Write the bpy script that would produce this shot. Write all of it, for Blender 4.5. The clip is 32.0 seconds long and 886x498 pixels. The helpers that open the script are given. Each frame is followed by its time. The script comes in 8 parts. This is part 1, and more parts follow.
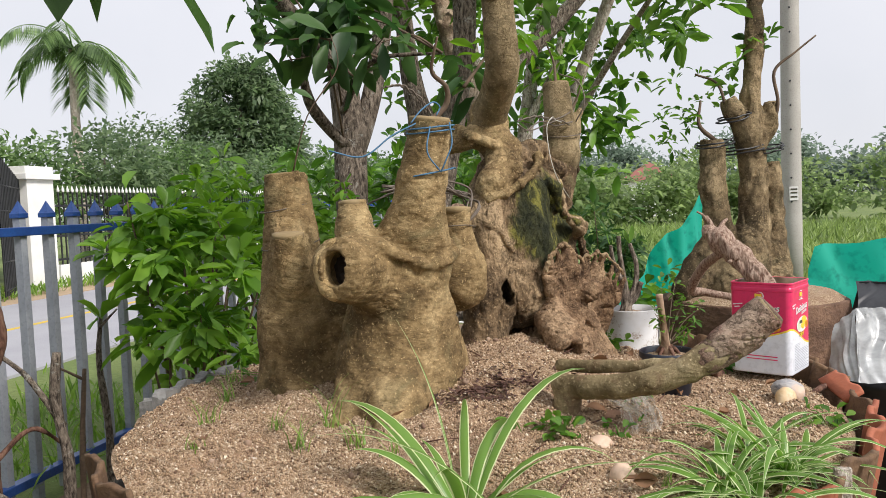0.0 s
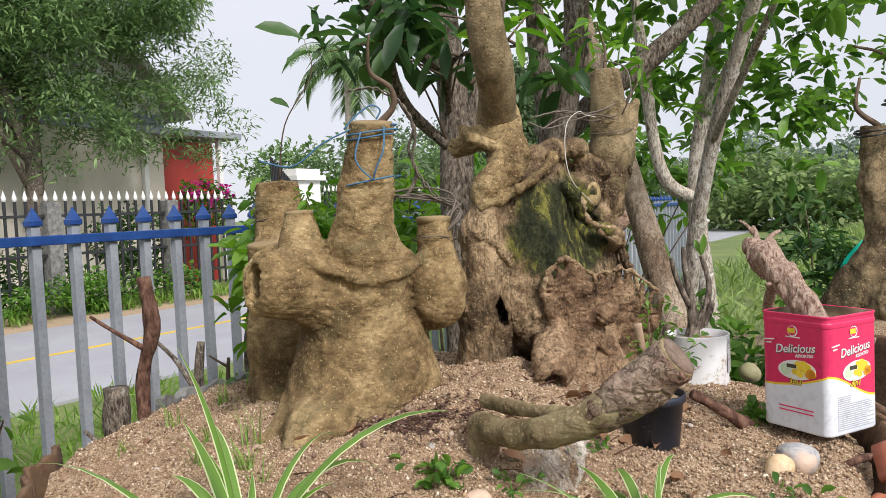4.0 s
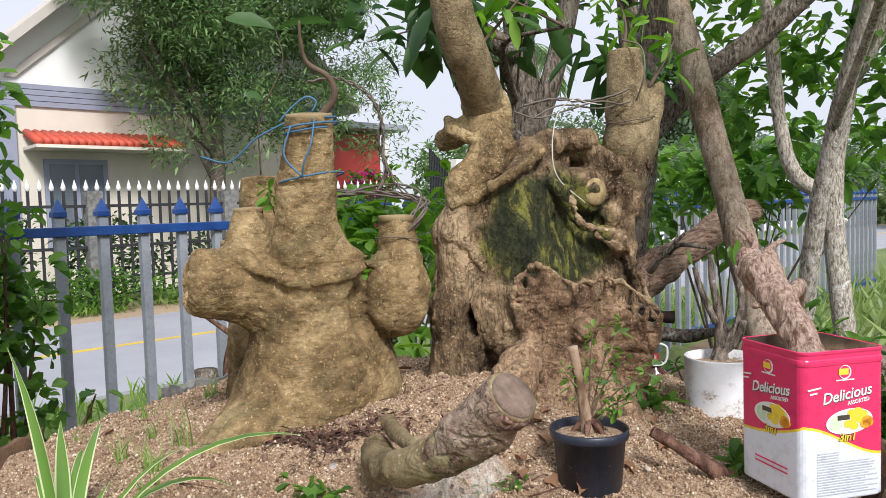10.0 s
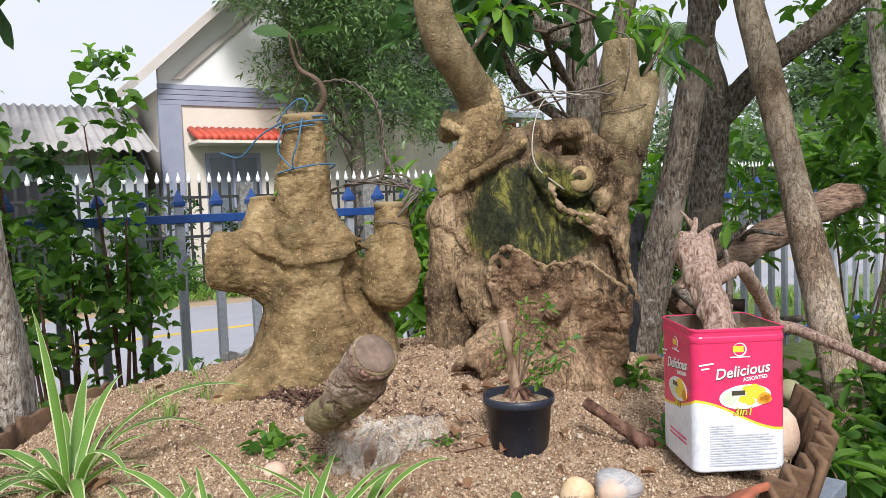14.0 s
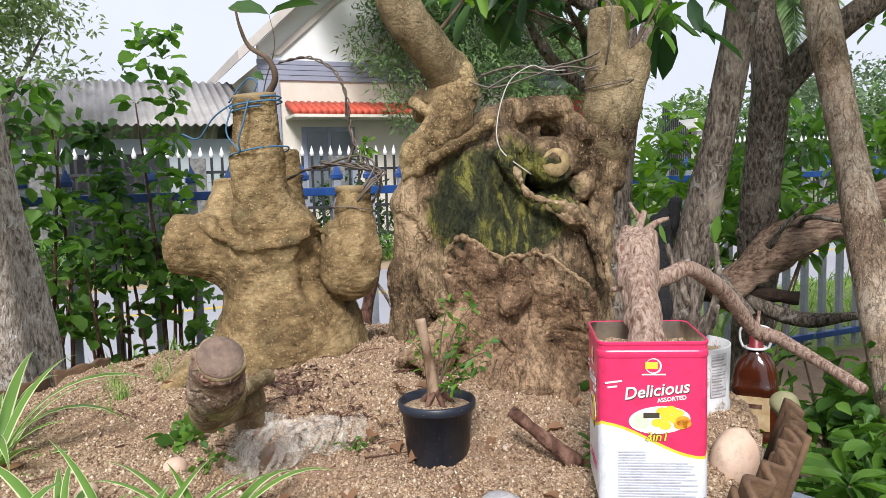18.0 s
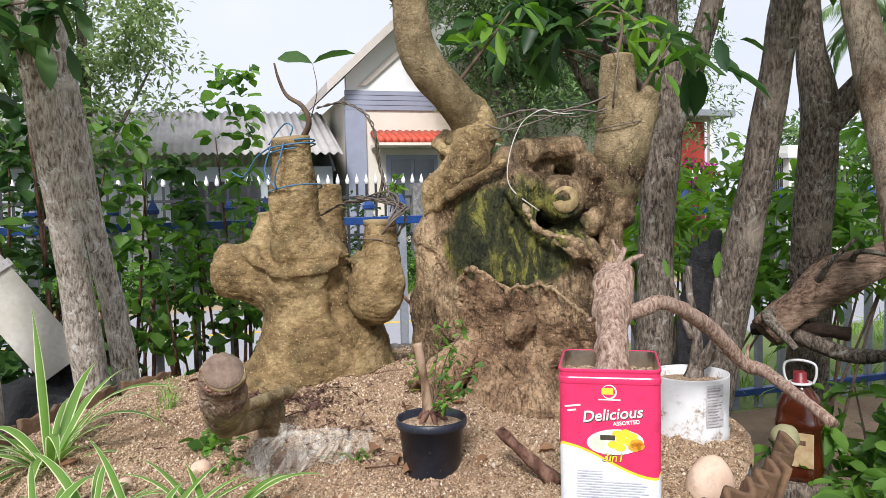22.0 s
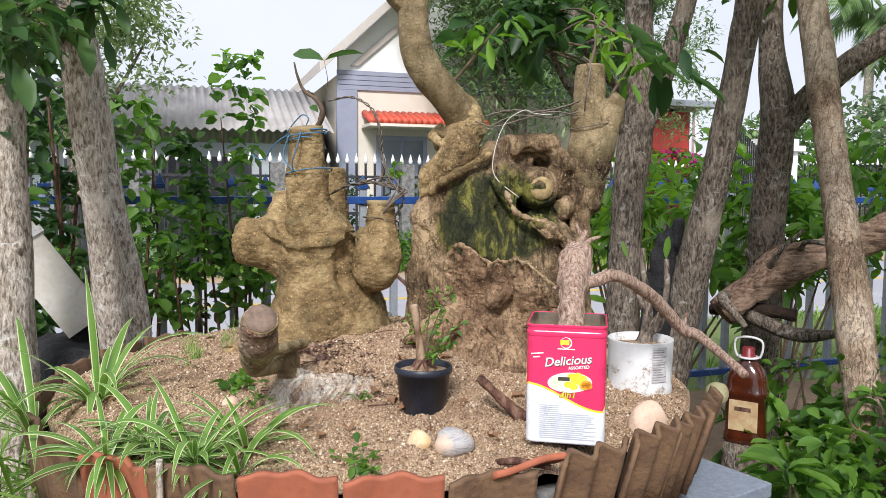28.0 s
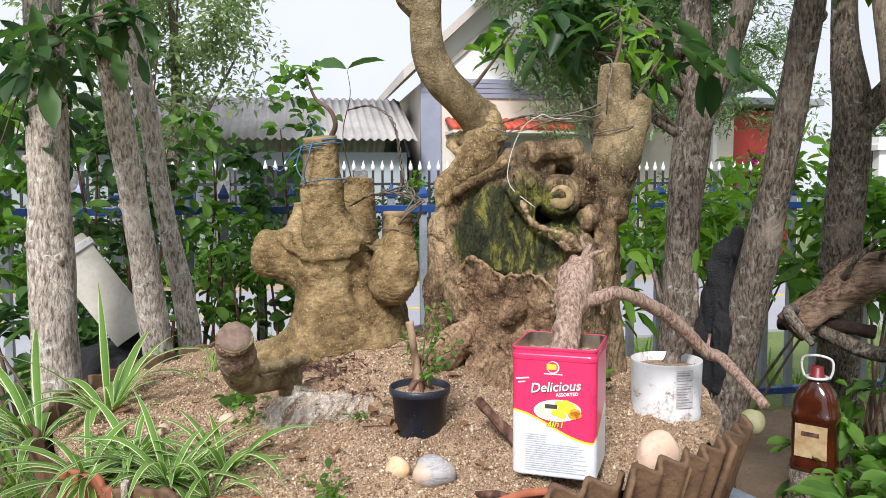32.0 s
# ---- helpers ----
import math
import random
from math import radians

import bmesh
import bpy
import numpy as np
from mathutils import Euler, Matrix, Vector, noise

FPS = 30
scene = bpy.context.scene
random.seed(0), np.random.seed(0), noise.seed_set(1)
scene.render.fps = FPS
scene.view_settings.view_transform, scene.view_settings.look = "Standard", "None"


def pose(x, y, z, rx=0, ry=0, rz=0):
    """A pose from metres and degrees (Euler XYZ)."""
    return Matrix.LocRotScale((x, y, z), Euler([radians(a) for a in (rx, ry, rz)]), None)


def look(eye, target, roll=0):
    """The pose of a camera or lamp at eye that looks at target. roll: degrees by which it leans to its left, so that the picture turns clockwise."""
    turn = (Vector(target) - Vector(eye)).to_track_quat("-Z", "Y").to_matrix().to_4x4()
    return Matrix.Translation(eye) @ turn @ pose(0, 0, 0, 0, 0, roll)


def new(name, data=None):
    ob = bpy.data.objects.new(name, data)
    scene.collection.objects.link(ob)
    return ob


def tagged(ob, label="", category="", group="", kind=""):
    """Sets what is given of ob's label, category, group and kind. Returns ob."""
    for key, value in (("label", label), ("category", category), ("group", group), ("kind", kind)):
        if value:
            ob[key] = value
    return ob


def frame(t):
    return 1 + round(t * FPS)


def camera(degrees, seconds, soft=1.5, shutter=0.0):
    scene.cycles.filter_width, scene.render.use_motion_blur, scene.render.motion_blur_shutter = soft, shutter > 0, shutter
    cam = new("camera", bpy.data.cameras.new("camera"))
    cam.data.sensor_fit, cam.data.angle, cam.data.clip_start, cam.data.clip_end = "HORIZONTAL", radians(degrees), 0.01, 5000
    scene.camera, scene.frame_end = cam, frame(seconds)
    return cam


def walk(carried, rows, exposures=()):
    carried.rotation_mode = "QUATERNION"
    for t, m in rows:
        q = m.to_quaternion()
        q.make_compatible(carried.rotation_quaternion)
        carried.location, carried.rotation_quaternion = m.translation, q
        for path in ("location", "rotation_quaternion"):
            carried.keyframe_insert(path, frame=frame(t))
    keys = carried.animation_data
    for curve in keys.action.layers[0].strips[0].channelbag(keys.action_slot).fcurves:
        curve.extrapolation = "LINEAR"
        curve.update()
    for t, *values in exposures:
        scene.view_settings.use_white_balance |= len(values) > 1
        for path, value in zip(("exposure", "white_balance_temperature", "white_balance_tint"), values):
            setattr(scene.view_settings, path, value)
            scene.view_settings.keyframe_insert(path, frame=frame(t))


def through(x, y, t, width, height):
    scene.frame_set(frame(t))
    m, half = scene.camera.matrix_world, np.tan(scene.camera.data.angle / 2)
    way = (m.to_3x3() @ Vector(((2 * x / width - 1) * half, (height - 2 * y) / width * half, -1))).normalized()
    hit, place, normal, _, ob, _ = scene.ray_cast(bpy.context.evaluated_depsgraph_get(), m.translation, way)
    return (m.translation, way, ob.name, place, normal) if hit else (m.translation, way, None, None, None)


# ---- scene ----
cam = camera(61.3, 32.0, soft=0.65)
METRES, EYE, TILT, LEAN, TURN = 3.2, 1.56, 1.0, 0.0, 12.2
ROWS = [
    (0.0, 0.0, 0.0, 0.0, -0.17, -4.42, 2.24),
    (0.5, 0.0216, 0.0046, 0.0004, 1.29, -4.69, 2.43),
    (1.0, 0.05, 0.0098, 0.0023, 4.16, -4.86, 2.27),
    (1.5, 0.0779, 0.0135, 0.0029, 7.38, -4.84, 2.35),
    (2.0, 0.1041, 0.0116, 0.0005, 9.76, -4.81, 2.79),
    (2.5, 0.1131, 0.0195, 0.0001, 11.05, -4.57, 3.25),
    (4.5, 0.2584, 0.0929, -0.0, 24.2, -4.02, 2.5),
    (5.0, 0.2876, 0.0867, -0.0021, 27.52, -4.3, 2.31),
    (5.5, 0.2955, 0.0788, -0.0029, 28.89, -4.17, 2.41),
    (6.0, 0.2948, 0.0765, -0.0025, 29.28, -3.9, 2.47),
    (6.5, 0.294, 0.0762, -0.0024, 29.35, -3.8, 2.38),
    (7.0, 0.2938, 0.0756, -0.0032, 29.32, -3.82, 2.18),
    (7.5, 0.2932, 0.0765, -0.0037, 29.19, -3.82, 2.15),
    (8.0, 0.2991, 0.0752, -0.0036, 29.03, -3.59, 2.49),
    (8.5, 0.306, 0.0862, -0.0057, 28.86, -3.85, 2.8),
    (9.0, 0.3085, 0.1266, -0.008, 29.18, -4.14, 2.61),
    (9.5, 0.3177, 0.1752, -0.0043, 30.63, -4.12, 2.47),
    (10.0, 0.3365, 0.2013, -0.0017, 33.9, -4.01, 2.34),
    (10.5, 0.382, 0.2195, -0.004, 38.61, -4.27, 2.17),
    (11.0, 0.4326, 0.2297, -0.006, 42.69, -4.69, 2.06),
    (11.5, 0.4506, 0.2414, -0.0074, 44.46, -4.87, 2.29),
    (12.0, 0.455, 0.243, -0.0076, 44.57, -4.84, 2.71),
    (12.5, 0.4587, 0.2428, -0.0073, 44.54, -4.72, 3.03),
    (13.0, 0.4608, 0.2418, -0.0076, 44.75, -4.61, 3.16),
    (13.5, 0.4618, 0.2408, -0.0073, 45.08, -4.5, 3.06),
    (14.0, 0.4624, 0.239, -0.0072, 45.4, -4.41, 2.88),
    (14.5, 0.4636, 0.2393, -0.0075, 45.59, -4.28, 2.82),
    (16.5, 0.47, 0.2771, -0.0103, 46.94, -4.57, 3.08),
    (17.0, 0.4733, 0.3062, -0.0066, 48.82, -5.05, 2.66),
    (17.5, 0.4808, 0.3254, -0.0069, 51.27, -5.7, 2.57),
    (18.0, 0.5066, 0.3451, -0.0043, 53.6, -6.07, 2.51),
    (18.5, 0.5345, 0.3563, -0.0025, 55.62, -5.93, 2.42),
    (19.0, 0.5498, 0.3641, -0.0002, 57.27, -5.11, 2.67),
    (19.5, 0.5627, 0.3656, 0.0035, 58.37, -3.88, 3.01),
    (20.0, 0.5694, 0.3664, 0.0032, 59.04, -3.07, 2.97),
    (20.5, 0.5708, 0.3656, 0.0032, 59.71, -3.0, 2.77),
    (21.0, 0.5702, 0.3644, 0.0024, 60.3, -3.23, 2.52),
    (21.5, 0.5708, 0.3657, 0.0014, 60.48, -3.53, 2.37),
    (22.0, 0.5713, 0.3676, 0.0011, 60.38, -3.81, 2.28),
    (22.5, 0.57, 0.3697, 0.0002, 60.32, -3.95, 2.32),
    (23.0, 0.5704, 0.3704, 0.0006, 60.51, -3.79, 2.53),
    (23.5, 0.5782, 0.3671, 0.0024, 60.77, -3.51, 2.55),
    (24.0, 0.5873, 0.3607, 0.0013, 60.7, -3.55, 1.99),
    (24.5, 0.6103, 0.3461, 0.0021, 60.27, -4.29, 1.04),
    (25.0, 0.633, 0.329, 0.0019, 59.98, -5.28, 0.41),
    (25.5, 0.6445, 0.3202, 0.0027, 59.83, -5.82, 0.32),
    (27.5, 0.6501, 0.3173, 0.0027, 59.45, -5.43, 0.54),
    (28.0, 0.6515, 0.3154, 0.0053, 59.42, -5.27, 0.52),
    (28.5, 0.6555, 0.3156, 0.0072, 59.21, -5.05, 0.52),
    (29.0, 0.6579, 0.3105, 0.0069, 59.21, -4.93, 0.71),
    (29.5, 0.6567, 0.3164, 0.0108, 59.92, -4.83, 0.86),
    (30.0, 0.6581, 0.3346, 0.0145, 61.25, -4.8, 0.91),
    (30.5, 0.657, 0.3525, 0.0133, 62.67, -4.97, 0.84),
    (31.0, 0.6585, 0.3707, 0.0122, 64.11, -4.93, 0.75),
    (31.5, 0.6612, 0.3888, 0.0087, 65.59, -4.77, 0.87),
    (32.0, 0.6575, 0.3907, 0.0076, 66.55, -4.71, 1.23),
]
walk(cam, [(t, pose(0, 0, EYE, TILT, LEAN, TURN) @ pose(METRES * x, METRES * y, METRES * z, 90 + pitch, roll, yaw)) for t, x, y, z, yaw, pitch, roll in ROWS],
     exposures=[(0.0, 0.19, 6400, 14), (3.0, 0.19, 6350, 14), (7.0, 0.20, 6050, 14), (32.0, 0.32, 6080, 14)])

# ---- sky and sun: bright overcast day ----
world = bpy.data.worlds.new("overcast_sky")
scene.world = world
world.use_nodes = True
wn, wl = world.node_tree.nodes, world.node_tree.links
wn.clear()
sky = wn.new("ShaderNodeTexSky")
sky.sky_type, sky.sun_disc = "NISHITA", False
sky.sun_elevation, sky.sun_rotation = radians(41), radians(117)
dim = wn.new("ShaderNodeVectorMath")
dim.operation = "SCALE"
dim.inputs[3].default_value = 0.10
wl.new(sky.outputs[0], dim.inputs[0])
cloud = wn.new("ShaderNodeTexNoise")
cloud.inputs["Scale"].default_value, cloud.inputs["Detail"].default_value = 2.2, 6
cloud_ramp = wn.new("ShaderNodeValToRGB")
cloud_ramp.color_ramp.elements[0].position, cloud_ramp.color_ramp.elements[0].color = 0.3, (0.82, 0.85, 0.88, 1)
cloud_ramp.color_ramp.elements[1].position, cloud_ramp.color_ramp.elements[1].color = 0.75, (0.99, 1.0, 1.02, 1)
wl.new(cloud.outputs["Fac"], cloud_ramp.inputs["Fac"])
# an overcast sky is brighter overhead than at the horizon
toward = wn.new("ShaderNodeTexCoord")
part_of = wn.new("ShaderNodeSeparateXYZ")
wl.new(toward.outputs["Generated"], part_of.inputs[0])
rise = wn.new("ShaderNodeMapRange")
rise.inputs["To Min"].default_value, rise.inputs["To Max"].default_value = 0.88, 1.15
wl.new(part_of.outputs["Z"], rise.inputs["Value"])
lift = wn.new("ShaderNodeVectorMath")
lift.operation = "SCALE"
wl.new(cloud_ramp.outputs["Color"], lift.inputs[0])
wl.new(rise.outputs["Result"], lift.inputs[3])
over = wn.new("ShaderNodeMix")
over.data_type = "RGBA"
over.inputs["Factor"].default_value = 0.93
wl.new(dim.outputs[0], over.inputs["A"])
wl.new(lift.outputs[0], over.inputs["B"])
bg = wn.new("ShaderNodeBackground")
bg.inputs["Strength"].default_value = 0.9
wl.new(over.outputs["Result"], bg.inputs["Color"])
wout = wn.new("ShaderNodeOutputWorld")
wl.new(bg.outputs[0], wout.inputs["Surface"])

sun = new("sun", bpy.data.lights.new("sun", "SUN"))
sun.data.energy, sun.data.angle, sun.data.color = 3.7, radians(14), (1.0, 0.955, 0.88)
sun.matrix_world = look((4.8, -2.4, 4.6), (0, 0, 0))

# ---- helpers of this scene ----
def mesh_of(name, V, F, smooth=True):
    """A mesh from vertices and faces (a list of tuples, or an array of equal faces)."""
    me = bpy.data.meshes.new(name)
    V = np.asarray(V, dtype=np.float32)
    if isinstance(F, np.ndarray):
        n, k = F.shape
        me.vertices.add(len(V))
        me.vertices.foreach_set("co", V.ravel())
        me.loops.add(n * k)
        me.loops.foreach_set("vertex_index", F.astype(np.int32).ravel())
        me.polygons.add(n)
        me.polygons.foreach_set("loop_start", np.arange(0, n * k, k, dtype=np.int32))
        me.update(calc_edges=True)
        me.validate()
    else:
        me.from_pydata(V.tolist(), [], F)
        me.update()
    if smooth:
        me.polygons.foreach_set("use_smooth", np.ones(len(me.polygons), dtype=bool))
    return me


def thing(name, at, label, category, group="", kind="", rz=0, rx=0, ry=0):
    ob = new(name)
    ob.empty_display_size = 0.05
    ob.matrix_basis = pose(*at, rx, ry, rz)
    tagged(ob, label, category, group, kind)
    bpy.context.view_layer.update()
    return ob


def origin_of(ob):
    o, p = Vector((0, 0, 0)), ob
    while p is not None:
        o, p = p.matrix_basis @ o, p.parent
    return np.array(o)


def part(name, geo, material, parent, label="", smooth=True, local=False, kind=""):
    """One mesh under a thing or a part. geo is (vertices, faces) or a mesh, in the world's metres unless local."""
    if isinstance(geo, bpy.types.Mesh):
        me = geo
    else:
        V, F = geo
        V = np.asarray(V, dtype=np.float32)
        if not local:
            V = V - origin_of(parent)
        me = mesh_of(name, V, F, smooth)
    if material is not None and len(me.materials) == 0:
        for m in material if isinstance(material, (list, tuple)) else (material,):
            me.materials.append(m)
    ob = new(name, me)
    ob.parent = parent
    if label:
        tagged(ob, label)
    if kind:
        tagged(ob, kind=kind)
    return ob


def solo(name, geo, material, label, category, kind="", group="", smooth=True, at=(0, 0, 0)):
    """A thing that is one mesh."""
    V, F = geo
    me = mesh_of(name, np.asarray(V, dtype=np.float32) - np.array(at), F, smooth)
    for m in material if isinstance(material, (list, tuple)) else (material,):
        me.materials.append(m)
    ob = new(name, me)
    ob.location = at
    return tagged(ob, label, category, group, kind)


def join(*geos):
    V, F, n = [], [], 0
    for v, f in geos:
        v = np.asarray(v)
        V.append(v)
        F += [tuple(int(i) + n for i in q) for q in f]
        n += len(v)
    return np.concatenate(V), F


def box(x0, x1, y0, y1, z0, z1, bevel=0.0):
    """A box, its upright and level edges cut by a small chamfer where bevel is given."""
    bm = bmesh.new()
    bmesh.ops.create_cube(bm, size=1)
    for v in bm.verts:
        v.co = Vector(((x0 + x1) / 2 + v.co.x * (x1 - x0), (y0 + y1) / 2 + v.co.y * (y1 - y0), (z0 + z1) / 2 + v.co.z * (z1 - z0)))
    if bevel:
        bmesh.ops.bevel(bm, geom=bm.edges[:], offset=bevel, segments=2, affect="EDGES", profile=0.5)
    bm.verts.index_update()
    out = np.array([v.co[:] for v in bm.verts]), [tuple(v.index for v in f.verts) for f in bm.faces]
    bm.free()
    return out


def turned(geo, m):
    V, F = geo
    V = np.asarray(V)
    M = np.array(m)
    return V @ M[:3, :3].T + M[:3, 3], F


def smooth_path(points, n):
    """Catmull-Rom through rows of numbers, n steps to a span."""
    P = np.asarray(points, dtype=float)
    P = np.vstack([2 * P[0] - P[1], P, 2 * P[-1] - P[-2]])
    out = []
    for i in range(1, len(P) - 2):
        for k in range(n):
            u = k / n
            a, b, c, d = P[i - 1], P[i], P[i + 1], P[i + 2]
            out.append(0.5 * (2 * b + (c - a) * u + (2 * a - 5 * b + 4 * c - d) * u * u + (3 * b - a - 3 * c + d) * u ** 3))
    out.append(P[-2])
    return np.array(out)


def waves(P, freq, seed, count=9):
    """A soft random field from crossed waves, about -1 to 1."""
    g = np.random.default_rng(seed)
    K = g.normal(size=(count, 3)) * np.asarray(freq)
    ph = g.uniform(0, 6.28, count)
    s = np.zeros(P.shape[:-1], dtype=np.float32)
    for k, f in zip(K, ph):
        s += np.sin(P[..., 0] * k[0] + P[..., 1] * k[1] + P[..., 2] * k[2] + f).astype(np.float32)
    return s / math.sqrt(count / 2) / 1.6


def tube(rows, seg=10, n=6, rough=0.0, seed=1, freq=(14, 14, 9), flat=True):
    """A tapered limb along rows of (x, y, z, radius), uneven by rough (a share of the radius)."""
    R = smooth_path(rows, n) if len(rows) > 2 else np.array([np.array(rows[0]) + (np.array(rows[1]) - np.array(rows[0])) * k / n for k in range(n + 1)], dtype=float)
    C, r = R[:, :3], np.maximum(R[:, 3], 0.0006)
    T = np.gradient(C, axis=0)
    T /= np.linalg.norm(T, axis=1)[:, None] + 1e-9
    a = np.cross(T[0], (0.31, 0.95, 0.1))
    a /= np.linalg.norm(a)
    V = []
    for c, t, q in zip(C, T, r):
        a = a - t * (a @ t)
        a /= np.linalg.norm(a) + 1e-9
        b = np.cross(t, a)
        w = np.arange(seg) / seg * 2 * math.pi
        V.append(c + q * (np.cos(w)[:, None] * a + np.sin(w)[:, None] * b))
    V = np.array(V)
    if rough:
        d = V - C[:, None, :]
        k = 1 + rough * waves(V, np.array(freq), seed) + 0.5 * rough * waves(V, np.array(freq) * 3, seed + 1)
        V = C[:, None, :] + d * k[..., None]
    m = len(C)
    V = V.reshape(-1, 3)
    F = [(i * seg + j, i * seg + (j + 1) % seg, (i + 1) * seg + (j + 1) % seg, (i + 1) * seg + j) for i in range(m - 1) for j in range(seg)]
    V = np.vstack([V, C[0], C[-1]])
    for j in range(seg):
        F.append((len(V) - 2, (j + 1) % seg, j))
        F.append((len(V) - 1, (m - 1) * seg + j, (m - 1) * seg + (j + 1) % seg))
    return V, F


def lathe(profile, seg=24, at=(0, 0, 0)):
    """A turned form from rows of (radius, height)."""
    w = np.arange(seg) / seg * 2 * math.pi
    V = np.array([(r * math.cos(a) + at[0], r * math.sin(a) + at[1], z + at[2]) for r, z in profile for a in w])
    m = len(profile)
    F = [(i * seg + j, i * seg + (j + 1) % seg, (i + 1) * seg + (j + 1) % seg, (i + 1) * seg + j) for i in range(m - 1) for j in range(seg)]
    return V, F


def rod_field(P, a, ra, b, rb, flat):
    a, b = np.array(a, dtype=np.float32), np.array(b, dtype=np.float32)
    ab = b - a
    L2 = float(ab @ ab) + 1e-9
    h = np.clip(((P - a) @ ab) / L2, 0, 1)
    d = np.linalg.norm(P - a - h[..., None] * ab, axis=-1) - (ra + (rb - ra) * h)
    if flat:
        d = np.maximum(d, ((P - b) @ ab) / math.sqrt(L2))
    return d


def carved(steps, res, wrinkle=(), k=0.03, floor=None, bend=()):
    """A grown form: rods and balls melted together and hollowed in the order of steps, then skinned.
    A step: (+1 or -1, a, ra, b, rb, flat end, melt width)."""
    pts = np.array([s[i] for s in steps if s[0] > 0 for i in (1, 3)])
    rad = max(max(s[2], s[4]) for s in steps if s[0] > 0)
    lo, hi = pts.min(0) - rad - 0.03, pts.max(0) + rad + 0.03
    if floor is not None:
        lo[2] = floor
    n = np.ceil((hi - lo) / res).astype(int) + 1
    ax = [lo[i] + res * np.arange(n[i]) for i in range(3)]
    P = np.stack(np.meshgrid(*ax, indexing="ij"), -1).astype(np.float32)
    Q = P.copy()
    for amp, freq, seed in bend:
        for i in range(3):
            Q[..., i] += amp * waves(P, np.array(freq), seed + i, 4)
    f = np.full(P.shape[:-1], 9.0, dtype=np.float32)
    for sign, a, ra, b, rb, flat, melt in steps:
        m = melt or k
        mn = np.minimum(a, b) - max(ra, rb) - m - 0.02
        mx = np.maximum(a, b) + max(ra, rb) + m + 0.02
        i0 = np.maximum(((mn - lo) / res).astype(int), 0)
        i1 = np.minimum(((mx - lo) / res).astype(int) + 2, n)
        if (i1 <= i0).any():
            continue
        sl = tuple(slice(p, q) for p, q in zip(i0, i1))
        d, g = rod_field(Q[sl], a, ra, b, rb, flat), f[sl]
        if sign > 0:
            h = np.maximum(m - np.abs(d - g), 0) / m
            f[sl] = np.minimum(d, g) - h * h * m * 0.25
        else:
            h = np.maximum(m - np.abs(-d - g), 0) / m
            f[sl] = np.maximum(-d, g) + h * h * m * 0.25
    band = np.abs(f) < 0.05
    for amp, freq, seed, *crack in wrinkle:
        w = waves(P[band], np.array(freq), seed)
        f[band] += amp * (np.exp(-(w / crack[0]) ** 2) if crack else w)
    f[:, :, 0] = np.maximum(f[:, :, 0], 0.001)
    s = f < 0
    mixed = np.zeros(n - 1, dtype=bool)
    corners = [(i, j, q) for i in (0, 1) for j in (0, 1) for q in (0, 1)]
    sub = lambda A, c: A[c[0]:n[0] - 1 + c[0], c[1]:n[1] - 1 + c[1], c[2]:n[2] - 1 + c[2]]
    cnt = sum(sub(s, c).astype(np.int8) for c in corners)
    mixed = (cnt > 0) & (cnt < 8)
    idx = np.full(mixed.shape, -1, dtype=np.int64)
    cells = np.argwhere(mixed)
    idx[mixed] = np.arange(len(cells))
    acc, num = np.zeros((len(cells), 3)), np.zeros(len(cells))
    for c in corners:
        for axis in range(3):
            if c[axis]:
                continue
            e = list(c)
            e[axis] = 1
            f0 = f[cells[:, 0] + c[0], cells[:, 1] + c[1], cells[:, 2] + c[2]]
            f1 = f[cells[:, 0] + e[0], cells[:, 1] + e[1], cells[:, 2] + e[2]]
            hit = (f0 < 0) != (f1 < 0)
            u = np.where(hit, f0 / np.where(hit, f0 - f1, 1), 0)
            p = np.tile(np.array(c, dtype=float), (len(cells), 1))
            p[:, axis] = u
            acc[hit] += p[hit]
            num[hit] += 1
    V = lo + res * (cells + acc / num[:, None])
    F = []
    for axis in range(3):
        b, c = [(1, 2), (2, 0), (0, 1)][axis]
        lo_s = [slice(None)] * 3
        hi_s = [slice(None)] * 3
        lo_s[axis], hi_s[axis] = slice(0, n[axis] - 1), slice(1, n[axis])
        flip = s[tuple(lo_s)] != s[tuple(hi_s)]
        at = np.argwhere(flip)
        at = at[(at[:, b] > 0) & (at[:, c] > 0) & (at[:, b] < n[b] - 1) & (at[:, c] < n[c] - 1)]
        inside = s[at[:, 0], at[:, 1], at[:, 2]]
        q = []
        for db, dc in ((-1, -1), (0, -1), (0, 0), (-1, 0)):
            g = at.copy()
            g[:, b] += db
            g[:, c] += dc
            q.append(idx[g[:, 0], g[:, 1], g[:, 2]])
        q = np.stack(q, 1)
        q[~inside] = q[~inside][:, ::-1]
        F.append(q)
    F = np.concatenate(F)
    return V, F[(F >= 0).all(1)]


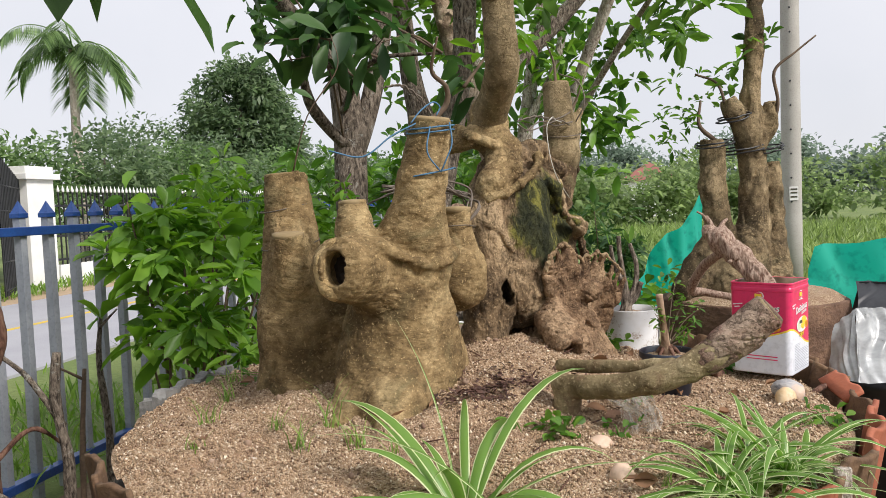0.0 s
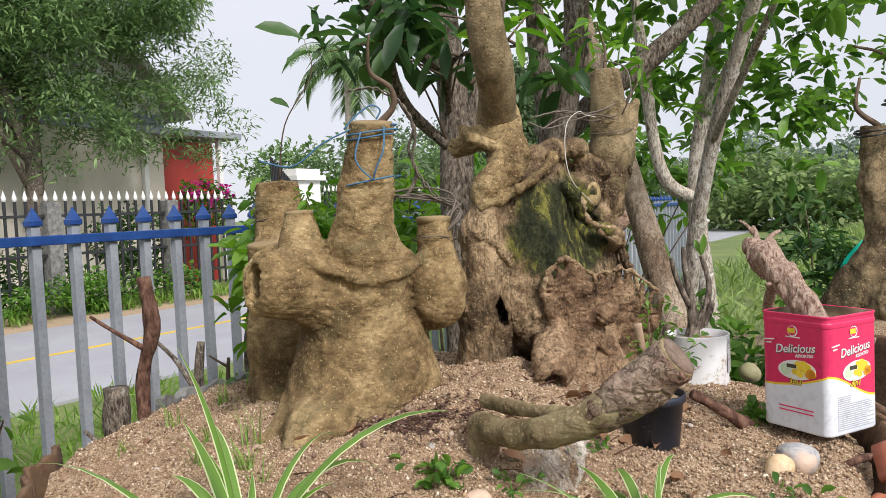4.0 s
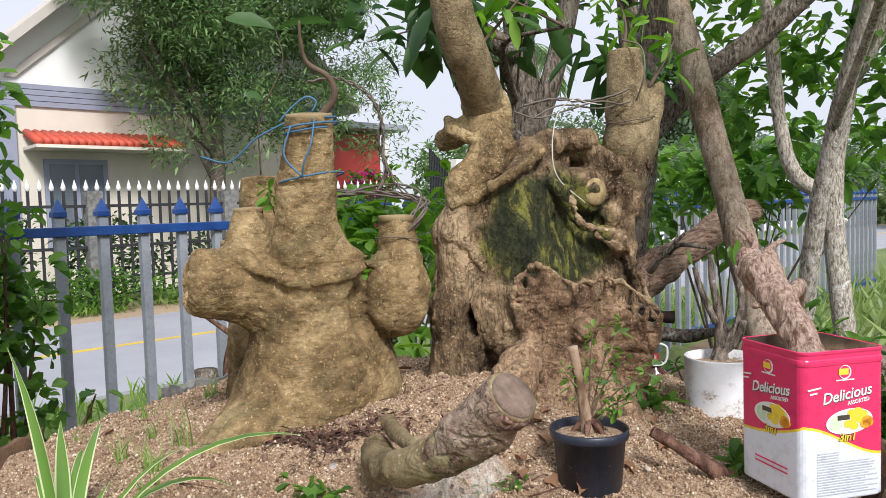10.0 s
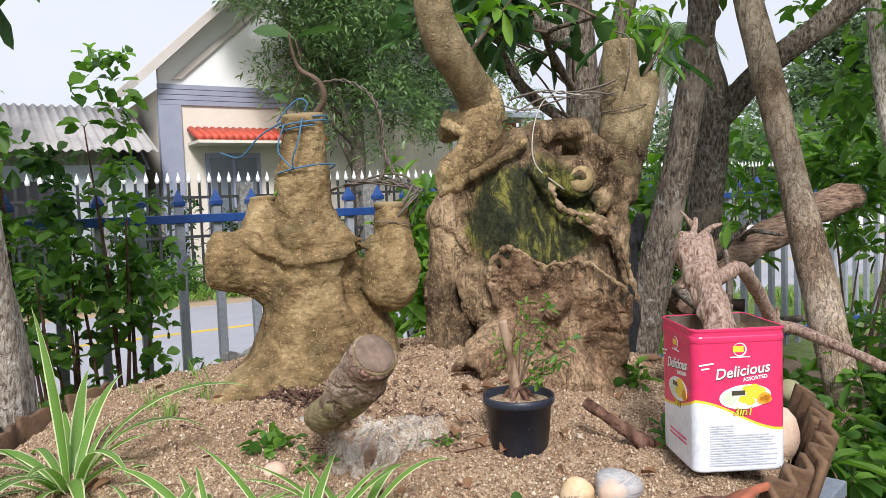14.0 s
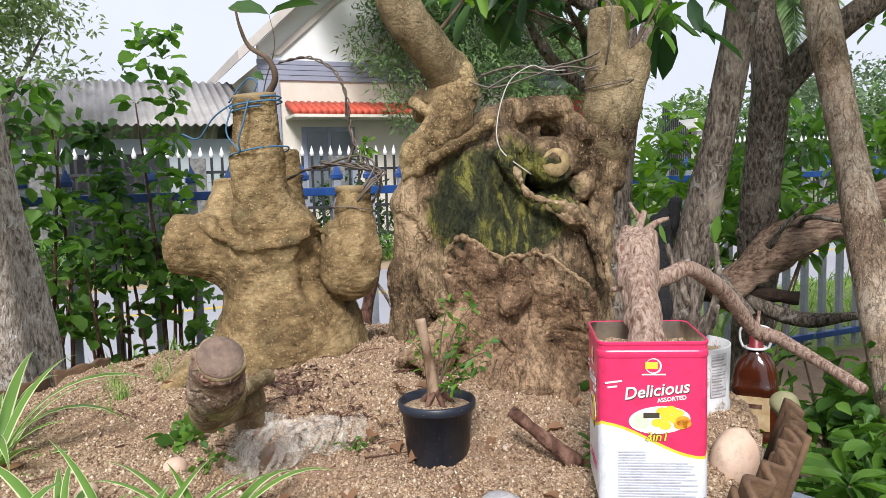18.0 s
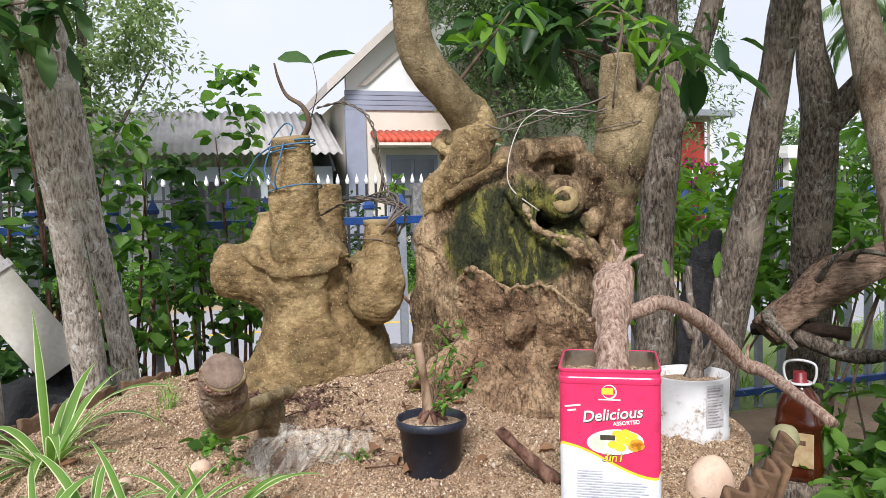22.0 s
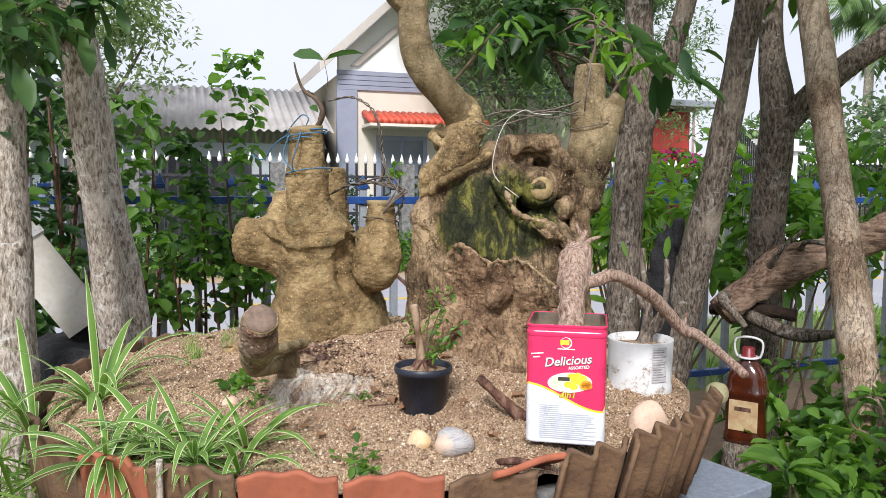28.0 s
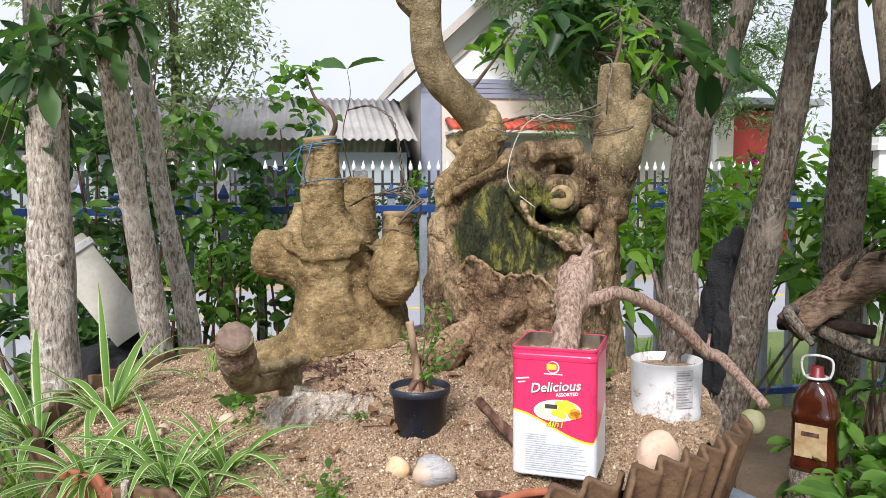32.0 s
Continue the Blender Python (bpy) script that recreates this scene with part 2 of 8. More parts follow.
def foliage(P, D, L, W, fold=0.2, droop=0.25, seed=3, fine=True):
    """Leaves at points P growing along D, with lengths L and widths W."""
    g = np.random.default_rng(seed)
    n = len(P)
    D = D / (np.linalg.norm(D, axis=1)[:, None] + 1e-9)
    up = g.normal(size=(n, 3)) * 0.45 + (0, 0, 1)
    S = np.cross(D, up)
    S /= np.linalg.norm(S, axis=1)[:, None] + 1e-9
    N = np.cross(S, D)
    L, W = np.asarray(L)[:, None] * np.ones((n, 1)), np.asarray(W)[:, None] * np.ones((n, 1))
    dn = np.array((0, 0, -1.0)) * droop
    if fine:
        rows = [(0.0, 0.0, 0.0), (0.22, -0.25, 1), (0.22, 0, 0), (0.22, 0.25, 1), (0.55, -0.47, 1), (0.55, 0, 0), (0.55, 0.47, 1), (0.84, -0.33, 1), (0.84, 0, 0), (0.84, 0.33, 1), (1.0, 0, 0)]
        tri = [(0, 2, 1), (0, 3, 2), (1, 2, 5), (1, 5, 4), (2, 3, 6), (2, 6, 5), (4, 5, 8), (4, 8, 7), (5, 6, 9), (5, 9, 8), (7, 8, 10), (8, 9, 10)]
    else:
        rows = [(0.0, 0, 0), (0.5, -0.5, 1), (0.5, 0.5, 1), (1.0, 0, 0)]
        tri = [(0, 2, 1), (1, 2, 3)]
    V = np.stack([P + D * L * u + S * W * v + N * W * fold * w + dn * L * u * u for u, v, w in rows], 1)
    F = (np.arange(n)[:, None, None] * len(rows) + np.array(tri)[None]).reshape(-1, 3)
    return V.reshape(-1, 3), F


def many(*geos):
    """Joins forms whose faces are arrays of triangles."""
    V, F, n = [], [], 0
    for v, f in geos:
        V.append(v)
        F.append(f + n)
        n += len(v)
    return np.concatenate(V), np.concatenate(F)


def sprays(tips, seed, per=9, length=0.09, width=0.035, spread=0.09, up=0.3, fine=True, droop=0.25):
    """A whorl of leaves round each twig tip."""
    g = np.random.default_rng(seed)
    tips = np.asarray(tips)
    P = np.repeat(tips, per, 0)
    D = g.normal(size=P.shape)
    D[:, 2] = D[:, 2] * 0.6 + up
    D /= np.linalg.norm(D, axis=1)[:, None]
    P = P + D * g.uniform(0.1, 1, (len(P), 1)) * spread
    L = length * g.uniform(0.6, 1.25, len(P))
    return foliage(P, D + g.normal(size=P.shape) * 0.35, L, width * L / length, seed=seed + 1, fine=fine, droop=droop)


def cloud_of(balls, n, seed, shell=0.55):
    """n random points in a crown made of balls (x, y, z, rx, ry, rz), mostly towards the outside, thinned unevenly."""
    g = np.random.default_rng(seed)
    B = np.array(balls)
    w = B[:, 3] * B[:, 4] * B[:, 5]
    k = g.choice(len(B), n * 2, p=w / w.sum())
    d = g.normal(size=(n * 2, 3))
    d /= np.linalg.norm(d, axis=1)[:, None]
    r = g.uniform(shell, 1.05, (n * 2, 1)) ** 0.7
    P = B[k, :3] + d * r * B[k, 3:]
    s = float(np.mean(B[:, 3:]))
    keep = waves(P, np.array((3.2, 3.2, 3.6)) / s, seed) > g.uniform(-0.75, 0.45, len(P))
    return P[keep][:n]

# ---- materials ----
def shader(name):
    m = bpy.data.materials.new(name)
    m.use_nodes = True
    nt = m.node_tree
    return m, nt, nt.nodes["Principled BSDF"]


def noise_of(nt, scale, detail=5, rough=0.6, vec=None, stretch=None, warp=0.0):
    n = nt.nodes.new("ShaderNodeTexNoise")
    n.inputs["Scale"].default_value, n.inputs["Detail"].default_value, n.inputs["Roughness"].default_value = scale, detail, rough
    n.inputs["Distortion"].default_value = warp
    src = vec
    if src is None:
        src = nt.nodes.new("ShaderNodeTexCoord").outputs["Object"]
    if stretch:
        mp = nt.nodes.new("ShaderNodeMapping")
        mp.inputs["Scale"].default_value = stretch
        nt.links.new(src, mp.inputs["Vector"])
        src = mp.outputs[0]
    nt.links.new(src, n.inputs["Vector"])
    return n.outputs["Fac"]


def ramp_of(nt, fac, stops):
    r = nt.nodes.new("ShaderNodeValToRGB")
    e = r.color_ramp.elements
    while len(e) < len(stops):
        e.new(0.5)
    for el, (p, c) in zip(e, stops):
        el.position, el.color = p, (*c, 1)
    nt.links.new(fac, r.inputs["Fac"])
    return r.outputs["Color"]


def mix_of(nt, a, b, fac, blend="MIX"):
    m = nt.nodes.new("ShaderNodeMix")
    m.data_type, m.blend_type = "RGBA", blend
    for key, v in (("A", a), ("B", b)):
        if isinstance(v, tuple):
            m.inputs[key].default_value = (*v, 1)
        else:
            nt.links.new(v, m.inputs[key])
    if isinstance(fac, (int, float)):
        m.inputs["Factor"].default_value = fac
    else:
        nt.links.new(fac, m.inputs["Factor"])
    return m.outputs["Result"]


def grey(nt, fac, lo, hi):
    r = nt.nodes.new("ShaderNodeMapRange")
    r.inputs["From Min"].default_value, r.inputs["From Max"].default_value = lo, hi
    nt.links.new(fac, r.inputs["Value"])
    return r.outputs["Result"]


def bump_of(nt, bsdf, height, strength=0.5, dist=0.01):
    b = nt.nodes.new("ShaderNodeBump")
    b.inputs["Strength"].default_value, b.inputs["Distance"].default_value = strength, dist
    nt.links.new(height, b.inputs["Height"])
    nt.links.new(b.outputs[0], bsdf.inputs["Normal"])


def add_of(nt, a, b, k=1.0):
    m = nt.nodes.new("ShaderNodeMath")
    m.operation = "MULTIPLY_ADD"
    nt.links.new(b, m.inputs[0])
    m.inputs[1].default_value = k
    nt.links.new(a, m.inputs[2])
    return m.outputs[0]


def plain(name, c1, c2, scale=8, rough=0.6, metal=0.0, bump=0.2, dist=0.003, fine=60, spec=None):
    """Two tones in patches and in grain, with fine relief."""
    m, nt, b = shader(name)
    a, f = noise_of(nt, scale, 5), noise_of(nt, fine, 3)
    col = mix_of(nt, c1, c2, grey(nt, a, 0.35, 0.65))
    col = mix_of(nt, col, tuple(0.7 * v for v in c1), grey(nt, f, 0.5, 0.85))
    nt.links.new(col, b.inputs["Base Color"])
    b.inputs["Roughness"].default_value, b.inputs["Metallic"].default_value = rough, metal
    if spec is not None:
        b.inputs["Specular IOR Level"].default_value = spec
    bump_of(nt, b, add_of(nt, f, a, 0.5), bump, dist)
    return m


def bark(name, dark, mid, light, stretch=(1, 1, 0.32), scale=30, strength=1.0, dist=0.012, lichen=None, rough=0.85, patch=6):
    m, nt, b = shader(name)
    rel = noise_of(nt, scale * 1.5, 6, 0.62, stretch=stretch, warp=0.5)
    big = noise_of(nt, patch, 4)
    col = ramp_of(nt, rel, [(0.36, dark), (0.5, mid), (0.64, light)])
    col = mix_of(nt, col, tuple(v * 1.25 for v in light), grey(nt, big, 0.55, 0.8))
    if lichen:
        col = mix_of(nt, col, lichen, grey(nt, noise_of(nt, 17, 8, 0.75, warp=0.8), 0.57, 0.63))
    col = mix_of(nt, col, tuple(v * 0.6 for v in dark), grey(nt, noise_of(nt, 28, 6, 0.75, stretch=(1, 1, 0.45), warp=0.8), 0.60, 0.74))
    nt.links.new(col, b.inputs["Base Color"])
    b.inputs["Roughness"].default_value = rough
    b.inputs["Specular IOR Level"].default_value = 0.25
    bump_of(nt, b, add_of(nt, rel, noise_of(nt, 160, 3), 0.35), strength, dist)
    return m


def leafy(name, dark, light, rough=0.45, through=0.35, scale=3):
    """Leaves: tones that differ leaf by leaf, and light that passes through."""
    m, nt, b = shader(name)
    isl = nt.nodes.new("ShaderNodeNewGeometry").outputs["Random Per Island"]
    col = mix_of(nt, dark, light, isl)
    col = mix_of(nt, col, tuple(v * 0.6 for v in dark), grey(nt, noise_of(nt, scale, 3), 0.5, 0.75))
    nt.links.new(col, b.inputs["Base Color"])
    b.inputs["Roughness"].default_value = rough
    b.inputs["Specular IOR Level"].default_value = 0.35
    t = nt.nodes.new("ShaderNodeBsdfTranslucent")
    hs = nt.nodes.new("ShaderNodeHueSaturation")
    hs.inputs["Value"].default_value, hs.inputs["Saturation"].default_value = 1.7, 1.1
    nt.links.new(col, hs.inputs["Color"])
    nt.links.new(hs.outputs[0], t.inputs["Color"])
    ms = nt.nodes.new("ShaderNodeMixShader")
    ms.inputs[0].default_value = through
    nt.links.new(b.outputs[0], ms.inputs[1])
    nt.links.new(t.outputs[0], ms.inputs[2])
    nt.links.new(ms.outputs[0], nt.nodes["Material Output"].inputs["Surface"])
    return m


def stump_wood(name, tones, rings, moss=None, moss_at=None, stretch=(0.3, 0.3, 2.6), dark=0.6, patch=None, patch_at=(0.54, 0.66), pits=0.5, crack=(1, 1, 0.6), cracked=0.2, relief=0.9):
    """Old bark: soft broad blotches, fine wrinkles, pale flecks, dark pits and cracks, and moss round a place where it is damp."""
    m, nt, b = shader(name)
    co = nt.nodes.new("ShaderNodeTexCoord").outputs["Object"]
    ring = noise_of(nt, rings, 5, 0.68, vec=co, stretch=stretch, warp=0.9)
    coarse = noise_of(nt, rings * 0.3, 5, 0.65, vec=co, stretch=stretch, warp=1.4)
    big = noise_of(nt, 4.0, 4, 0.55, vec=co, warp=0.6)
    mid = noise_of(nt, 22, 5, 0.62, vec=co, warp=0.5)
    spot = noise_of(nt, 150, 4, 0.65, vec=co)
    col = ramp_of(nt, add_of(nt, big, mid, 0.6), [(0.66, tones[0]), (0.80, tones[1]), (0.94, tones[2])])
    if patch:
        soft = nt.nodes.new("ShaderNodeMath")
        soft.operation = "MULTIPLY"
        nt.links.new(grey(nt, noise_of(nt, 7, 6, 0.7, vec=co, warp=0.8), *patch_at), soft.inputs[0])
        soft.inputs[1].default_value = 0.8
        col = mix_of(nt, col, patch, soft.outputs[0])
    fine = nt.nodes.new("ShaderNodeMath")
    fine.operation = "MULTIPLY"
    nt.links.new(grey(nt, add_of(nt, ring, coarse, 0.6), 0.74, 1.02), fine.inputs[0])
    fine.inputs[1].default_value = 0.42
    col = mix_of(nt, col, tuple(v * dark for v in tones[0]), fine.outputs[0])
    col = mix_of(nt, col, tuple(v * 0.30 for v in tones[0]), grey(nt, noise_of(nt, 48, 6, 0.75, vec=co, stretch=(1, 1, 1.6), warp=0.6), 0.66 - 0.10 * pits, 0.78))
    col = mix_of(nt, col, tuple(min(1, v * 1.5) for v in tones[2]), grey(nt, spot, 0.58, 0.76))
    col = mix_of(nt, col, tuple(v * 0.30 for v in tones[0]), grey(nt, spot, 0.38, 0.24))
    line = None
    for sc, wd in ((10, 0.016), (30, 0.024)):
        n = noise_of(nt, sc, 5, 0.6, vec=co, stretch=crack, warp=0.8)
        away = nt.nodes.new("ShaderNodeMath")
        away.operation = "SUBTRACT"
        nt.links.new(n, away.inputs[0])
        away.inputs[1].default_value = 0.5
        ab = nt.nodes.new("ShaderNodeMath")
        ab.operation = "ABSOLUTE"
        nt.links.new(away.outputs[0], ab.inputs[0])
        weak = nt.nodes.new("ShaderNodeMath")
        weak.operation = "MULTIPLY"
        nt.links.new(grey(nt, grey(nt, ab.outputs[0], wd, 0.0), 0.2, 1.0), weak.inputs[0])
        weak.inputs[1].default_value = cracked
        col = mix_of(nt, col, tuple(v * 0.25 for v in tones[0]), weak.outputs[0])
        line = weak.outputs[0] if line is None else add_of(nt, line, weak.outputs[0])
    if moss:
        mp = nt.nodes.new("ShaderNodeMapping")
        mp.vector_type = "TEXTURE"
        mp.inputs["Location"].default_value, mp.inputs["Scale"].default_value = moss_at[:3], moss_at[3:]
        nt.links.new(co, mp.inputs["Vector"])
        d = nt.nodes.new("ShaderNodeVectorMath")
        d.operation = "LENGTH"
        nt.links.new(mp.outputs[0], d.inputs[0])
        edge = add_of(nt, d.outputs["Value"], noise_of(nt, 16, 6, 0.7, vec=co), 0.7)
        mk = grey(nt, edge, 1.42, 1.25)
        streak = noise_of(nt, 20, 6, 0.68, vec=co, stretch=(0.9, 1.3, 0.5), warp=1.2)
        green = ramp_of(nt, add_of(nt, streak, noise_of(nt, 5, 3, vec=co), 0.8), [(0.74, moss[0]), (0.93, moss[1]), (1.16, moss[2])])
        col = mix_of(nt, col, mix_of(nt, green, tuple(v * 0.4 for v in moss[0]), grey(nt, spot, 0.5, 0.8)), mk)
    nt.links.new(col, b.inputs["Base Color"])
    b.inputs["Roughness"].default_value = 0.85
    b.inputs["Specular IOR Level"].default_value = 0.2
    bump_of(nt, b, add_of(nt, add_of(nt, add_of(nt, add_of(nt, ring, coarse, 0.35), spot, 0.8), mid, 0.7), line, -1.0), relief, 0.008)
    return m


def sandy(name):
    """Coarse pinkish builder's sand: grains of differing tone with relief."""
    m, nt, b = shader(name)
    co = nt.nodes.new("ShaderNodeTexCoord").outputs["Object"]
    v = nt.nodes.new("ShaderNodeTexVoronoi")
    v.inputs["Scale"].default_value = 260
    nt.links.new(co, v.inputs["Vector"])
    sep = nt.nodes.new("ShaderNodeSeparateColor")
    nt.links.new(v.outputs["Color"], sep.inputs[0])
    col = ramp_of(nt, sep.outputs[0], [(0.0, (0.17, 0.10, 0.055)), (0.25, (0.335, 0.225, 0.128)), (0.7, (0.425, 0.302, 0.188)), (1.0, (0.64, 0.505, 0.365))])
    damp = noise_of(nt, 6, 5, 0.6, vec=co)
    col = mix_of(nt, col, (0.27, 0.165, 0.10), grey(nt, damp, 0.46, 0.74))
    nt.links.new(col, b.inputs["Base Color"])
    b.inputs["Roughness"].default_value = 0.9
    inv = nt.nodes.new("ShaderNodeMath")
    inv.operation = "SUBTRACT"
    inv.inputs[0].default_value = 1.0
    nt.links.new(v.outputs["Distance"], inv.inputs[1])
    bump_of(nt, b, add_of(nt, inv.outputs[0], noise_of(nt, 45, 4, vec=co), 1.2), 0.9, 0.006)
    return m


M_SAND = sandy("sand")
M_STUMP = stump_wood("stump_bark", [(0.112, 0.074, 0.033), (0.250, 0.170, 0.079), (0.42, 0.310, 0.158)], 95, stretch=(0.62, 0.62, 1.45), dark=0.50, patch=(0.165, 0.135, 0.066), patch_at=(0.52, 0.68), pits=0.55, crack=(0.7, 0.7, 1.6), cracked=0.26, relief=0.5)
M_STUMP2 = stump_wood("gnarled_bark", [(0.085, 0.057, 0.033), (0.240, 0.163, 0.091), (0.455, 0.328, 0.192)], 60,
                      moss=[(0.022, 0.026, 0.013), (0.060, 0.062, 0.024), (0.20, 0.19, 0.045)], moss_at=(0.045, -0.10, 0.50, 0.12, 0.20, 0.145), stretch=(0.8, 0.8, 1.3), dark=0.45, patch=(0.13, 0.095, 0.062), pits=0.9, crack=(2.0, 2.0, 0.4), cracked=0.45)
M_FRONT = stump_wood("torn_bark", [(0.105, 0.062, 0.036), (0.27, 0.170, 0.098), (0.46, 0.315, 0.188)], 70, stretch=(0.8, 0.8, 1.4), dark=0.45, patch=(0.15, 0.095, 0.058), pits=0.9, crack=(1.6, 1.6, 0.6), cracked=0.4)
M_FLAP = stump_wood("flap_bark", [(0.175, 0.115, 0.055), (0.36, 0.255, 0.125), (0.56, 0.42, 0.22)], 60, stretch=(0.9, 0.9, 1.2), dark=0.5, patch=(0.21, 0.165, 0.07), pits=0.6, crack=(1, 1, 1), cracked=0.4)
M_LIMB = stump_wood("limb_bark", [(0.135, 0.100, 0.054), (0.245, 0.185, 0.100), (0.38, 0.295, 0.170)], 80, stretch=(0.8, 0.8, 1.0), dark=0.65, patch=(0.155, 0.135, 0.07), pits=0.4)
M_RIM = stump_wood("healed_wood", [(0.33, 0.215, 0.095), (0.55, 0.39, 0.185), (0.68, 0.53, 0.29)], 60, stretch=(1, 1, 1), dark=0.6, pits=0.5, crack=(1, 1, 1), cracked=0.3)
M_KNOT = plain("pale_knot_wood", (0.42, 0.32, 0.15), (0.22, 0.15, 0.07), 60, 0.85, fine=150, bump=0.6)
M_CUT = plain("cut_wood", (0.32, 0.24, 0.12), (0.20, 0.14, 0.07), 14, 0.85, fine=120)
M_HOLLOW = plain("rotten_wood", (0.05, 0.028, 0.016), (0.014, 0.009, 0.007), 30, 0.95, bump=0.8, dist=0.01)
M_BARK_GREY = bark("grey_bark", (0.14, 0.11, 0.085), (0.42, 0.36, 0.295), (0.64, 0.58, 0.51), scale=62, lichen=(0.70, 0.69, 0.65), patch=9)
M_BARK_DARK = bark("dark_bark", (0.035, 0.027, 0.021), (0.145, 0.116, 0.090), (0.29, 0.24, 0.19), scale=62, lichen=(0.34, 0.33, 0.29))
M_BARK_TAN = bark("tan_bark", (0.12, 0.07, 0.04), (0.30, 0.205, 0.135), (0.42, 0.31, 0.22), stretch=(1, 1, 0.6), scale=16, strength=0.5, dist=0.006)
M_BARK_FLECK = stump_wood("flecked_bark", [(0.25, 0.175, 0.115), (0.42, 0.315, 0.22), (0.56, 0.45, 0.34)], 50, stretch=(1, 1, 0.6), dark=0.45, patch=(0.27, 0.185, 0.125), pits=1.1, crack=(1.6, 1.6, 0.35), cracked=0.5)
M_BARK_PALE = bark("pale_shaggy_bark", (0.16, 0.085, 0.06), (0.32, 0.225, 0.17), (0.48, 0.36, 0.285), scale=120, stretch=(1, 1, 0.3), dist=0.006)
M_BARK_RED = bark("red_brown_bark", (0.04, 0.02, 0.014), (0.13, 0.065, 0.045), (0.22, 0.13, 0.09), scale=24)
M_TWIG = plain("twig", (0.09, 0.06, 0.04), (0.16, 0.11, 0.07), 20, 0.85)
M_LEAF = leafy("broad_leaf", (0.050, 0.125, 0.022), (0.17, 0.32, 0.05), through=0.42)
M_LEAF_DARK = leafy("dark_leaf", (0.024, 0.065, 0.020), (0.085, 0.17, 0.040), through=0.35)
M_LEAF_FRESH = leafy("fresh_leaf", (0.075, 0.18, 0.022), (0.21, 0.37, 0.05), through=0.42)
# distance haze is put into these paler grey-green leaf tones
M_LEAF_FAR = leafy("haze_paled_far_leaf", (0.085, 0.135, 0.07), (0.19, 0.26, 0.13), scale=0.6, through=0.45)
M_LEAF_FEATHER = leafy("feathery_leaf", (0.07, 0.13, 0.045), (0.23, 0.34, 0.13), scale=0.8)
# light green raised further in colour to stand for backlight and hazy air
M_LEAF_PALE = leafy("backlight_paled_leaf", (0.12, 0.18, 0.07), (0.30, 0.38, 0.17), through=0.55, scale=0.8)
M_GRASS = leafy("grass_blade", (0.10, 0.20, 0.03), (0.25, 0.38, 0.08))
M_BLUE = plain("blue_paint", (0.012, 0.045, 0.19), (0.02, 0.075, 0.27), 10, 0.35, fine=90)
M_STEEL = plain("grey_primer_steel", (0.23, 0.25, 0.285), (0.31, 0.33, 0.365), 6, 0.5, fine=50)
M_WHITE = plain("white_paint", (0.78, 0.78, 0.76), (0.70, 0.69, 0.66), 3, 0.6)
M_BLACK_STEEL = plain("black_steel", (0.015, 0.016, 0.018), (0.03, 0.03, 0.033), 5, 0.45)
M_ROAD = plain("worn_asphalt", (0.30, 0.30, 0.33), (0.36, 0.36, 0.385), 0.7, 0.9, fine=120)
M_YELLOW = plain("road_paint", (0.65, 0.45, 0.05), (0.50, 0.36, 0.06), 3, 0.8)
M_DIRT = plain("sandy_verge", (0.42, 0.31, 0.20), (0.34, 0.25, 0.16), 1.2, 0.95)
M_GROUND = plain("weedy_soil", (0.10, 0.15, 0.04), (0.17, 0.21, 0.06), 0.5, 0.95, fine=14, bump=0.6, dist=0.03)
M_CONCRETE = plain("stained_concrete", (0.10, 0.10, 0.095), (0.24, 0.235, 0.22), 14, 0.9, bump=0.7, dist=0.006)
M_GRANITE = plain("grey_granite", (0.17, 0.20, 0.25), (0.25, 0.28, 0.33), 60, 0.45, fine=220)
M_TILE = plain("terracotta", (0.38, 0.115, 0.055), (0.27, 0.085, 0.045), 10, 0.8, bump=0.5)
M_TILE_OLD = plain("mossy_terracotta", (0.10, 0.055, 0.032), (0.17, 0.10, 0.05), 16, 0.85, bump=0.7, dist=0.006)
M_STONE_Y = plain("yellow_stone", (0.55, 0.36, 0.17), (0.70, 0.56, 0.38), 20, 0.6)
M_STONE_G = plain("grey_stone", (0.24, 0.225, 0.21), (0.46, 0.40, 0.35), 26, 0.6, bump=0.4)
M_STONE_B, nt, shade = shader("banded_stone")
band = ramp_of(nt, noise_of(nt, 22, 5, 0.6, stretch=(0.5, 1.0, 3.2), warp=0.6), [(0.36, (0.17, 0.17, 0.18)), (0.48, (0.42, 0.40, 0.38)), (0.56, (0.27, 0.27, 0.28)), (0.68, (0.58, 0.54, 0.49))])
nt.links.new(mix_of(nt, band, (0.55, 0.41, 0.31), grey(nt, noise_of(nt, 14, 4, 0.6), 0.50, 0.60)), shade.inputs["Base Color"])
shade.inputs["Roughness"].default_value = 0.6
bump_of(nt, shade, noise_of(nt, 90, 5), 0.4, 0.004)
M_STONE_P = plain("pink_stone", (0.55, 0.38, 0.27), (0.66, 0.50, 0.38), 12, 0.75)

# ---- ground, road, verge ----
def sheet(x0, x1, y0, y1, nx, ny, z, amp=0.0, seed=0, freq=(0.5, 0.5, 0)):
    X, Y = np.meshgrid(np.linspace(x0, x1, nx), np.linspace(y0, y1, ny), indexing="ij")
    P = np.stack([X, Y, np.zeros_like(X)], -1)
    Z = z + amp * waves(P, np.array(freq), seed)
    V = np.stack([X, Y, Z], -1).reshape(-1, 3)
    i, j = np.meshgrid(np.arange(nx - 1), np.arange(ny - 1), indexing="ij")
    a = (i * ny + j).ravel()
    return V, np.stack([a, a + ny, a + ny + 1, a + 1], 1)


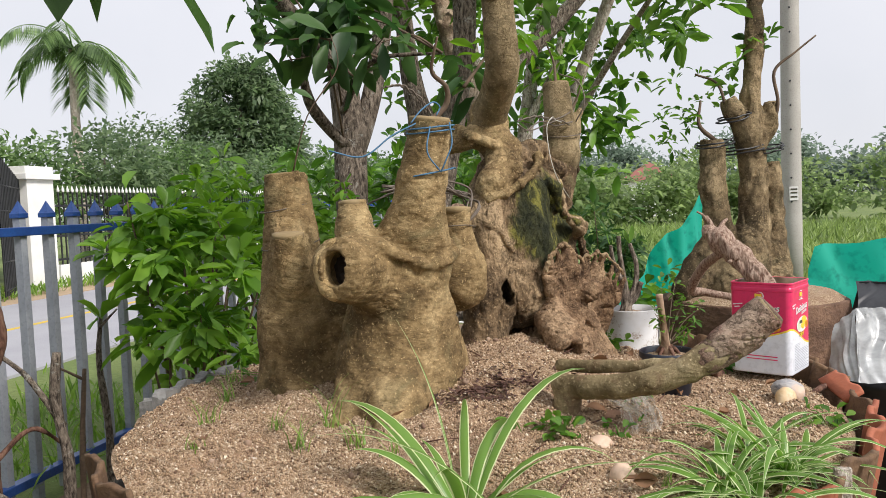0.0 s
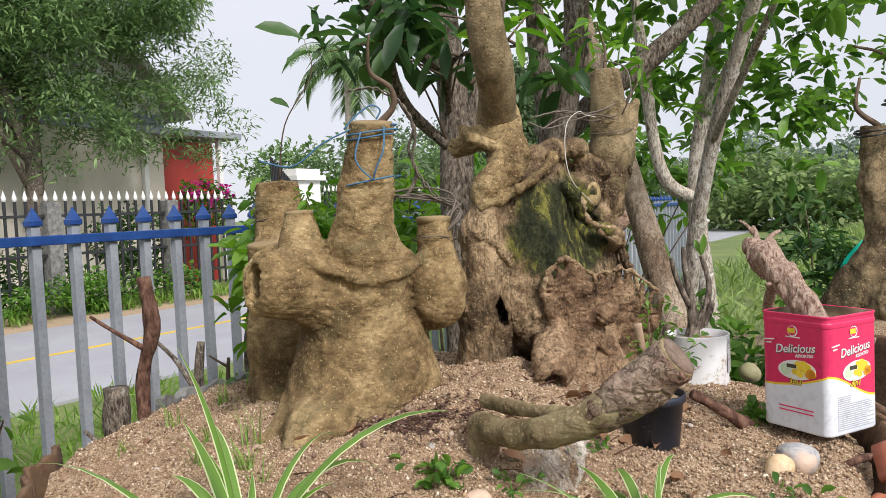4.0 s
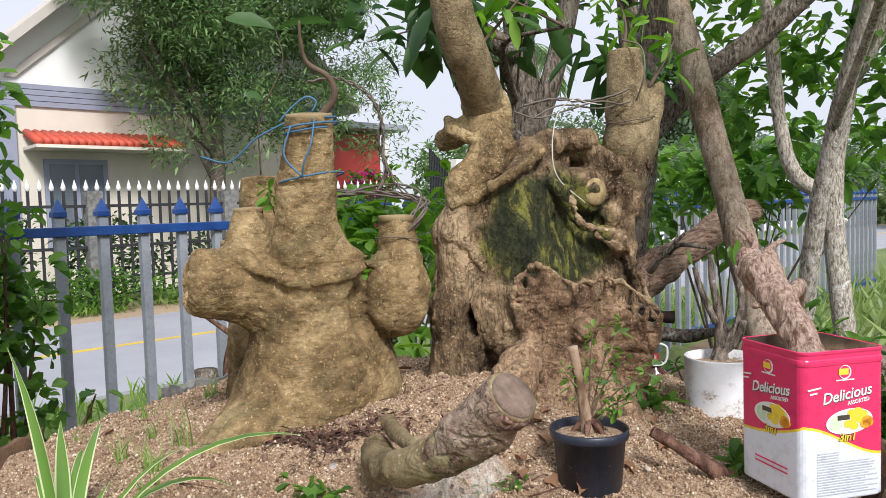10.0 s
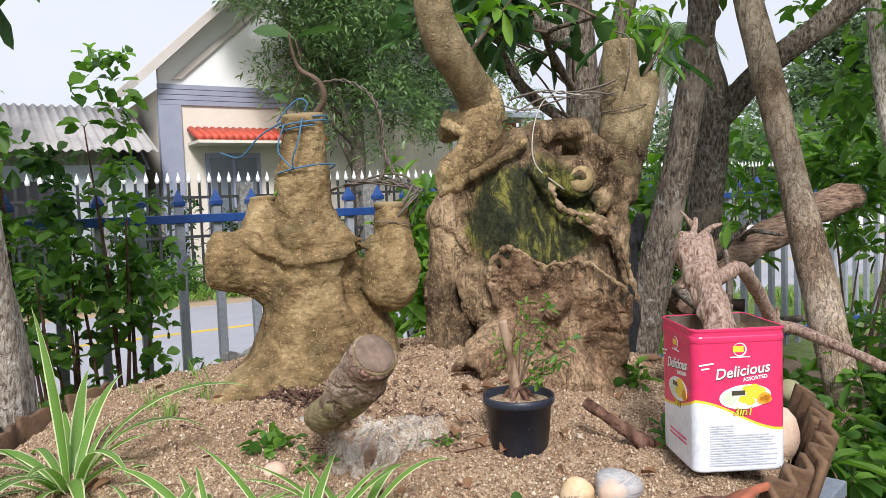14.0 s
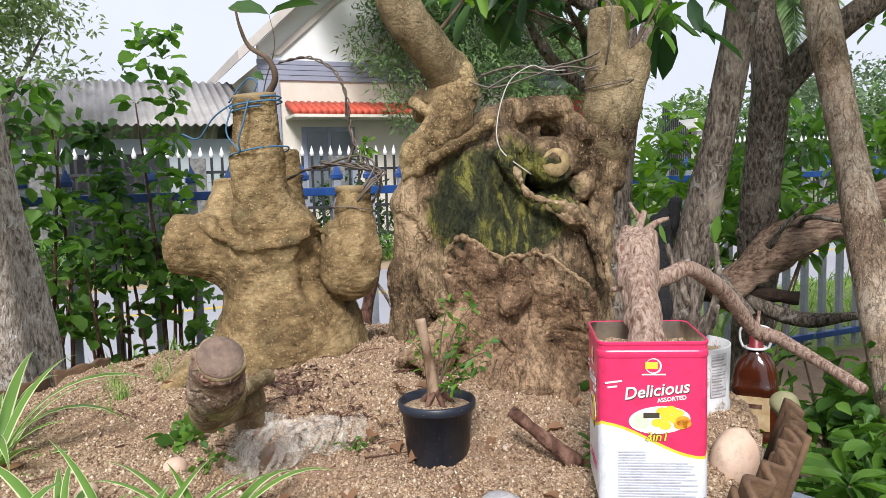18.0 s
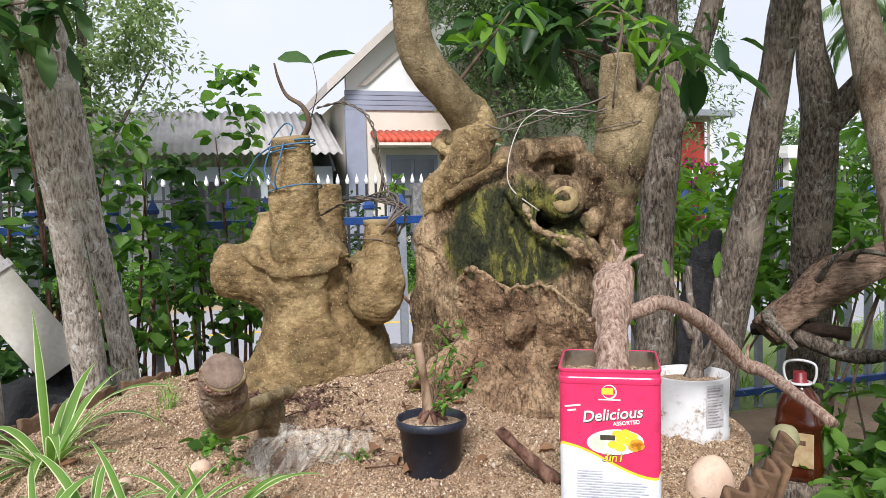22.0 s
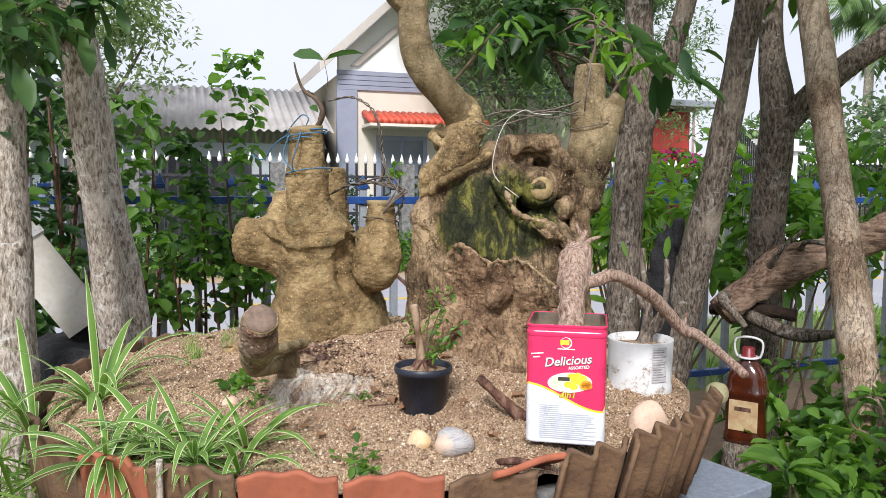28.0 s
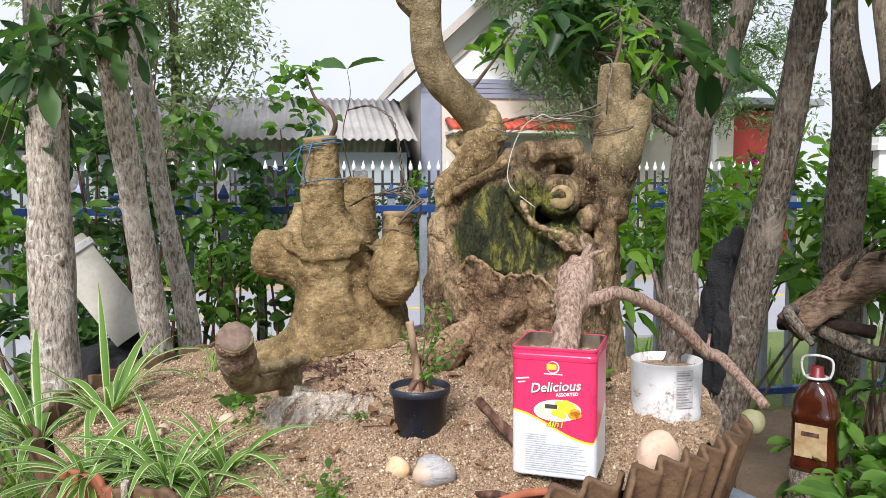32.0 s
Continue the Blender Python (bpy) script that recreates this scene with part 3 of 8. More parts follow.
solo("ground", sheet(-400, 400, -400, 400, 60, 60, -0.03), M_GROUND, "weedy green ground round the garden and the road", "ground", "structure")
solo("road", box(-10.9, -5.9, -150, 150, -0.1, 0.0), M_ROAD, "pale grey worn asphalt road along the fence", "road", "structure", smooth=False)
solo("road_line", box(-8.47, -8.35, -150, 150, 0.0005, 0.005), M_YELLOW, "faded yellow line along the middle of the road", "road line", "structure", smooth=False)
solo("verge", box(-12.9, -10.9, -150, 150, -0.1, 0.012), M_DIRT, "bare sandy strip beside the road", "verge", "structure", smooth=False)

# ---- planter with its sand ----
CX, CY, RB = -0.35, 1.95, 0.90


def sand_height(x, y):
    d = np.hypot(x - CX, y - CY)
    z = 1.047 + 0.088 * np.exp(-((x + 0.38) ** 2 + (y - 1.98) ** 2) / 0.30) + 0.045 * np.exp(-((x + 0.24) ** 2 + (y - 2.02) ** 2) / 0.055)
    P = np.stack([x, y, np.zeros_like(x)], -1)
    z = z + 0.009 * waves(P, np.array((16, 16, 0)), 4) + 0.006 * waves(P, np.array((45, 45, 0)), 5) + 0.004 * waves(P, np.array((110, 110, 0)), 6, 14)
    return z - 0.03 * np.clip((d - 0.82) / 0.08, 0, 1)


def disc(r, rings, seg):
    V, F = [(CX, CY)], []
    for i in range(1, rings + 1):
        w = np.arange(seg) / seg * 2 * math.pi
        V += list(zip(CX + r * i / rings * np.cos(w), CY + r * i / rings * np.sin(w)))
    V = np.array(V)
    V = np.column_stack([V, sand_height(V[:, 0], V[:, 1])])
    F = [(0, 1 + j, 1 + (j + 1) % seg) for j in range(seg)]
    F += [(1 + i * seg + j, 1 + (i + 1) * seg + j, 1 + (i + 1) * seg + (j + 1) % seg, 1 + i * seg + (j + 1) % seg) for i in range(rings - 1) for j in range(seg)]
    return V, F


planter = thing("round_planter", (CX, CY, 0.0), "large round grey concrete planter filled with sand", "planter")
g = np.random.default_rng(23)
kerb_a = np.radians(np.linspace(163, 193, 40))
knock = 0.006 * g.uniform(-1, 1, (40, 4)) + np.repeat(0.006 * np.sin(np.arange(40) * 0.7)[:, None], 4, 1)
kv = np.array([(CX + (r + 0.5 * knock[i, j]) * math.cos(a), CY + (r + 0.5 * knock[i, j]) * math.sin(a), z + knock[i, j] * (z > 1)) for i, a in enumerate(kerb_a) for j, (r, z) in enumerate(((0.855, 0.9), (0.86, 1.064), (0.895, 1.062), (0.90, 0.9)))])
part("raised_rim", (kv, [(4 * i + j, 4 * i + 4 + j, 4 * i + 4 + (j + 1) % 4, 4 * i + (j + 1) % 4) for i in range(39) for j in range(4)] + [(0, 1, 2, 3), (159, 158, 157, 156)]), M_CONCRETE, planter, "rough grey edge of concrete left standing", smooth=False)
part("wall", lathe([(0.0, 0.0), (0.78, 0.0), (0.80, 0.05), (0.83, 0.92), (0.885, 0.94), (0.89, 0.95), (0.89, 0.985), (0.885, 0.99), (0.85, 0.99), (0.84, 0.98), (0.83, 0.9), (0, 0.9)], 96, (CX, CY, 0)), M_CONCRETE, planter)
solo("sand_mound", disc(0.895, 130, 300), M_SAND, "heap of coarse pinkish sand in the planter", "sand", "stuff", at=(CX, CY, 1.0))


def sand_z(x, y):
    return float(sand_height(np.array([x]), np.array([y]))[0])


# ---- the two old stumps ----
def rods(*chains, sign=1, melt=0.0):
    out = []
    for ch in chains:
        flat = ch[-1] == "flat"
        pts = ch[:-1] if flat else ch
        for i in range(len(pts) - 1):
            a, b = pts[i], pts[i + 1]
            out.append((sign, a[:3], a[3], b[:3], b[3], flat and i == len(pts) - 2, melt))
    return out


stump = thing("tree_stump", (-0.5, 1.78, 1.0), "swollen tan tree stump with sawn-off limbs and a ringed hollow", "stump")
steps = rods(
    [(-0.55, 1.82, 0.98, 0.195), (-0.53, 1.81, 1.09, 0.165), (-0.51, 1.805, 1.19, 0.142), (-0.50, 1.805, 1.30, 0.118), (-0.495, 1.80, 1.42, 0.105)],
    [(-0.49, 1.89, 1.0, 0.13), (-0.475, 1.90, 1.12, 0.100), (-0.475, 1.92, 1.22, 0.075)],
    [(-0.50, 1.765, 1.385, 0.078), (-0.545, 1.675, 1.405, 0.062), (-0.568, 1.605, 1.420, 0.061), (-0.579, 1.572, 1.425, 0.064), "flat"],
    [(-0.80, 1.87, 0.95, 0.15), (-0.815, 1.88, 1.25, 0.095), (-0.835, 1.885, 1.655, 0.056), "flat"],
    [(-0.79, 1.80, 1.38, 0.048), (-0.785, 1.775, 1.50, 0.042), "flat"],
    [(-0.60, 1.84, 1.0, 0.14), (-0.74, 1.86, 1.0, 0.12)],
    [(-0.60, 1.89, 1.0, 0.10), (-0.67, 1.94, 1.18, 0.085), (-0.66, 1.96, 1.33, 0.06), (-0.64, 1.95, 1.40, 0.035)], [(-0.80, 1.88, 1.08, 0.10), (-0.70, 1.92, 1.16, 0.08)],
    [(-0.50, 1.72, 1.13, 0.095), (-0.475, 1.61, 1.10, 0.062), (-0.455, 1.50, 1.07, 0.032)],
    [(-0.56, 1.70, 1.10, 0.08), (-0.58, 1.58, 1.05, 0.05)],
    melt=0.06)
# the small stub over the hollow
steps += rods([(-0.575, 1.72, 1.42, 0.055), (-0.580, 1.70, 1.52, 0.037), (-0.582, 1.697, 1.575, 0.031), "flat"], [(-0.568, 1.655, 1.44, 0.046), (-0.578, 1.68, 1.50, 0.034)], melt=0.025)
# the skirt under the tall cut limb
steps += rods([(-0.395, 1.739, 1.765, 0.049), (-0.425, 1.746, 1.62, 0.056)], melt=0.01)
steps += rods([(-0.425, 1.746, 1.62, 0.056), (-0.436, 1.752, 1.55, 0.060)], [(-0.436, 1.752, 1.55, 0.060), (-0.450, 1.765, 1.49, 0.078)], [(-0.450, 1.765, 1.49, 0.078), (-0.470, 1.785, 1.435, 0.112)], [(-0.425, 1.790, 1.485, 0.045), (-0.400, 1.840, 1.447, 0.036), (-0.388, 1.885, 1.440, 0.028)], melt=0.016)
steps += [(-1, (-0.395, 1.739, 1.83), 0.09, (-0.395, 1.739, 1.858), 0.09, False, 0.001)]
# its ledge, deepest in front, with the fold beneath
LEDGE = [(-0.540, 1.632, 1.486), (-0.500, 1.634, 1.466), (-0.462, 1.650, 1.447), (-0.422, 1.686, 1.427), (-0.390, 1.740, 1.419), (-0.372, 1.797, 1.427), (-0.370, 1.860, 1.448), (-0.380, 1.900, 1.462)]
steps += rods([(*p, 0.013 + 0.003 * math.sin(2.0 * k)) for k, p in enumerate(LEDGE)], melt=0.018)
steps += rods([(x + 0.016, y - 0.008, z - 0.026, 0.0075 + 0.003 * math.sin(1.7 * k)) for k, (x, y, z) in enumerate(LEDGE)][2:-1], sign=-1, melt=0.016)
# the crease round the hanging sack, then the sack with its own short cut limb
steps += rods([(-0.375, 1.875, 1.455, 0.010), (-0.385, 1.862, 1.428, 0.014), (-0.385, 1.848, 1.379, 0.016), (-0.380, 1.850, 1.323, 0.017), (-0.350, 1.872, 1.279, 0.016), (-0.315, 1.918, 1.262, 0.014)], sign=-1, melt=0.030)
steps += rods([(-0.385, 1.940, 1.318, 0.046), (-0.378, 1.944, 1.350, 0.070), (-0.376, 1.949, 1.392, 0.073), (-0.384, 1.960, 1.450, 0.052), (-0.388, 1.964, 1.500, 0.044), (-0.388, 1.964, 1.548, 0.0435), "flat"], melt=0.006)
steps += rods([(-0.69, 1.66, 1.05, 0.05), (-0.68, 1.80, 1.20, 0.04)], sign=-1, melt=0.05)
# the rotten hole, bored into the end of the snout
HOLE, HOLE_AXIS = Vector((-0.578, 1.575, 1.425)), Vector((-0.06, -0.98, 0.14)).normalized()
hs = HOLE_AXIS.cross(Vector((0, 0, 1))).normalized()
hu = hs.cross(HOLE_AXIS)
bore = rods([(*(HOLE + HOLE_AXIS * 0.05 + hu * 0.010), 0.031), (*(HOLE - HOLE_AXIS * 0.08 + hu * 0.010), 0.030)], [(*(HOLE + HOLE_AXIS * 0.05 - hu * 0.012), 0.029), (*(HOLE - HOLE_AXIS * 0.08 - hu * 0.010), 0.026)], sign=-1, melt=0.006)
steps += bore
WRINKLE = [(0.0022, (18, 18, 18), 11), (0.0014, (48, 48, 60), 12), (0.0009, (110, 110, 240), 13), (0.0030, (20, 20, 30), 14, 0.04), (0.0024, (30, 30, 150), 15, 0.07), (0.0018, (60, 60, 90), 16, 0.08)]
part("trunk", carved(steps, 0.004, WRINKLE, floor=0.98, bend=[(0.003, (22, 22, 22), 171), (0.0010, (85, 85, 85), 175)]), M_STUMP, stump)
rim = [HOLE + HOLE_AXIS * 0.002 + hs * (0.0455 + 0.002 * math.sin(3 * k)) * math.cos(k * math.pi / 7) + hu * 0.054 * math.sin(k * math.pi / 7) for k in range(15)]
lip = rods([(*p, 0.0155 + 0.002 * math.sin(2.3 * k)) for k, p in enumerate(rim)], [(*(p - HOLE_AXIS * 0.014), 0.012) for p in rim], melt=0.010) + bore
part("healed_rim", carved(lip, 0.003, [(0.0018, (40, 40, 40), 18), (0.0008, (160, 160, 160), 19), (0.0012, (90, 90, 90), 17, 0.1)]), M_RIM, stump, "pale rounded healed rim round the hollow")
inner = [(*(HOLE - HOLE_AXIS * 0.085), 0.044), (*(HOLE - HOLE_AXIS * 0.052), 0.040), (*(HOLE - HOLE_AXIS * 0.044), 0.026)]
part("rotten_core", tube(inner, 18, 8, 0.22, 8, (120, 120, 120)), M_HOLLOW, stump, "dark rotten wood inside the hollow")
part("rotten_core", tube([(*(HOLE - HOLE_AXIS * 0.05 - hu * 0.02), 0.016), (*(HOLE - HOLE_AXIS * 0.016 - hu * 0.018 - hs * 0.008), 0.009)], 9, 4, 0.4, 9, (150, 150, 150)), M_HOLLOW, stump)


def sawn(at, r, axis, parent, mat=None):
    """A sawn face: a thin uneven disc on a cut end."""
    t = Vector(axis).normalized()
    m = Matrix.Translation(Vector(at)) @ t.to_track_quat("Z", "Y").to_matrix().to_4x4()
    g = turned(lathe([(0, -0.014), (r * 0.96, -0.014), (r * 0.99, -0.002), (r * 0.97, 0.002), (r * 0.5, 0.004), (0, 0.0035)], 24), m)
    return part("sawn_face", g, mat or M_CUT, parent)


sawn((-0.388, 1.964, 1.549), 0.044, (0, 0.02, 1), stump)
sawn((-0.397, 1.742, 1.766), 0.049, (0.12, -0.1, 1), stump)
sawn((-0.835, 1.885, 1.656), 0.055, (-0.05, 0.02, 1), stump)
sawn((-0.582, 1.697, 1.576), 0.033, (0, -0.05, 1), stump)
sawn((-0.785, 1.775, 1.501), 0.041, (0.03, -0.15, 1), stump)

stump2 = thing("gnarled_stump", (-0.22, 2.35, 1.0), "gnarled hollow old stump with moss, knots and one living limb", "stump")
# standing columns and the mossy body behind the torn lip
steps = rods(
    [(-0.345, 2.09, 0.96, 0.10), (-0.342, 2.095, 1.15, 0.068), (-0.337, 2.096, 1.32, 0.058), (-0.325, 2.10, 1.50, 0.054), (-0.30, 2.12, 1.60, 0.05)],
    [(-0.31, 2.40, 1.0, 0.15), (-0.31, 2.38, 1.35, 0.14), (-0.31, 2.37, 1.58, 0.11)],
    [(-0.28, 2.50, 1.0, 0.13), (-0.27, 2.50, 1.58, 0.085)],
    melt=0.03)
steps += rods([(-0.26, 2.19, 1.30, 0.11), (-0.265, 2.22, 1.44, 0.112), (-0.275, 2.25, 1.56, 0.105), (-0.29, 2.30, 1.64, 0.085)], [(-0.24, 2.30, 1.36, 0.11), (-0.25, 2.34, 1.48, 0.10)], [(-0.17, 2.40, 1.28, 0.09), (-0.18, 2.41, 1.42, 0.075)], melt=0.05)
# the ragged far rim of the bowl and the root beyond it
steps += rods(
    [(-0.18, 2.36, 1.51, 0.040), (-0.135, 2.425, 1.45, 0.045), (-0.125, 2.455, 1.38, 0.034), (-0.135, 2.45, 1.20, 0.035)],
    [(-0.155, 2.53, 1.60, 0.040), (-0.135, 2.505, 1.45, 0.028), (-0.135, 2.485, 1.30, 0.028), (-0.15, 2.465, 1.10, 0.042)],
    melt=0.012)
steps += rods([(-0.16, 2.24, 1.615, 0.012), (-0.135, 2.252, 1.595, 0.015), (-0.128, 2.265, 1.568, 0.012), (-0.125, 2.28, 1.535, 0.010), (-0.12, 2.30, 1.515, 0.011), (-0.105, 2.33, 1.505, 0.010), (-0.085, 2.352, 1.495, 0.016), (-0.07, 2.375, 1.478, 0.019), (-0.075, 2.40, 1.462, 0.014), (-0.08, 2.42, 1.44, 0.010), (-0.07, 2.435, 1.41, 0.012), (-0.065, 2.45, 1.37, 0.011), (-0.055, 2.455, 1.33, 0.012)], melt=0.008)
# the seam beside the standing column
for dx, dy in ((0.0, 0.0), (-0.05, 0.034), (-0.10, 0.068)):
    steps += rods([(-0.179 + dx, 2.047 + dy, 1.443, 0.006), (-0.165 + dx, 2.051 + dy, 1.377, 0.010), (-0.154 + dx, 2.054 + dy, 1.311, 0.013), (-0.149 + dx, 2.056 + dy, 1.257, 0.015), (-0.149 + dx, 2.051 + dy, 1.16, 0.013)], sign=-1, melt=0.006)
# lumps over the cavity: a knob with a sawn face, burls, collar, cut limb
steps += rods(
    [(-0.31, 2.31, 1.62, 0.080), (-0.27, 2.41, 1.65, 0.072)],
    [(-0.245, 2.275, 1.70, 0.038), (-0.215, 2.315, 1.712, 0.034), (-0.21, 2.37, 1.725, 0.026), (-0.19, 2.43, 1.722, 0.028)],
    [(-0.215, 2.275, 1.655, 0.040), (-0.19, 2.305, 1.625, 0.034), (-0.18, 2.325, 1.59, 0.022)],
    [(-0.27, 2.40, 1.595, 0.062), (-0.20, 2.39, 1.594, 0.060), (-0.160, 2.383, 1.592, 0.046), "flat"],
    [(-0.19, 2.44, 1.515, 0.032), (-0.15, 2.455, 1.535, 0.030), (-0.142, 2.46, 1.556, 0.018)],
    [(-0.23, 2.46, 1.62, 0.070), (-0.165, 2.51, 1.64, 0.055)],
    [(-0.18, 2.455, 1.675, 0.038), (-0.135, 2.47, 1.655, 0.026)],
    [(-0.145, 2.53, 1.56, 0.050), (-0.138, 2.53, 1.66, 0.058), (-0.137, 2.53, 1.74, 0.050)],
    melt=0.008)
# hollows: the slot under the knob, the upper hole, the foot holes and the seam beside the column
steps += rods([(-0.15, 2.315, 1.545, 0.016), (-0.155, 2.345, 1.540, 0.026), (-0.155, 2.40, 1.528, 0.022), (-0.15, 2.435, 1.512, 0.010)], [(-0.16, 2.345, 1.545, 0.028), (-0.26, 2.36, 1.55, 0.03)],
              [(-0.155, 2.368, 1.685, 0.018), (-0.15, 2.418, 1.678, 0.024)], [(-0.15, 2.40, 1.682, 0.028), (-0.23, 2.42, 1.665, 0.024)],
              [(-0.250, 2.00, 1.335, 0.007), (-0.297, 2.16, 1.330, 0.010)], [(-0.252, 2.00, 1.318, 0.010), (-0.297, 2.16, 1.315, 0.014)], [(-0.249, 2.00, 1.298, 0.012), (-0.293, 2.16, 1.296, 0.016)], [(-0.246, 2.00, 1.280, 0.009), (-0.290, 2.16, 1.278, 0.014)],
              [(-0.092, 2.58, 1.86, 0.02), (-0.10, 2.57, 1.81, 0.014)], sign=-1, melt=0.006)
WRINKLE2 = [(0.0022, (30, 30, 24), 21), (0.0014, (75, 75, 60), 22), (0.0009, (170, 170, 110), 23), (0.0050, (30, 30, 6), 25, 0.05), (0.0036, (75, 75, 16), 26, 0.08), (0.0022, (120, 120, 60), 27, 0.10)]
part("trunk", carved(steps, 0.004, WRINKLE2, floor=0.98, bend=[(0.0040, (24, 24, 18), 181), (0.0020, (62, 62, 45), 185), (0.0010, (140, 140, 110), 189)]), M_STUMP2, stump2)
# the flared front, its top torn off in a ragged lip that leans out
front = rods(
    [(-0.135, 2.26, 0.96, 0.195), (-0.130, 2.245, 1.08, 0.145), (-0.130, 2.235, 1.19, 0.095), (-0.135, 2.215, 1.29, 0.055)],
    [(-0.075, 2.38, 0.96, 0.11), (-0.085, 2.365, 1.12, 0.068), (-0.070, 2.345, 1.22, 0.042)],
    [(-0.15, 2.12, 1.22, 0.050), (-0.118, 2.045, 1.19, 0.046), (-0.095, 1.985, 1.155, 0.043), "flat"],
    [(-0.09, 2.215, 1.275, 0.034), (-0.045, 2.200, 1.292, 0.024), (-0.030, 2.198, 1.306, 0.015)], [(-0.048, 2.222, 1.298, 0.013), (-0.030, 2.230, 1.311, 0.011)],
    [(-0.10, 2.14, 1.10, 0.06), (-0.03, 2.06, 1.05, 0.03)], [(-0.04, 2.30, 1.10, 0.05), (0.03, 2.28, 1.04, 0.03)],
    melt=0.022)
LIP = [(-0.165, 2.100, 1.360), (-0.150, 2.102, 1.398), (-0.132, 2.110, 1.418), (-0.115, 2.122, 1.434), (-0.106, 2.134, 1.424), (-0.096, 2.150, 1.420), (-0.085, 2.168, 1.402), (-0.066, 2.195, 1.383), (-0.055, 2.212, 1.392), (-0.045, 2.226, 1.386), (-0.022, 2.252, 1.399), (-0.008, 2.266, 1.388), (0.002, 2.275, 1.389), (0.026, 2.298, 1.360), (0.044, 2.322, 1.340), (0.058, 2.345, 1.314)]
for k, (x, y, z) in enumerate(LIP):
    fx, fy = -0.140 + 0.0072 * k, 2.185 + 0.0125 * k
    front += rods([(x, y, z, 0.0065), (0.72 * x + 0.28 * fx, 0.72 * y + 0.28 * fy, z - 0.060, 0.014), (fx, fy, z - 0.165, 0.034)], melt=0.012)
front += rods([(-0.078, 1.955, 1.140, 0.031), (-0.10, 2.0, 1.16, 0.022)], [(-0.01, 2.16, 1.225, 0.010), (-0.05, 2.17, 1.20, 0.014), (-0.02, 2.20, 1.175, 0.008)], sign=-1, melt=0.008)
part("torn_front", carved(front, 0.004, [(0.0022, (26, 26, 20), 61), (0.0014, (70, 70, 60), 62), (0.0010, (160, 160, 160), 63), (0.0045, (34, 34, 9), 64, 0.05), (0.0042, (14, 14, 60), 65, 0.07), (0.0026, (60, 60, 130), 66, 0.10)], floor=0.98, bend=[(0.004, (28, 28, 22), 67), (0.0025, (75, 75, 60), 70)]), M_FRONT, stump2, "flared reddish front with a torn ragged lip")
M_TORN = stump_wood("torn_edge_wood", [(0.16, 0.10, 0.058), (0.35, 0.24, 0.135), (0.54, 0.41, 0.25)], 70, stretch=(1, 1, 1), dark=0.5, pits=0.6)
part("torn_edge", carved(rods([(x + 0.002, y - 0.002, z + 0.003, 0.0042 + 0.0020 * math.sin(2.9 * k)) for k, (x, y, z) in enumerate(smooth_path(LIP, 2))], melt=0.006), 0.0025, [(0.0020, (90, 90, 90), 81), (0.0012, (260, 260, 260), 82)]), M_TORN, stump2, "pale torn edge of the bark lip")
RAGGED = [(-0.16, 2.24, 1.615), (-0.128, 2.252, 1.595), (-0.120, 2.265, 1.568), (-0.118, 2.28, 1.535), (-0.112, 2.30, 1.513), (-0.095, 2.33, 1.505), (-0.072, 2.352, 1.498), (-0.055, 2.375, 1.478), (-0.060, 2.40, 1.458), (-0.068, 2.42, 1.435), (-0.060, 2.435, 1.405), (-0.052, 2.45, 1.37), (-0.042, 2.455, 1.33), (-0.02, 2.45, 1.29)]
part("torn_edge", carved(rods([(*q, 0.0048 + 0.0024 * math.sin(3.7 * k)) for k, q in enumerate(smooth_path(RAGGED, 2))], [(-0.100, 2.340, 1.492, 0.012), (-0.072, 2.375, 1.470, 0.020), (-0.090, 2.405, 1.445, 0.012)], melt=0.008), 0.003, [(0.0025, (80, 80, 80), 83), (0.0014, (220, 220, 220), 84)]), M_TORN, stump2, "pale ragged rim of the hollow")
# the flap that the living limb grows from
flap = rods(
    [(-0.318, 2.095, 1.600, 0.034), (-0.300, 2.105, 1.625, 0.045), (-0.275, 2.140, 1.660, 0.050), (-0.285, 2.180, 1.710, 0.054), (-0.325, 2.21, 1.765, 0.056), (-0.325, 2.20, 1.82, 0.053)],
    [(-0.315, 2.075, 1.572, 0.014), (-0.265, 2.085, 1.585, 0.012), (-0.225, 2.112, 1.612, 0.011), (-0.200, 2.150, 1.640, 0.011), (-0.180, 2.190, 1.658, 0.010), (-0.18, 2.225, 1.69, 0.016)],
    [(-0.44, 2.165, 1.735, 0.028), (-0.37, 2.185, 1.755, 0.035)], [(-0.30, 2.12, 1.725, 0.014), (-0.36, 2.125, 1.75, 0.015), (-0.41, 2.16, 1.78, 0.015)],
    melt=0.010)
part("flap", carved(flap, 0.0035, [(0.0018, (30, 30, 26), 51), (0.0012, (80, 80, 70), 52), (0.0008, (180, 180, 180), 53), (0.0016, (40, 40, 40), 54, 0.07), (0.0014, (100, 100, 100), 55, 0.1)], bend=[(0.004, (30, 30, 30), 56), (0.002, (80, 80, 80), 59)]), M_FLAP, stump2, "thick tan flap of bark under the living limb")
sawn((-0.144, 2.531, 1.946), 0.041, (-0.05, 0, 1), stump2)
cut_limb = rods([(-0.145, 2.53, 1.62, 0.056), (-0.136, 2.53, 1.71, 0.061), (-0.135, 2.53, 1.79, 0.053), (-0.144, 2.531, 1.945, 0.042), "flat"], melt=0.02)
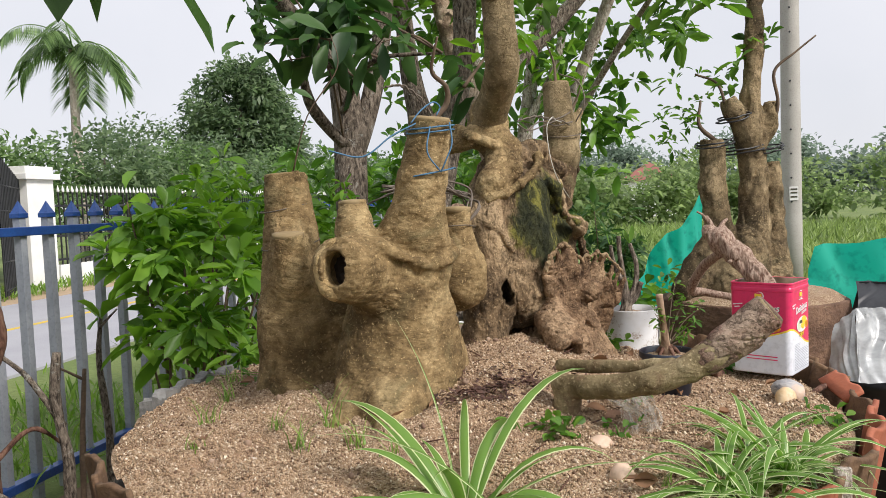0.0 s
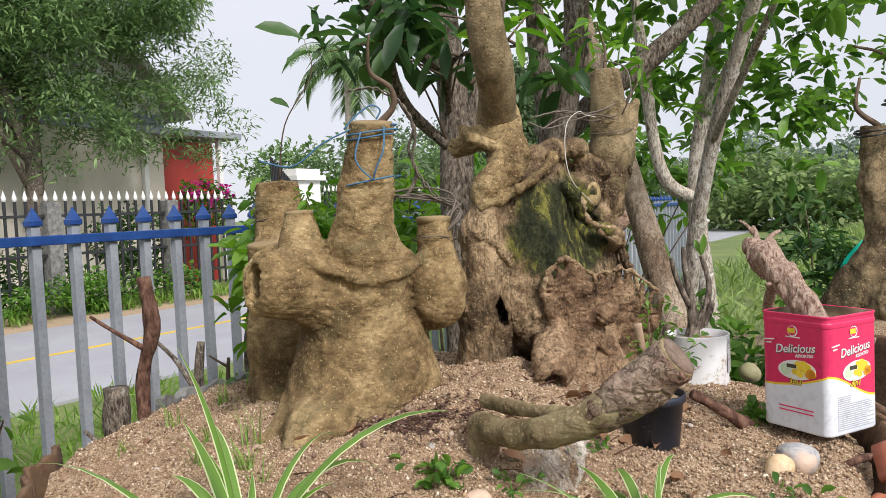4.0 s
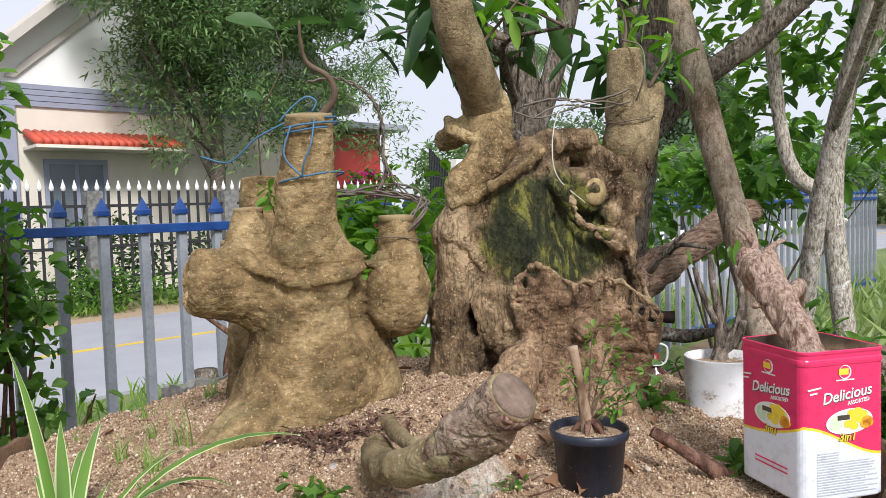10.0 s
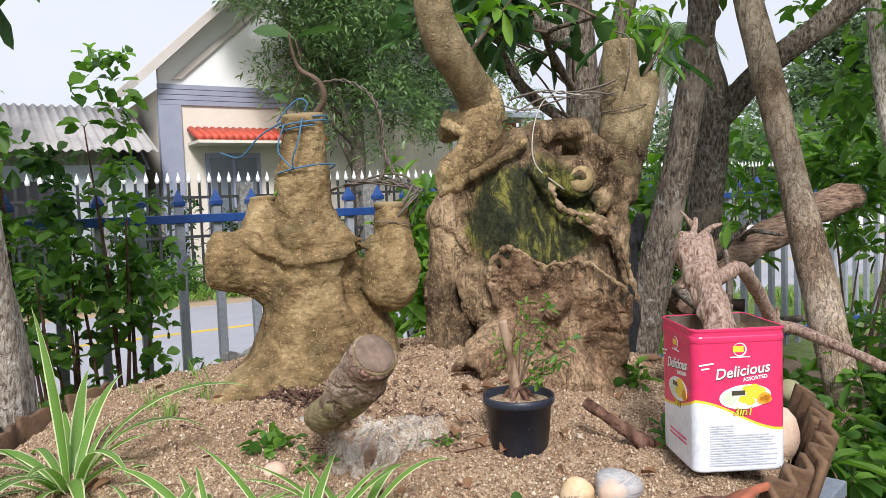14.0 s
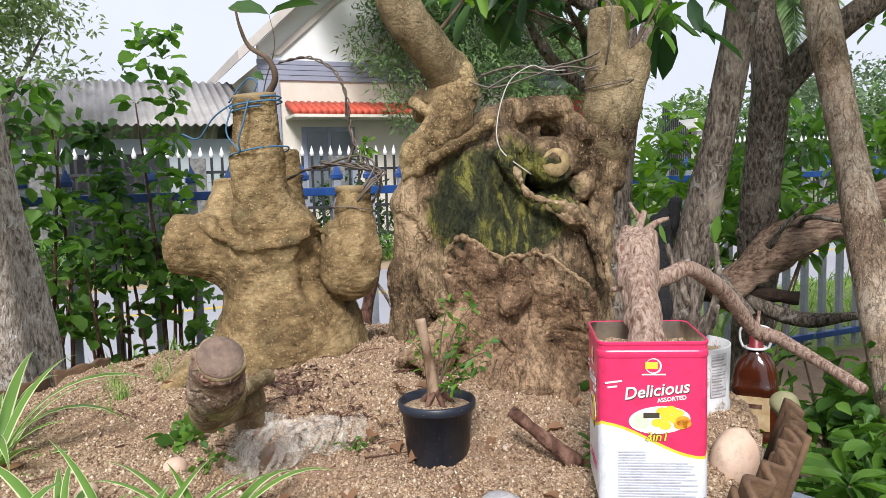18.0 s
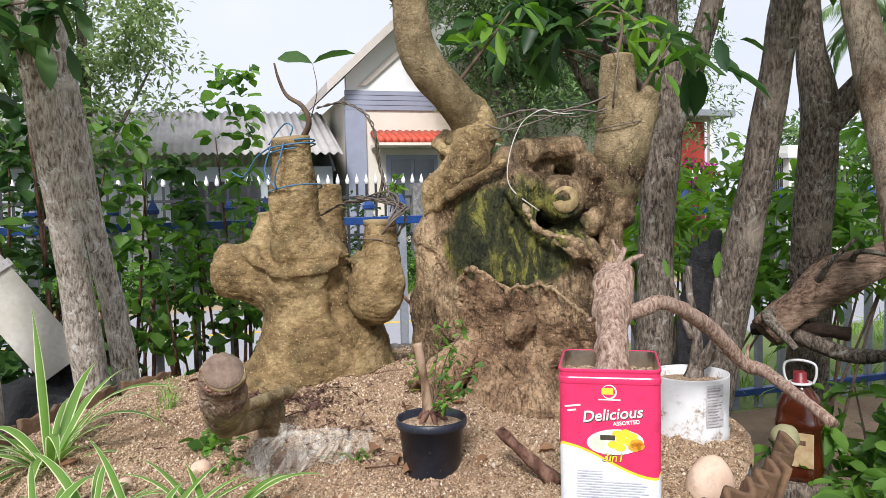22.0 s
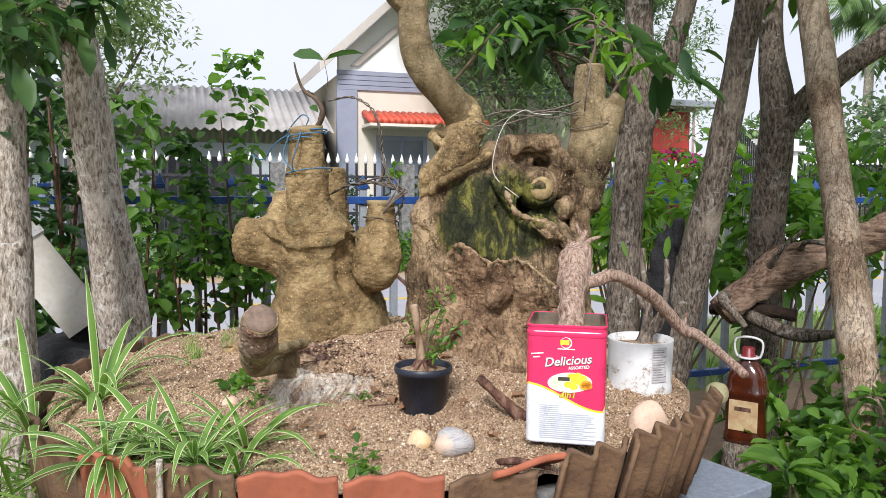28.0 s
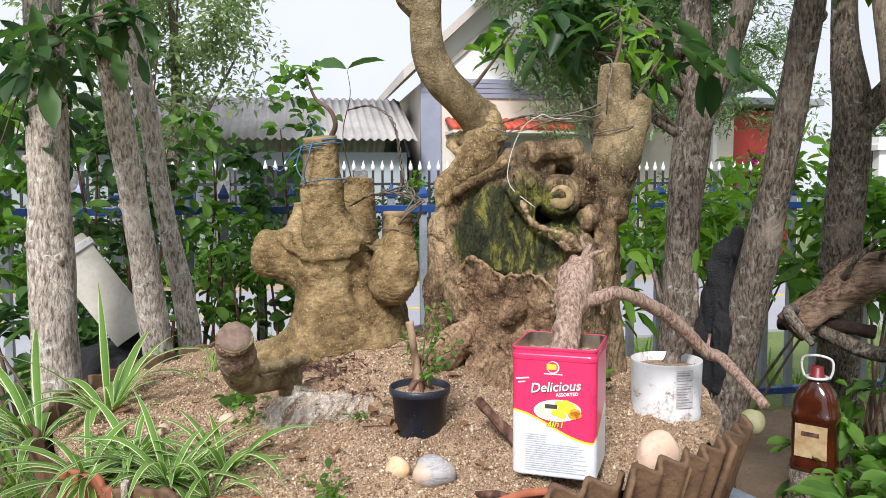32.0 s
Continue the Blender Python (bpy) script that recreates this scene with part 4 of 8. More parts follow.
cut_limb += rods([(-0.12, 2.55, 1.70, 0.044), (-0.105, 2.575, 1.80, 0.036), (-0.095, 2.578, 1.845, 0.031), "flat"], [(-0.088, 2.552, 1.83, 0.010), (-0.070, 2.572, 1.852, 0.009), (-0.085, 2.60, 1.845, 0.009)], [(-0.10, 2.50, 1.83, 0.010), (-0.098, 2.498, 1.85, 0.006)], melt=0.012)
cut_limb += rods([(-0.092, 2.58, 1.87, 0.02), (-0.10, 2.57, 1.81, 0.014)], sign=-1, melt=0.006)
part("cut_limb", carved(cut_limb, 0.004, [(0.002, (40, 40, 25), 41), (0.001, (120, 120, 80), 42), (0.002, (60, 60, 25), 43, 0.08)]), M_LIMB, stump2, "upright sawn limb with a torn side stub")
part("knob", carved(rods([(-0.25, 2.40, 1.595, 0.060), (-0.185, 2.386, 1.593, 0.060), (-0.140, 2.377, 1.592, 0.044), "flat"], melt=0.02), 0.004, [(0.003, (50, 50, 50), 44), (0.0015, (120, 120, 120), 45), (0.003, (60, 60, 60), 46, 0.1)]), M_STUMP2, stump2, "knob with a pale sawn face")
sawn((-0.131, 2.3752, 1.592), 0.034, (0.97, -0.22, 0.0), stump2, M_KNOT)
limb = [(-0.335, 2.22, 1.75, 0.066), (-0.328, 2.205, 1.80, 0.056), (-0.292, 2.142, 1.86, 0.050), (-0.264, 2.075, 1.92, 0.048), (-0.259, 2.040, 1.98, 0.0465), (-0.262, 2.030, 2.04, 0.045), (-0.266, 2.028, 2.13, 0.044), (-0.27, 2.03, 2.24, 0.042), (-0.26, 2.04, 2.45, 0.038), (-0.27, 2.05, 2.7, 0.034)]
part("living_limb", tube(limb, 24, 12, 0.05, 31, (22, 22, 16)), M_LIMB, stump2)
part("cut_fork", carved(rods([(-0.266, 2.030, 2.10, 0.040), (-0.275, 1.985, 2.14, 0.032), (-0.282, 1.962, 2.18, 0.026), "flat"]), 0.005, [(0.002, (60, 60, 60), 37), (0.0015, (130, 130, 130), 38)]), M_LIMB, stump2, "short sawn fork of the living limb")


# ---- trees round the planter ----
def tree(name, label, limbs, leaf_tips, bark_mat, leaf_mat, seed, per=9, length=0.1, width=0.042, base=None, seg=16, rough=0.07, spread=0.1, group=""):
    b = base or limbs[0][0][:3]
    t = thing(name, (b[0], b[1], 0.0), label, "tree", group=group)
    for i, l in enumerate(limbs):
        part("trunk" if i == 0 else "limb", tube(l, seg if i == 0 else max(8, seg - 4), 10, rough, seed + i, (11, 11, 5)), bark_mat, t)
    g = random.Random(seed)
    for k in range(6):
        row = limbs[0]
        i = min(len(row) - 2, 1 + k % max(1, len(row) - 2))
        u = g.uniform(0, 1)
        c = np.array(row[i]) * (1 - u) + np.array(row[i + 1]) * u
        a = g.uniform(0, 6.28)
        d = np.array((math.cos(a), math.sin(a), 0.35)) * c[3]
        part("branch_stub", tube([(*(c[:3] + d * 0.6), c[3] * 0.42), (*(c[:3] + d * 0.95), c[3] * 0.3), (*(c[:3] + d * 1.18), c[3] * 0.13)], 9, 3, 0.2, seed + k, (40, 40, 40)), bark_mat, t)
    if leaf_tips is not None and len(leaf_tips):
        part("crown", sprays(leaf_tips, seed, per, length, width, spread), leaf_mat, t, kind="stuff")
    return t


# behind the gnarled stump, dark, forked
tipsC = cloud_of([(-1.25, 3.2, 2.75, 0.55, 0.5, 0.45), (-1.5, 3.5, 3.2, 0.8, 0.8, 0.5)], 55, 41, 0.2)
tree("garden_tree", "dark-barked forked garden tree with glossy broad leaves", [
    [(-1.05, 3.17, 0.0, 0.11), (-1.08, 3.21, 0.5, 0.090), (-1.11, 3.26, 1.05, 0.078), (-1.13, 3.29, 1.5, 0.073), (-1.155, 3.345, 2.0, 0.066), (-1.22, 3.37, 2.6, 0.058), (-1.3, 3.4, 3.6, 0.045)],
    [(-1.135, 3.31, 1.78, 0.055), (-1.055, 3.39, 2.05, 0.046), (-1.00, 3.50, 2.5, 0.042), (-0.95, 3.65, 3.4, 0.034)],
    [(-1.16, 3.3, 2.2, 0.05), (-1.25, 3.05, 2.35, 0.04), (-1.33, 2.85, 2.55, 0.03), (-1.38, 2.75, 2.9, 0.015)],
], tipsC, M_BARK_DARK, M_LEAF, 43, per=9, length=0.12, width=0.062, spread=0.05)
tree("garden_tree", "grey-barked leaning garden tree beside the planter", [
    [(-1.13, 3.38, 0.0, 0.13), (-1.02, 3.40, 0.45, 0.090), (-0.90, 3.43, 1.05, 0.078), (-0.78, 3.45, 1.5, 0.066), (-0.665, 3.468, 2.0, 0.052), (-0.63, 3.475, 2.2, 0.058), (-0.61, 3.48, 2.4, 0.056), (-0.58, 3.5, 3.4, 0.045)],
], None, M_BARK_DARK, M_LEAF, 47)
tipsE = cloud_of([(-0.6, 4.6, 3.0, 0.9, 0.9, 0.5), (0.2, 4.6, 3.2, 0.7, 0.7, 0.5), (-1.2, 4.5, 3.0, 0.6, 0.6, 0.5)], 95, 51, 0.2)
tree("garden_tree", "dark-barked garden tree forking low with broad leaves", [
    [(-1.36, 4.27, 0.0, 0.16), (-1.26, 4.175, 0.5, 0.105), (-1.14, 4.075, 1.05, 0.090), (-1.03, 3.99, 1.5, 0.080), (-0.94, 3.93, 1.95, 0.075), (-0.995, 3.93, 2.3, 0.052), (-1.07, 3.98, 3.2, 0.042)],
    [(-0.95, 3.94, 1.85, 0.066), (-0.75, 4.07, 2.09, 0.056), (-0.48, 4.24, 2.32, 0.052), (-0.13, 4.4, 2.68, 0.048), (0.3, 4.5, 3.2, 0.04)],
], tipsE, M_BARK_DARK, M_LEAF, 53, per=9, length=0.11, width=0.058, spread=0.05)
tree("bare_pole_tree", "smooth pale brown trunk leaning over the path", [
    [(0.03, 3.66, 0.0, 0.085), (-0.08, 3.70, 0.3, 0.075), (-0.32, 3.78, 1.05, 0.068), (-0.46, 3.82, 1.5, 0.062), (-0.62, 3.87, 2.0, 0.06), (-0.78, 3.92, 2.5, 0.055), (-1.0, 4.0, 3.3, 0.045)],
], None, M_BARK_FLECK, M_LEAF, 57)
tipsA = cloud_of([(-1.0, 0.8, 2.6, 0.35, 0.35, 0.3), (-1.5, 1.0, 2.9, 0.5, 0.5, 0.4)], 100, 61, 0.2)
tree("garden_tree", "slim grey trunk blotched with lichen beside the planter", [
    [(-1.50, 1.19, 0.0, 0.080), (-1.44, 1.17, 0.3, 0.070), (-1.28, 1.12, 1.05, 0.057), (-1.165, 1.095, 1.5, 0.053), (-1.06, 1.05, 2.0, 0.049), (-0.96, 1.02, 2.6, 0.046), (-0.92, 1.0, 3.4, 0.035)],
], tipsA, M_BARK_GREY, M_LEAF_DARK, 63, per=8, length=0.12, width=0.06, spread=0.05, group="slim grey trunks")
tree("garden_tree", "slim grey trunk close beside its neighbour", [
    [(-1.94, 1.24, 0.0, 0.080), (-1.90, 1.21, 0.3, 0.066), (-1.815, 1.165, 1.05, 0.051), (-1.765, 1.095, 1.5, 0.047), (-1.715, 1.04, 2.0, 0.045), (-1.69, 0.96, 2.6, 0.045), (-1.65, 0.95, 3.4, 0.035)],
], None, M_BARK_GREY, M_LEAF_DARK, 67, group="slim grey trunks")
tree("garden_tree", "rough brown trunk with hanging dark leaves", [
    [(-1.1, 0.83, 0.0, 0.10), (-1.08, 0.82, 1.05, 0.08), (-1.10, 0.81, 1.5, 0.075), (-1.12, 0.81, 2.0, 0.065), (-1.15, 0.8, 3.0, 0.045)],
], None, M_BARK_GREY, M_LEAF_DARK, 69)


# ---- iron fence along the road ----
fence = thing("iron_fence", (-3.2, 6.0, 0.0), "grey steel garden fence with blue rails and blue spear caps", "fence")
FX, P0, STEP = -3.2, 2.304, 0.216
post_me = None
cap_me = None
for k in range(-38, 60):
    y = P0 + STEP * k
    if post_me is None:
        post_me = mesh_of("post", *box(-0.024, 0.024, -0.024, 0.024, -0.1, 1.585, 0.003), smooth=False)
        post_me.materials.append(M_STEEL)
        V, F = box(-0.034, 0.034, -0.034, 0.034, 1.575, 1.605, 0.004)
        P4 = np.array([(-0.031, -0.031, 1.60), (0.031, -0.031, 1.60), (0.031, 0.031, 1.60), (-0.031, 0.031, 1.60), (-0.012, -0.012, 1.645), (0.012, -0.012, 1.645), (0.012, 0.012, 1.645), (-0.012, 0.012, 1.645), (0, 0, 1.675)])
        F4 = [(0, 1, 5, 4), (1, 2, 6, 5), (2, 3, 7, 6), (3, 0, 4, 7), (4, 5, 8), (5, 6, 8), (6, 7, 8), (7, 4, 8)]
        cap_me = mesh_of("cap", *join((V, F), (P4, F4)), smooth=False)
        cap_me.materials.append(M_BLUE)
    p = part("post", post_me, None, fence)
    p.location = (0, y - 6.0, 0)
    part("cap", cap_me, None, p)
part("rail", box(FX - 0.02, FX + 0.045, P0 - 38 * STEP, P0 + 59 * STEP, 1.475, 1.525, 0.004), M_BLUE, fence, smooth=False)
part("rail", box(FX - 0.02, FX + 0.045, P0 - 38 * STEP, P0 + 59 * STEP, 0.075, 0.125, 0.004), M_BLUE, fence, smooth=False)

# ---- across the road ----
house = thing("house", (-15.0, 8.3, 0.0), "cream gabled house with blue-grey siding and a red tiled awning", "house")
M_CREAM = plain("cream_render", (0.66, 0.60, 0.50), (0.72, 0.67, 0.58), 1.5, 0.85)
M_SIDING = plain("blue_grey_siding", (0.26, 0.28, 0.36), (0.31, 0.33, 0.41), 2.0, 0.8)
M_WALLW = plain("pale_wall", (0.85, 0.85, 0.83), (0.80, 0.80, 0.78), 1.0, 0.85)
M_REDTILE = plain("red_roof_tile", (0.60, 0.09, 0.045), (0.45, 0.07, 0.04), 6, 0.6)
M_GLASS = plain("dark_glass", (0.10, 0.12, 0.14), (0.16, 0.18, 0.20), 1.0, 0.12, bump=0.0)
M_ROOFGREY = plain("weathered_roof_sheet", (0.30, 0.28, 0.27), (0.42, 0.40, 0.38), 1.4, 0.75)
M_ROOFEDGE = plain("roof_fascia", (0.50, 0.45, 0.40), (0.58, 0.53, 0.48), 2, 0.8)
part("wall", box(-23, -15, 4.55, 12.3, 0, 4.1), M_CREAM, house, smooth=False)
for z in np.arange(3.75, 4.08, 0.11):
    part("siding_board", box(-15.0, -14.95, 4.5, 12.35, z, z + 0.10, 0.006), M_SIDING, house, smooth=False)
part("corner_pier", box(-15.1, -14.93, 4.5, 4.95, 0, 3.745), M_SIDING, house, smooth=False)
gp = [(4.55, 4.1), (12.3, 4.1), (12.3, 4.5), (8.42, 8.15), (4.55, 4.5)]
gable = np.array([(x, y, z) for x in (-15, -15.2) for y, z in gp])
part("gable", (gable, [(0, 1, 2, 3, 4), (9, 8, 7, 6, 5)] + [(i, i + 5, (i + 1) % 5 + 5, (i + 1) % 5) for i in range(5)]), M_WALLW, house, smooth=False)
for s in (-1, 1):
    y0, y1 = (4.05, 8.42) if s < 0 else (12.8, 8.42)
    rf = np.array([(-14.5, y0, 4.28), (-14.5, y1, 8.35), (-23.2, y1, 8.35), (-23.2, y0, 4.28)])
    rf = np.vstack([rf, rf - (0, 0, 0.22)])
    part("roof_slope", (rf, [(0, 1, 2, 3), (7, 6, 5, 4), (0, 4, 5, 1), (1, 5, 6, 2), (2, 6, 7, 3), (3, 7, 4, 0)]), M_ROOFEDGE, house, smooth=False)
    tr = np.array([(-14.98, y0 + s * -0.75, 4.28), (-14.98, y1, 7.5), (-14.98, y1, 7.35), (-14.98, y0 + s * -0.93, 4.28)])
    tr = np.vstack([tr, tr + (0.05, 0, 0)])
    part("gable_trim", (tr, [(0, 1, 2, 3), (7, 6, 5, 4), (0, 4, 5, 1), (1, 5, 6, 2), (2, 6, 7, 3), (3, 7, 4, 0)]), M_ROOFEDGE, house, smooth=False)
awn = part("awning", box(-14.96, -14.1, 5.05, 7.9, 2.90, 2.96), M_CREAM, house, smooth=False)
for i in range(19):
    y = 5.05 + i * 0.15
    V, F = tube([(-14.95, y + 0.075, 3.24, 0.08), (-14.1, y + 0.075, 2.99, 0.08)], 8, 1)
    part("awning_tile", (V, F), M_REDTILE, awn)
wn1 = part("window", box(-14.99, -14.94, 5.4, 6.6, 1.0, 2.75), M_SIDING, house, "grey window frame", smooth=False)
for y in (5.5, 6.04):
    part("pane", box(-14.965, -14.925, y, y + 0.46, 1.1, 2.65), M_GLASS, wn1, smooth=False)

shed = thing("shed", (-16.0, 2.0, 0.0), "low shed with a weathered grey corrugated roof", "shed")
part("wall", box(-19, -14.8, -9.5, 4.15, 0, 2.5), plain("shed_wall", (0.42, 0.47, 0.48), (0.33, 0.36, 0.37), 1.0, 0.85), shed, smooth=False)
part("doorway", box(-14.82, -14.76, 0.8, 2.6, 0, 2.2), M_BLACK_STEEL, shed, smooth=False)


def corrugated(x0, z0, x1, z1, y0, y1, pitch=0.18, amp=0.03):
    n = int((y1 - y0) / pitch * 6)
    Y = np.linspace(y0, y1, n)
    w = amp * np.sin(Y / pitch * 2 * math.pi)
    top = [(x0, y, z0 + q) for y, q in zip(Y, w)] + [(x1, y, z1 + q) for y, q in zip(Y, w)]
    low = [(x, y, z - 0.02) for x, y, z in top]
    V = np.array(top + low)
    F = []
    for i in range(n - 1):
        F += [(i, i + 1, n + i + 1, n + i), (2 * n + i, 3 * n + i, 3 * n + i + 1, 2 * n + i + 1), (i, 2 * n + i, 2 * n + i + 1, i + 1), (n + i, n + i + 1, 3 * n + i + 1, 3 * n + i)]
    return V, F


part("roof_sheet", corrugated(-17.2, 3.95, -14.2, 2.75, -9.8, 4.3), M_ROOFGREY, shed)
part("roof_sheet", corrugated(-17.2, 3.95, -20.2, 2.75, -9.8, 4.3), M_ROOFGREY, shed)
ge = np.array([(-14.6, 4.2, 2.4), (-19.8, 4.2, 2.4), (-17.2, 4.2, 3.9), (-14.6, 4.15, 2.4), (-19.8, 4.15, 2.4), (-17.2, 4.15, 3.9)])
# gable end in a darker, patchy grey than the long wall
part("gable", (ge, [(0, 1, 2), (5, 4, 3), (0, 3, 4, 1), (1, 4, 5, 2), (2, 5, 3, 0)]), plain("dark_gable_wall", (0.10, 0.11, 0.12), (0.25, 0.26, 0.27), 0.8, 0.9), shed, smooth=False)

kiosk = thing("kiosk", (-15.0, 13.5, 0.0), "red-walled roadside kiosk with white posts and a flat roof", "kiosk")
part("wall", box(-17, -15.2, 11.6, 14.0, 0, 3.6), plain("red_wall", (0.45, 0.05, 0.035), (0.38, 0.045, 0.035), 1.0, 0.6), kiosk, smooth=False)
part("roof", box(-17.3, -14.6, 11.2, 14.5, 3.68, 3.85, 0.02), M_STEEL, kiosk, smooth=False)
for y in (11.7, 13.95):
    part("post", box(-14.95, -14.83, y - 0.06, y + 0.06, 0, 3.68), M_WHITE, kiosk, smooth=False)

POST0 = -9.6
picket = thing("picket_fence", (-12.4, 10.0, 0.0), "black iron fence with white pointed tips across the road", "fence")
bar = mesh_of("picket", *box(-0.014, 0.014, -0.022, 0.022, 0.2, 2.04), smooth=False)
bar.materials.append(M_BLACK_STEEL)
point = mesh_of("tip", *lathe([(0.0, 2.02), (0.034, 2.04), (0.042, 2.09), (0.030, 2.13), (0.0, 2.23)], 8))
point.materials.append(M_WHITE)
bar2 = mesh_of("picket", *box(-0.014, 0.014, -0.014, 0.014, 0.4, 2.1), smooth=False)
bar2.materials.append(M_BLACK_STEEL)
tip2 = mesh_of("tip", *lathe([(0.0, 2.08), (0.03, 2.1), (0.035, 2.14), (0.0, 2.26)], 8))
tip2.materials.append(M_WHITE)
for k in range(122):
    p = part("picket", bar, None, picket)
    p.location = (0, -10.0 + 0.18 * k - 10, 0)
    part("tip", point, None, p)
for k in range(9):
    part("fence_post", box(-12.52, -12.28, POST0 + 2.5 * k - 0.13, POST0 + 2.5 * k + 0.13, -0.1, 2.02, 0.01), M_CONCRETE, picket, "grey concrete post", smooth=False)
for k in range(130):
    p = part("bar", bar2, None, picket)
    p.location = (0, 15.2 + 0.16 * k - 10, 0.1)
    part("tip", tip2, None, p)
for z in (0.5, 1.05, 1.75):
    part("rail", box(-12.44, -12.36, -10, 12.1, z, z + 0.05), M_BLACK_STEEL, picket, smooth=False)
    part("rail", box(-12.44, -12.36, 15, 36, z + 0.1, z + 0.15), M_BLACK_STEEL, picket, smooth=False)
part("base_wall", box(-12.5, -12.3, 15, 60, -0.1, 0.5), M_WHITE, picket, smooth=False)
for y in (14.3,):
    g = thing("gate_pillar", (-12.4, y, 0.0), "white rendered gate pillar with a stepped cap", "gate pillar")
    part("shaft", box(-12.75, -12.1, y - 0.4, y + 0.4, -0.1, 2.45, 0.01), M_WHITE, g, smooth=False)
    part("cap", join(box(-12.85, -12.0, y - 0.52, y + 0.52, 2.45, 2.58, 0.01), box(-12.75, -12.1, y - 0.42, y + 0.42, 2.58, 2.74, 0.01)), M_WHITE, g, smooth=False)
gate = thing("iron_gate", (-12.4, 13.0, 0.0), "tall open black wrought-iron gate leaf", "gate")
for k in range(15):
    a = k / 14
    x, y = -12.3 + 1.9 * a * 0.55, 13.9 - 1.7 * a
    h = 2.45 + 0.45 * a
    part("bar", box(x - 0.013, x + 0.013, y - 0.013, y + 0.013, 0.1, h), M_BLACK_STEEL, gate, smooth=False)
for z in (0.2, 0.75, 1.75, 2.25):
    part("rail", tube([(-12.3, 13.9, z, 0.02), (-11.26, 12.2, z + 0.02, 0.02)], 6, 2), M_BLACK_STEEL, gate)


def big_tree(name, label, base, height, balls, n, leaf_mat, bark_mat, seed, leaf=0.28, per=7, r=0.18, limbs=4, fine=False, w=0.45, spread=0.5):
    t = thing(name, base, label, "tree")
    g = np.random.default_rng(seed)
    x, y, z = base
    part("trunk", tube([(x, y, z - 0.1, r * 1.3), (x + 0.05, y, z + height * 0.3, r), (x - 0.1, y + 0.1, z + height * 0.6, r * 0.7), (x, y, z + height * 0.9, r * 0.25)], 10, 5, 0.08, seed), bark_mat, t)
    for i in range(limbs):
        b = balls[i % len(balls)]
        a = z + height * g.uniform(0.25, 0.5)
        part("limb", tube([(x, y, a, r * 0.5), (x * 0.5 + b[0] * 0.5, y * 0.5 + b[1] * 0.5, (a + b[2]) / 2 + 0.1, r * 0.35), (b[0], b[1], b[2] + b[5] * 0.4, r * 0.12)], 7, 5, 0.08, seed + i), bark_mat, t)
    part("crown", sprays(cloud_of(balls, n, seed), seed, per, leaf, leaf * w, spread, fine=fine), leaf_mat, t, kind="stuff")
    return t



# ---- things in the planter ----
def lettering(text, size, shear=0.0, bold=0.0):
    """Flat letters as a mesh, upright in the xz plane and centred."""
    cu = bpy.data.curves.new("letters", "FONT")
    cu.body, cu.size, cu.shear, cu.align_x, cu.extrude, cu.offset = text, size, shear, "CENTER", 0.0004, bold
    cu.resolution_u = 3
    ob = new("letters", cu)
    bpy.context.view_layer.update()
    me = bpy.data.meshes.new_from_object(ob.evaluated_get(bpy.context.evaluated_depsgraph_get()))
    bpy.data.objects.remove(ob)
    V = np.array([v.co[:] for v in me.vertices])
    F = [tuple(p.vertices) for p in me.polygons]
    return np.stack([V[:, 0], -V[:, 2], V[:, 1]], 1), F


def oval(cx, cz, rx, rz, t=0.0006, n=28, tilt=0.0):
    w = np.arange(n) / n * 2 * math.pi
    x, z = rx * np.cos(w), rz * np.sin(w)
    c, s = math.cos(tilt), math.sin(tilt)
    ring = np.stack([cx + c * x - s * z, np.zeros(n), cz + s * x + c * z], 1)
    V = np.vstack([ring, ring - (0, t, 0)])
    return V, [tuple(range(n, 2 * n))] + [(i, (i + 1) % n, n + (i + 1) % n, n + i) for i in range(n)]


M_PINK = plain("pink_printed_tin", (0.70, 0.035, 0.13), (0.64, 0.03, 0.115), 5, 0.28, bump=0.03)
M_TINWHITE = plain("white_printed_tin", (0.74, 0.77, 0.82), (0.69, 0.72, 0.78), 5, 0.28, bump=0.03)
M_TINYEL = plain("yellow_print", (0.80, 0.56, 0.03), (0.85, 0.64, 0.06), 20, 0.3, bump=0.0)
M_ORANGE = plain("orange_print", (0.78, 0.30, 0.02), (0.85, 0.42, 0.05), 40, 0.3, bump=0.0)
M_INK = plain("grey_print", (0.45, 0.47, 0.52), (0.50, 0.52, 0.56), 20, 0.4, bump=0.0)
M_DARKINK = plain("dark_print", (0.05, 0.045, 0.03), (0.09, 0.08, 0.05), 20, 0.4, bump=0.0)
M_GREENINK = plain("pale_green_print", (0.52, 0.66, 0.42), (0.68, 0.78, 0.60), 60, 0.3, bump=0.0)
M_TINMETAL = plain("bare_tin", (0.62, 0.60, 0.55), (0.45, 0.42, 0.37), 30, 0.3, metal=1.0, bump=0.05)
TW, TH, TR = 0.158, 0.240, 0.016
tin = thing("biscuit_tin", (0.437, 2.166, 1.078), "pink and white printed square biscuit tin used as a planter", "tin", rz=60)


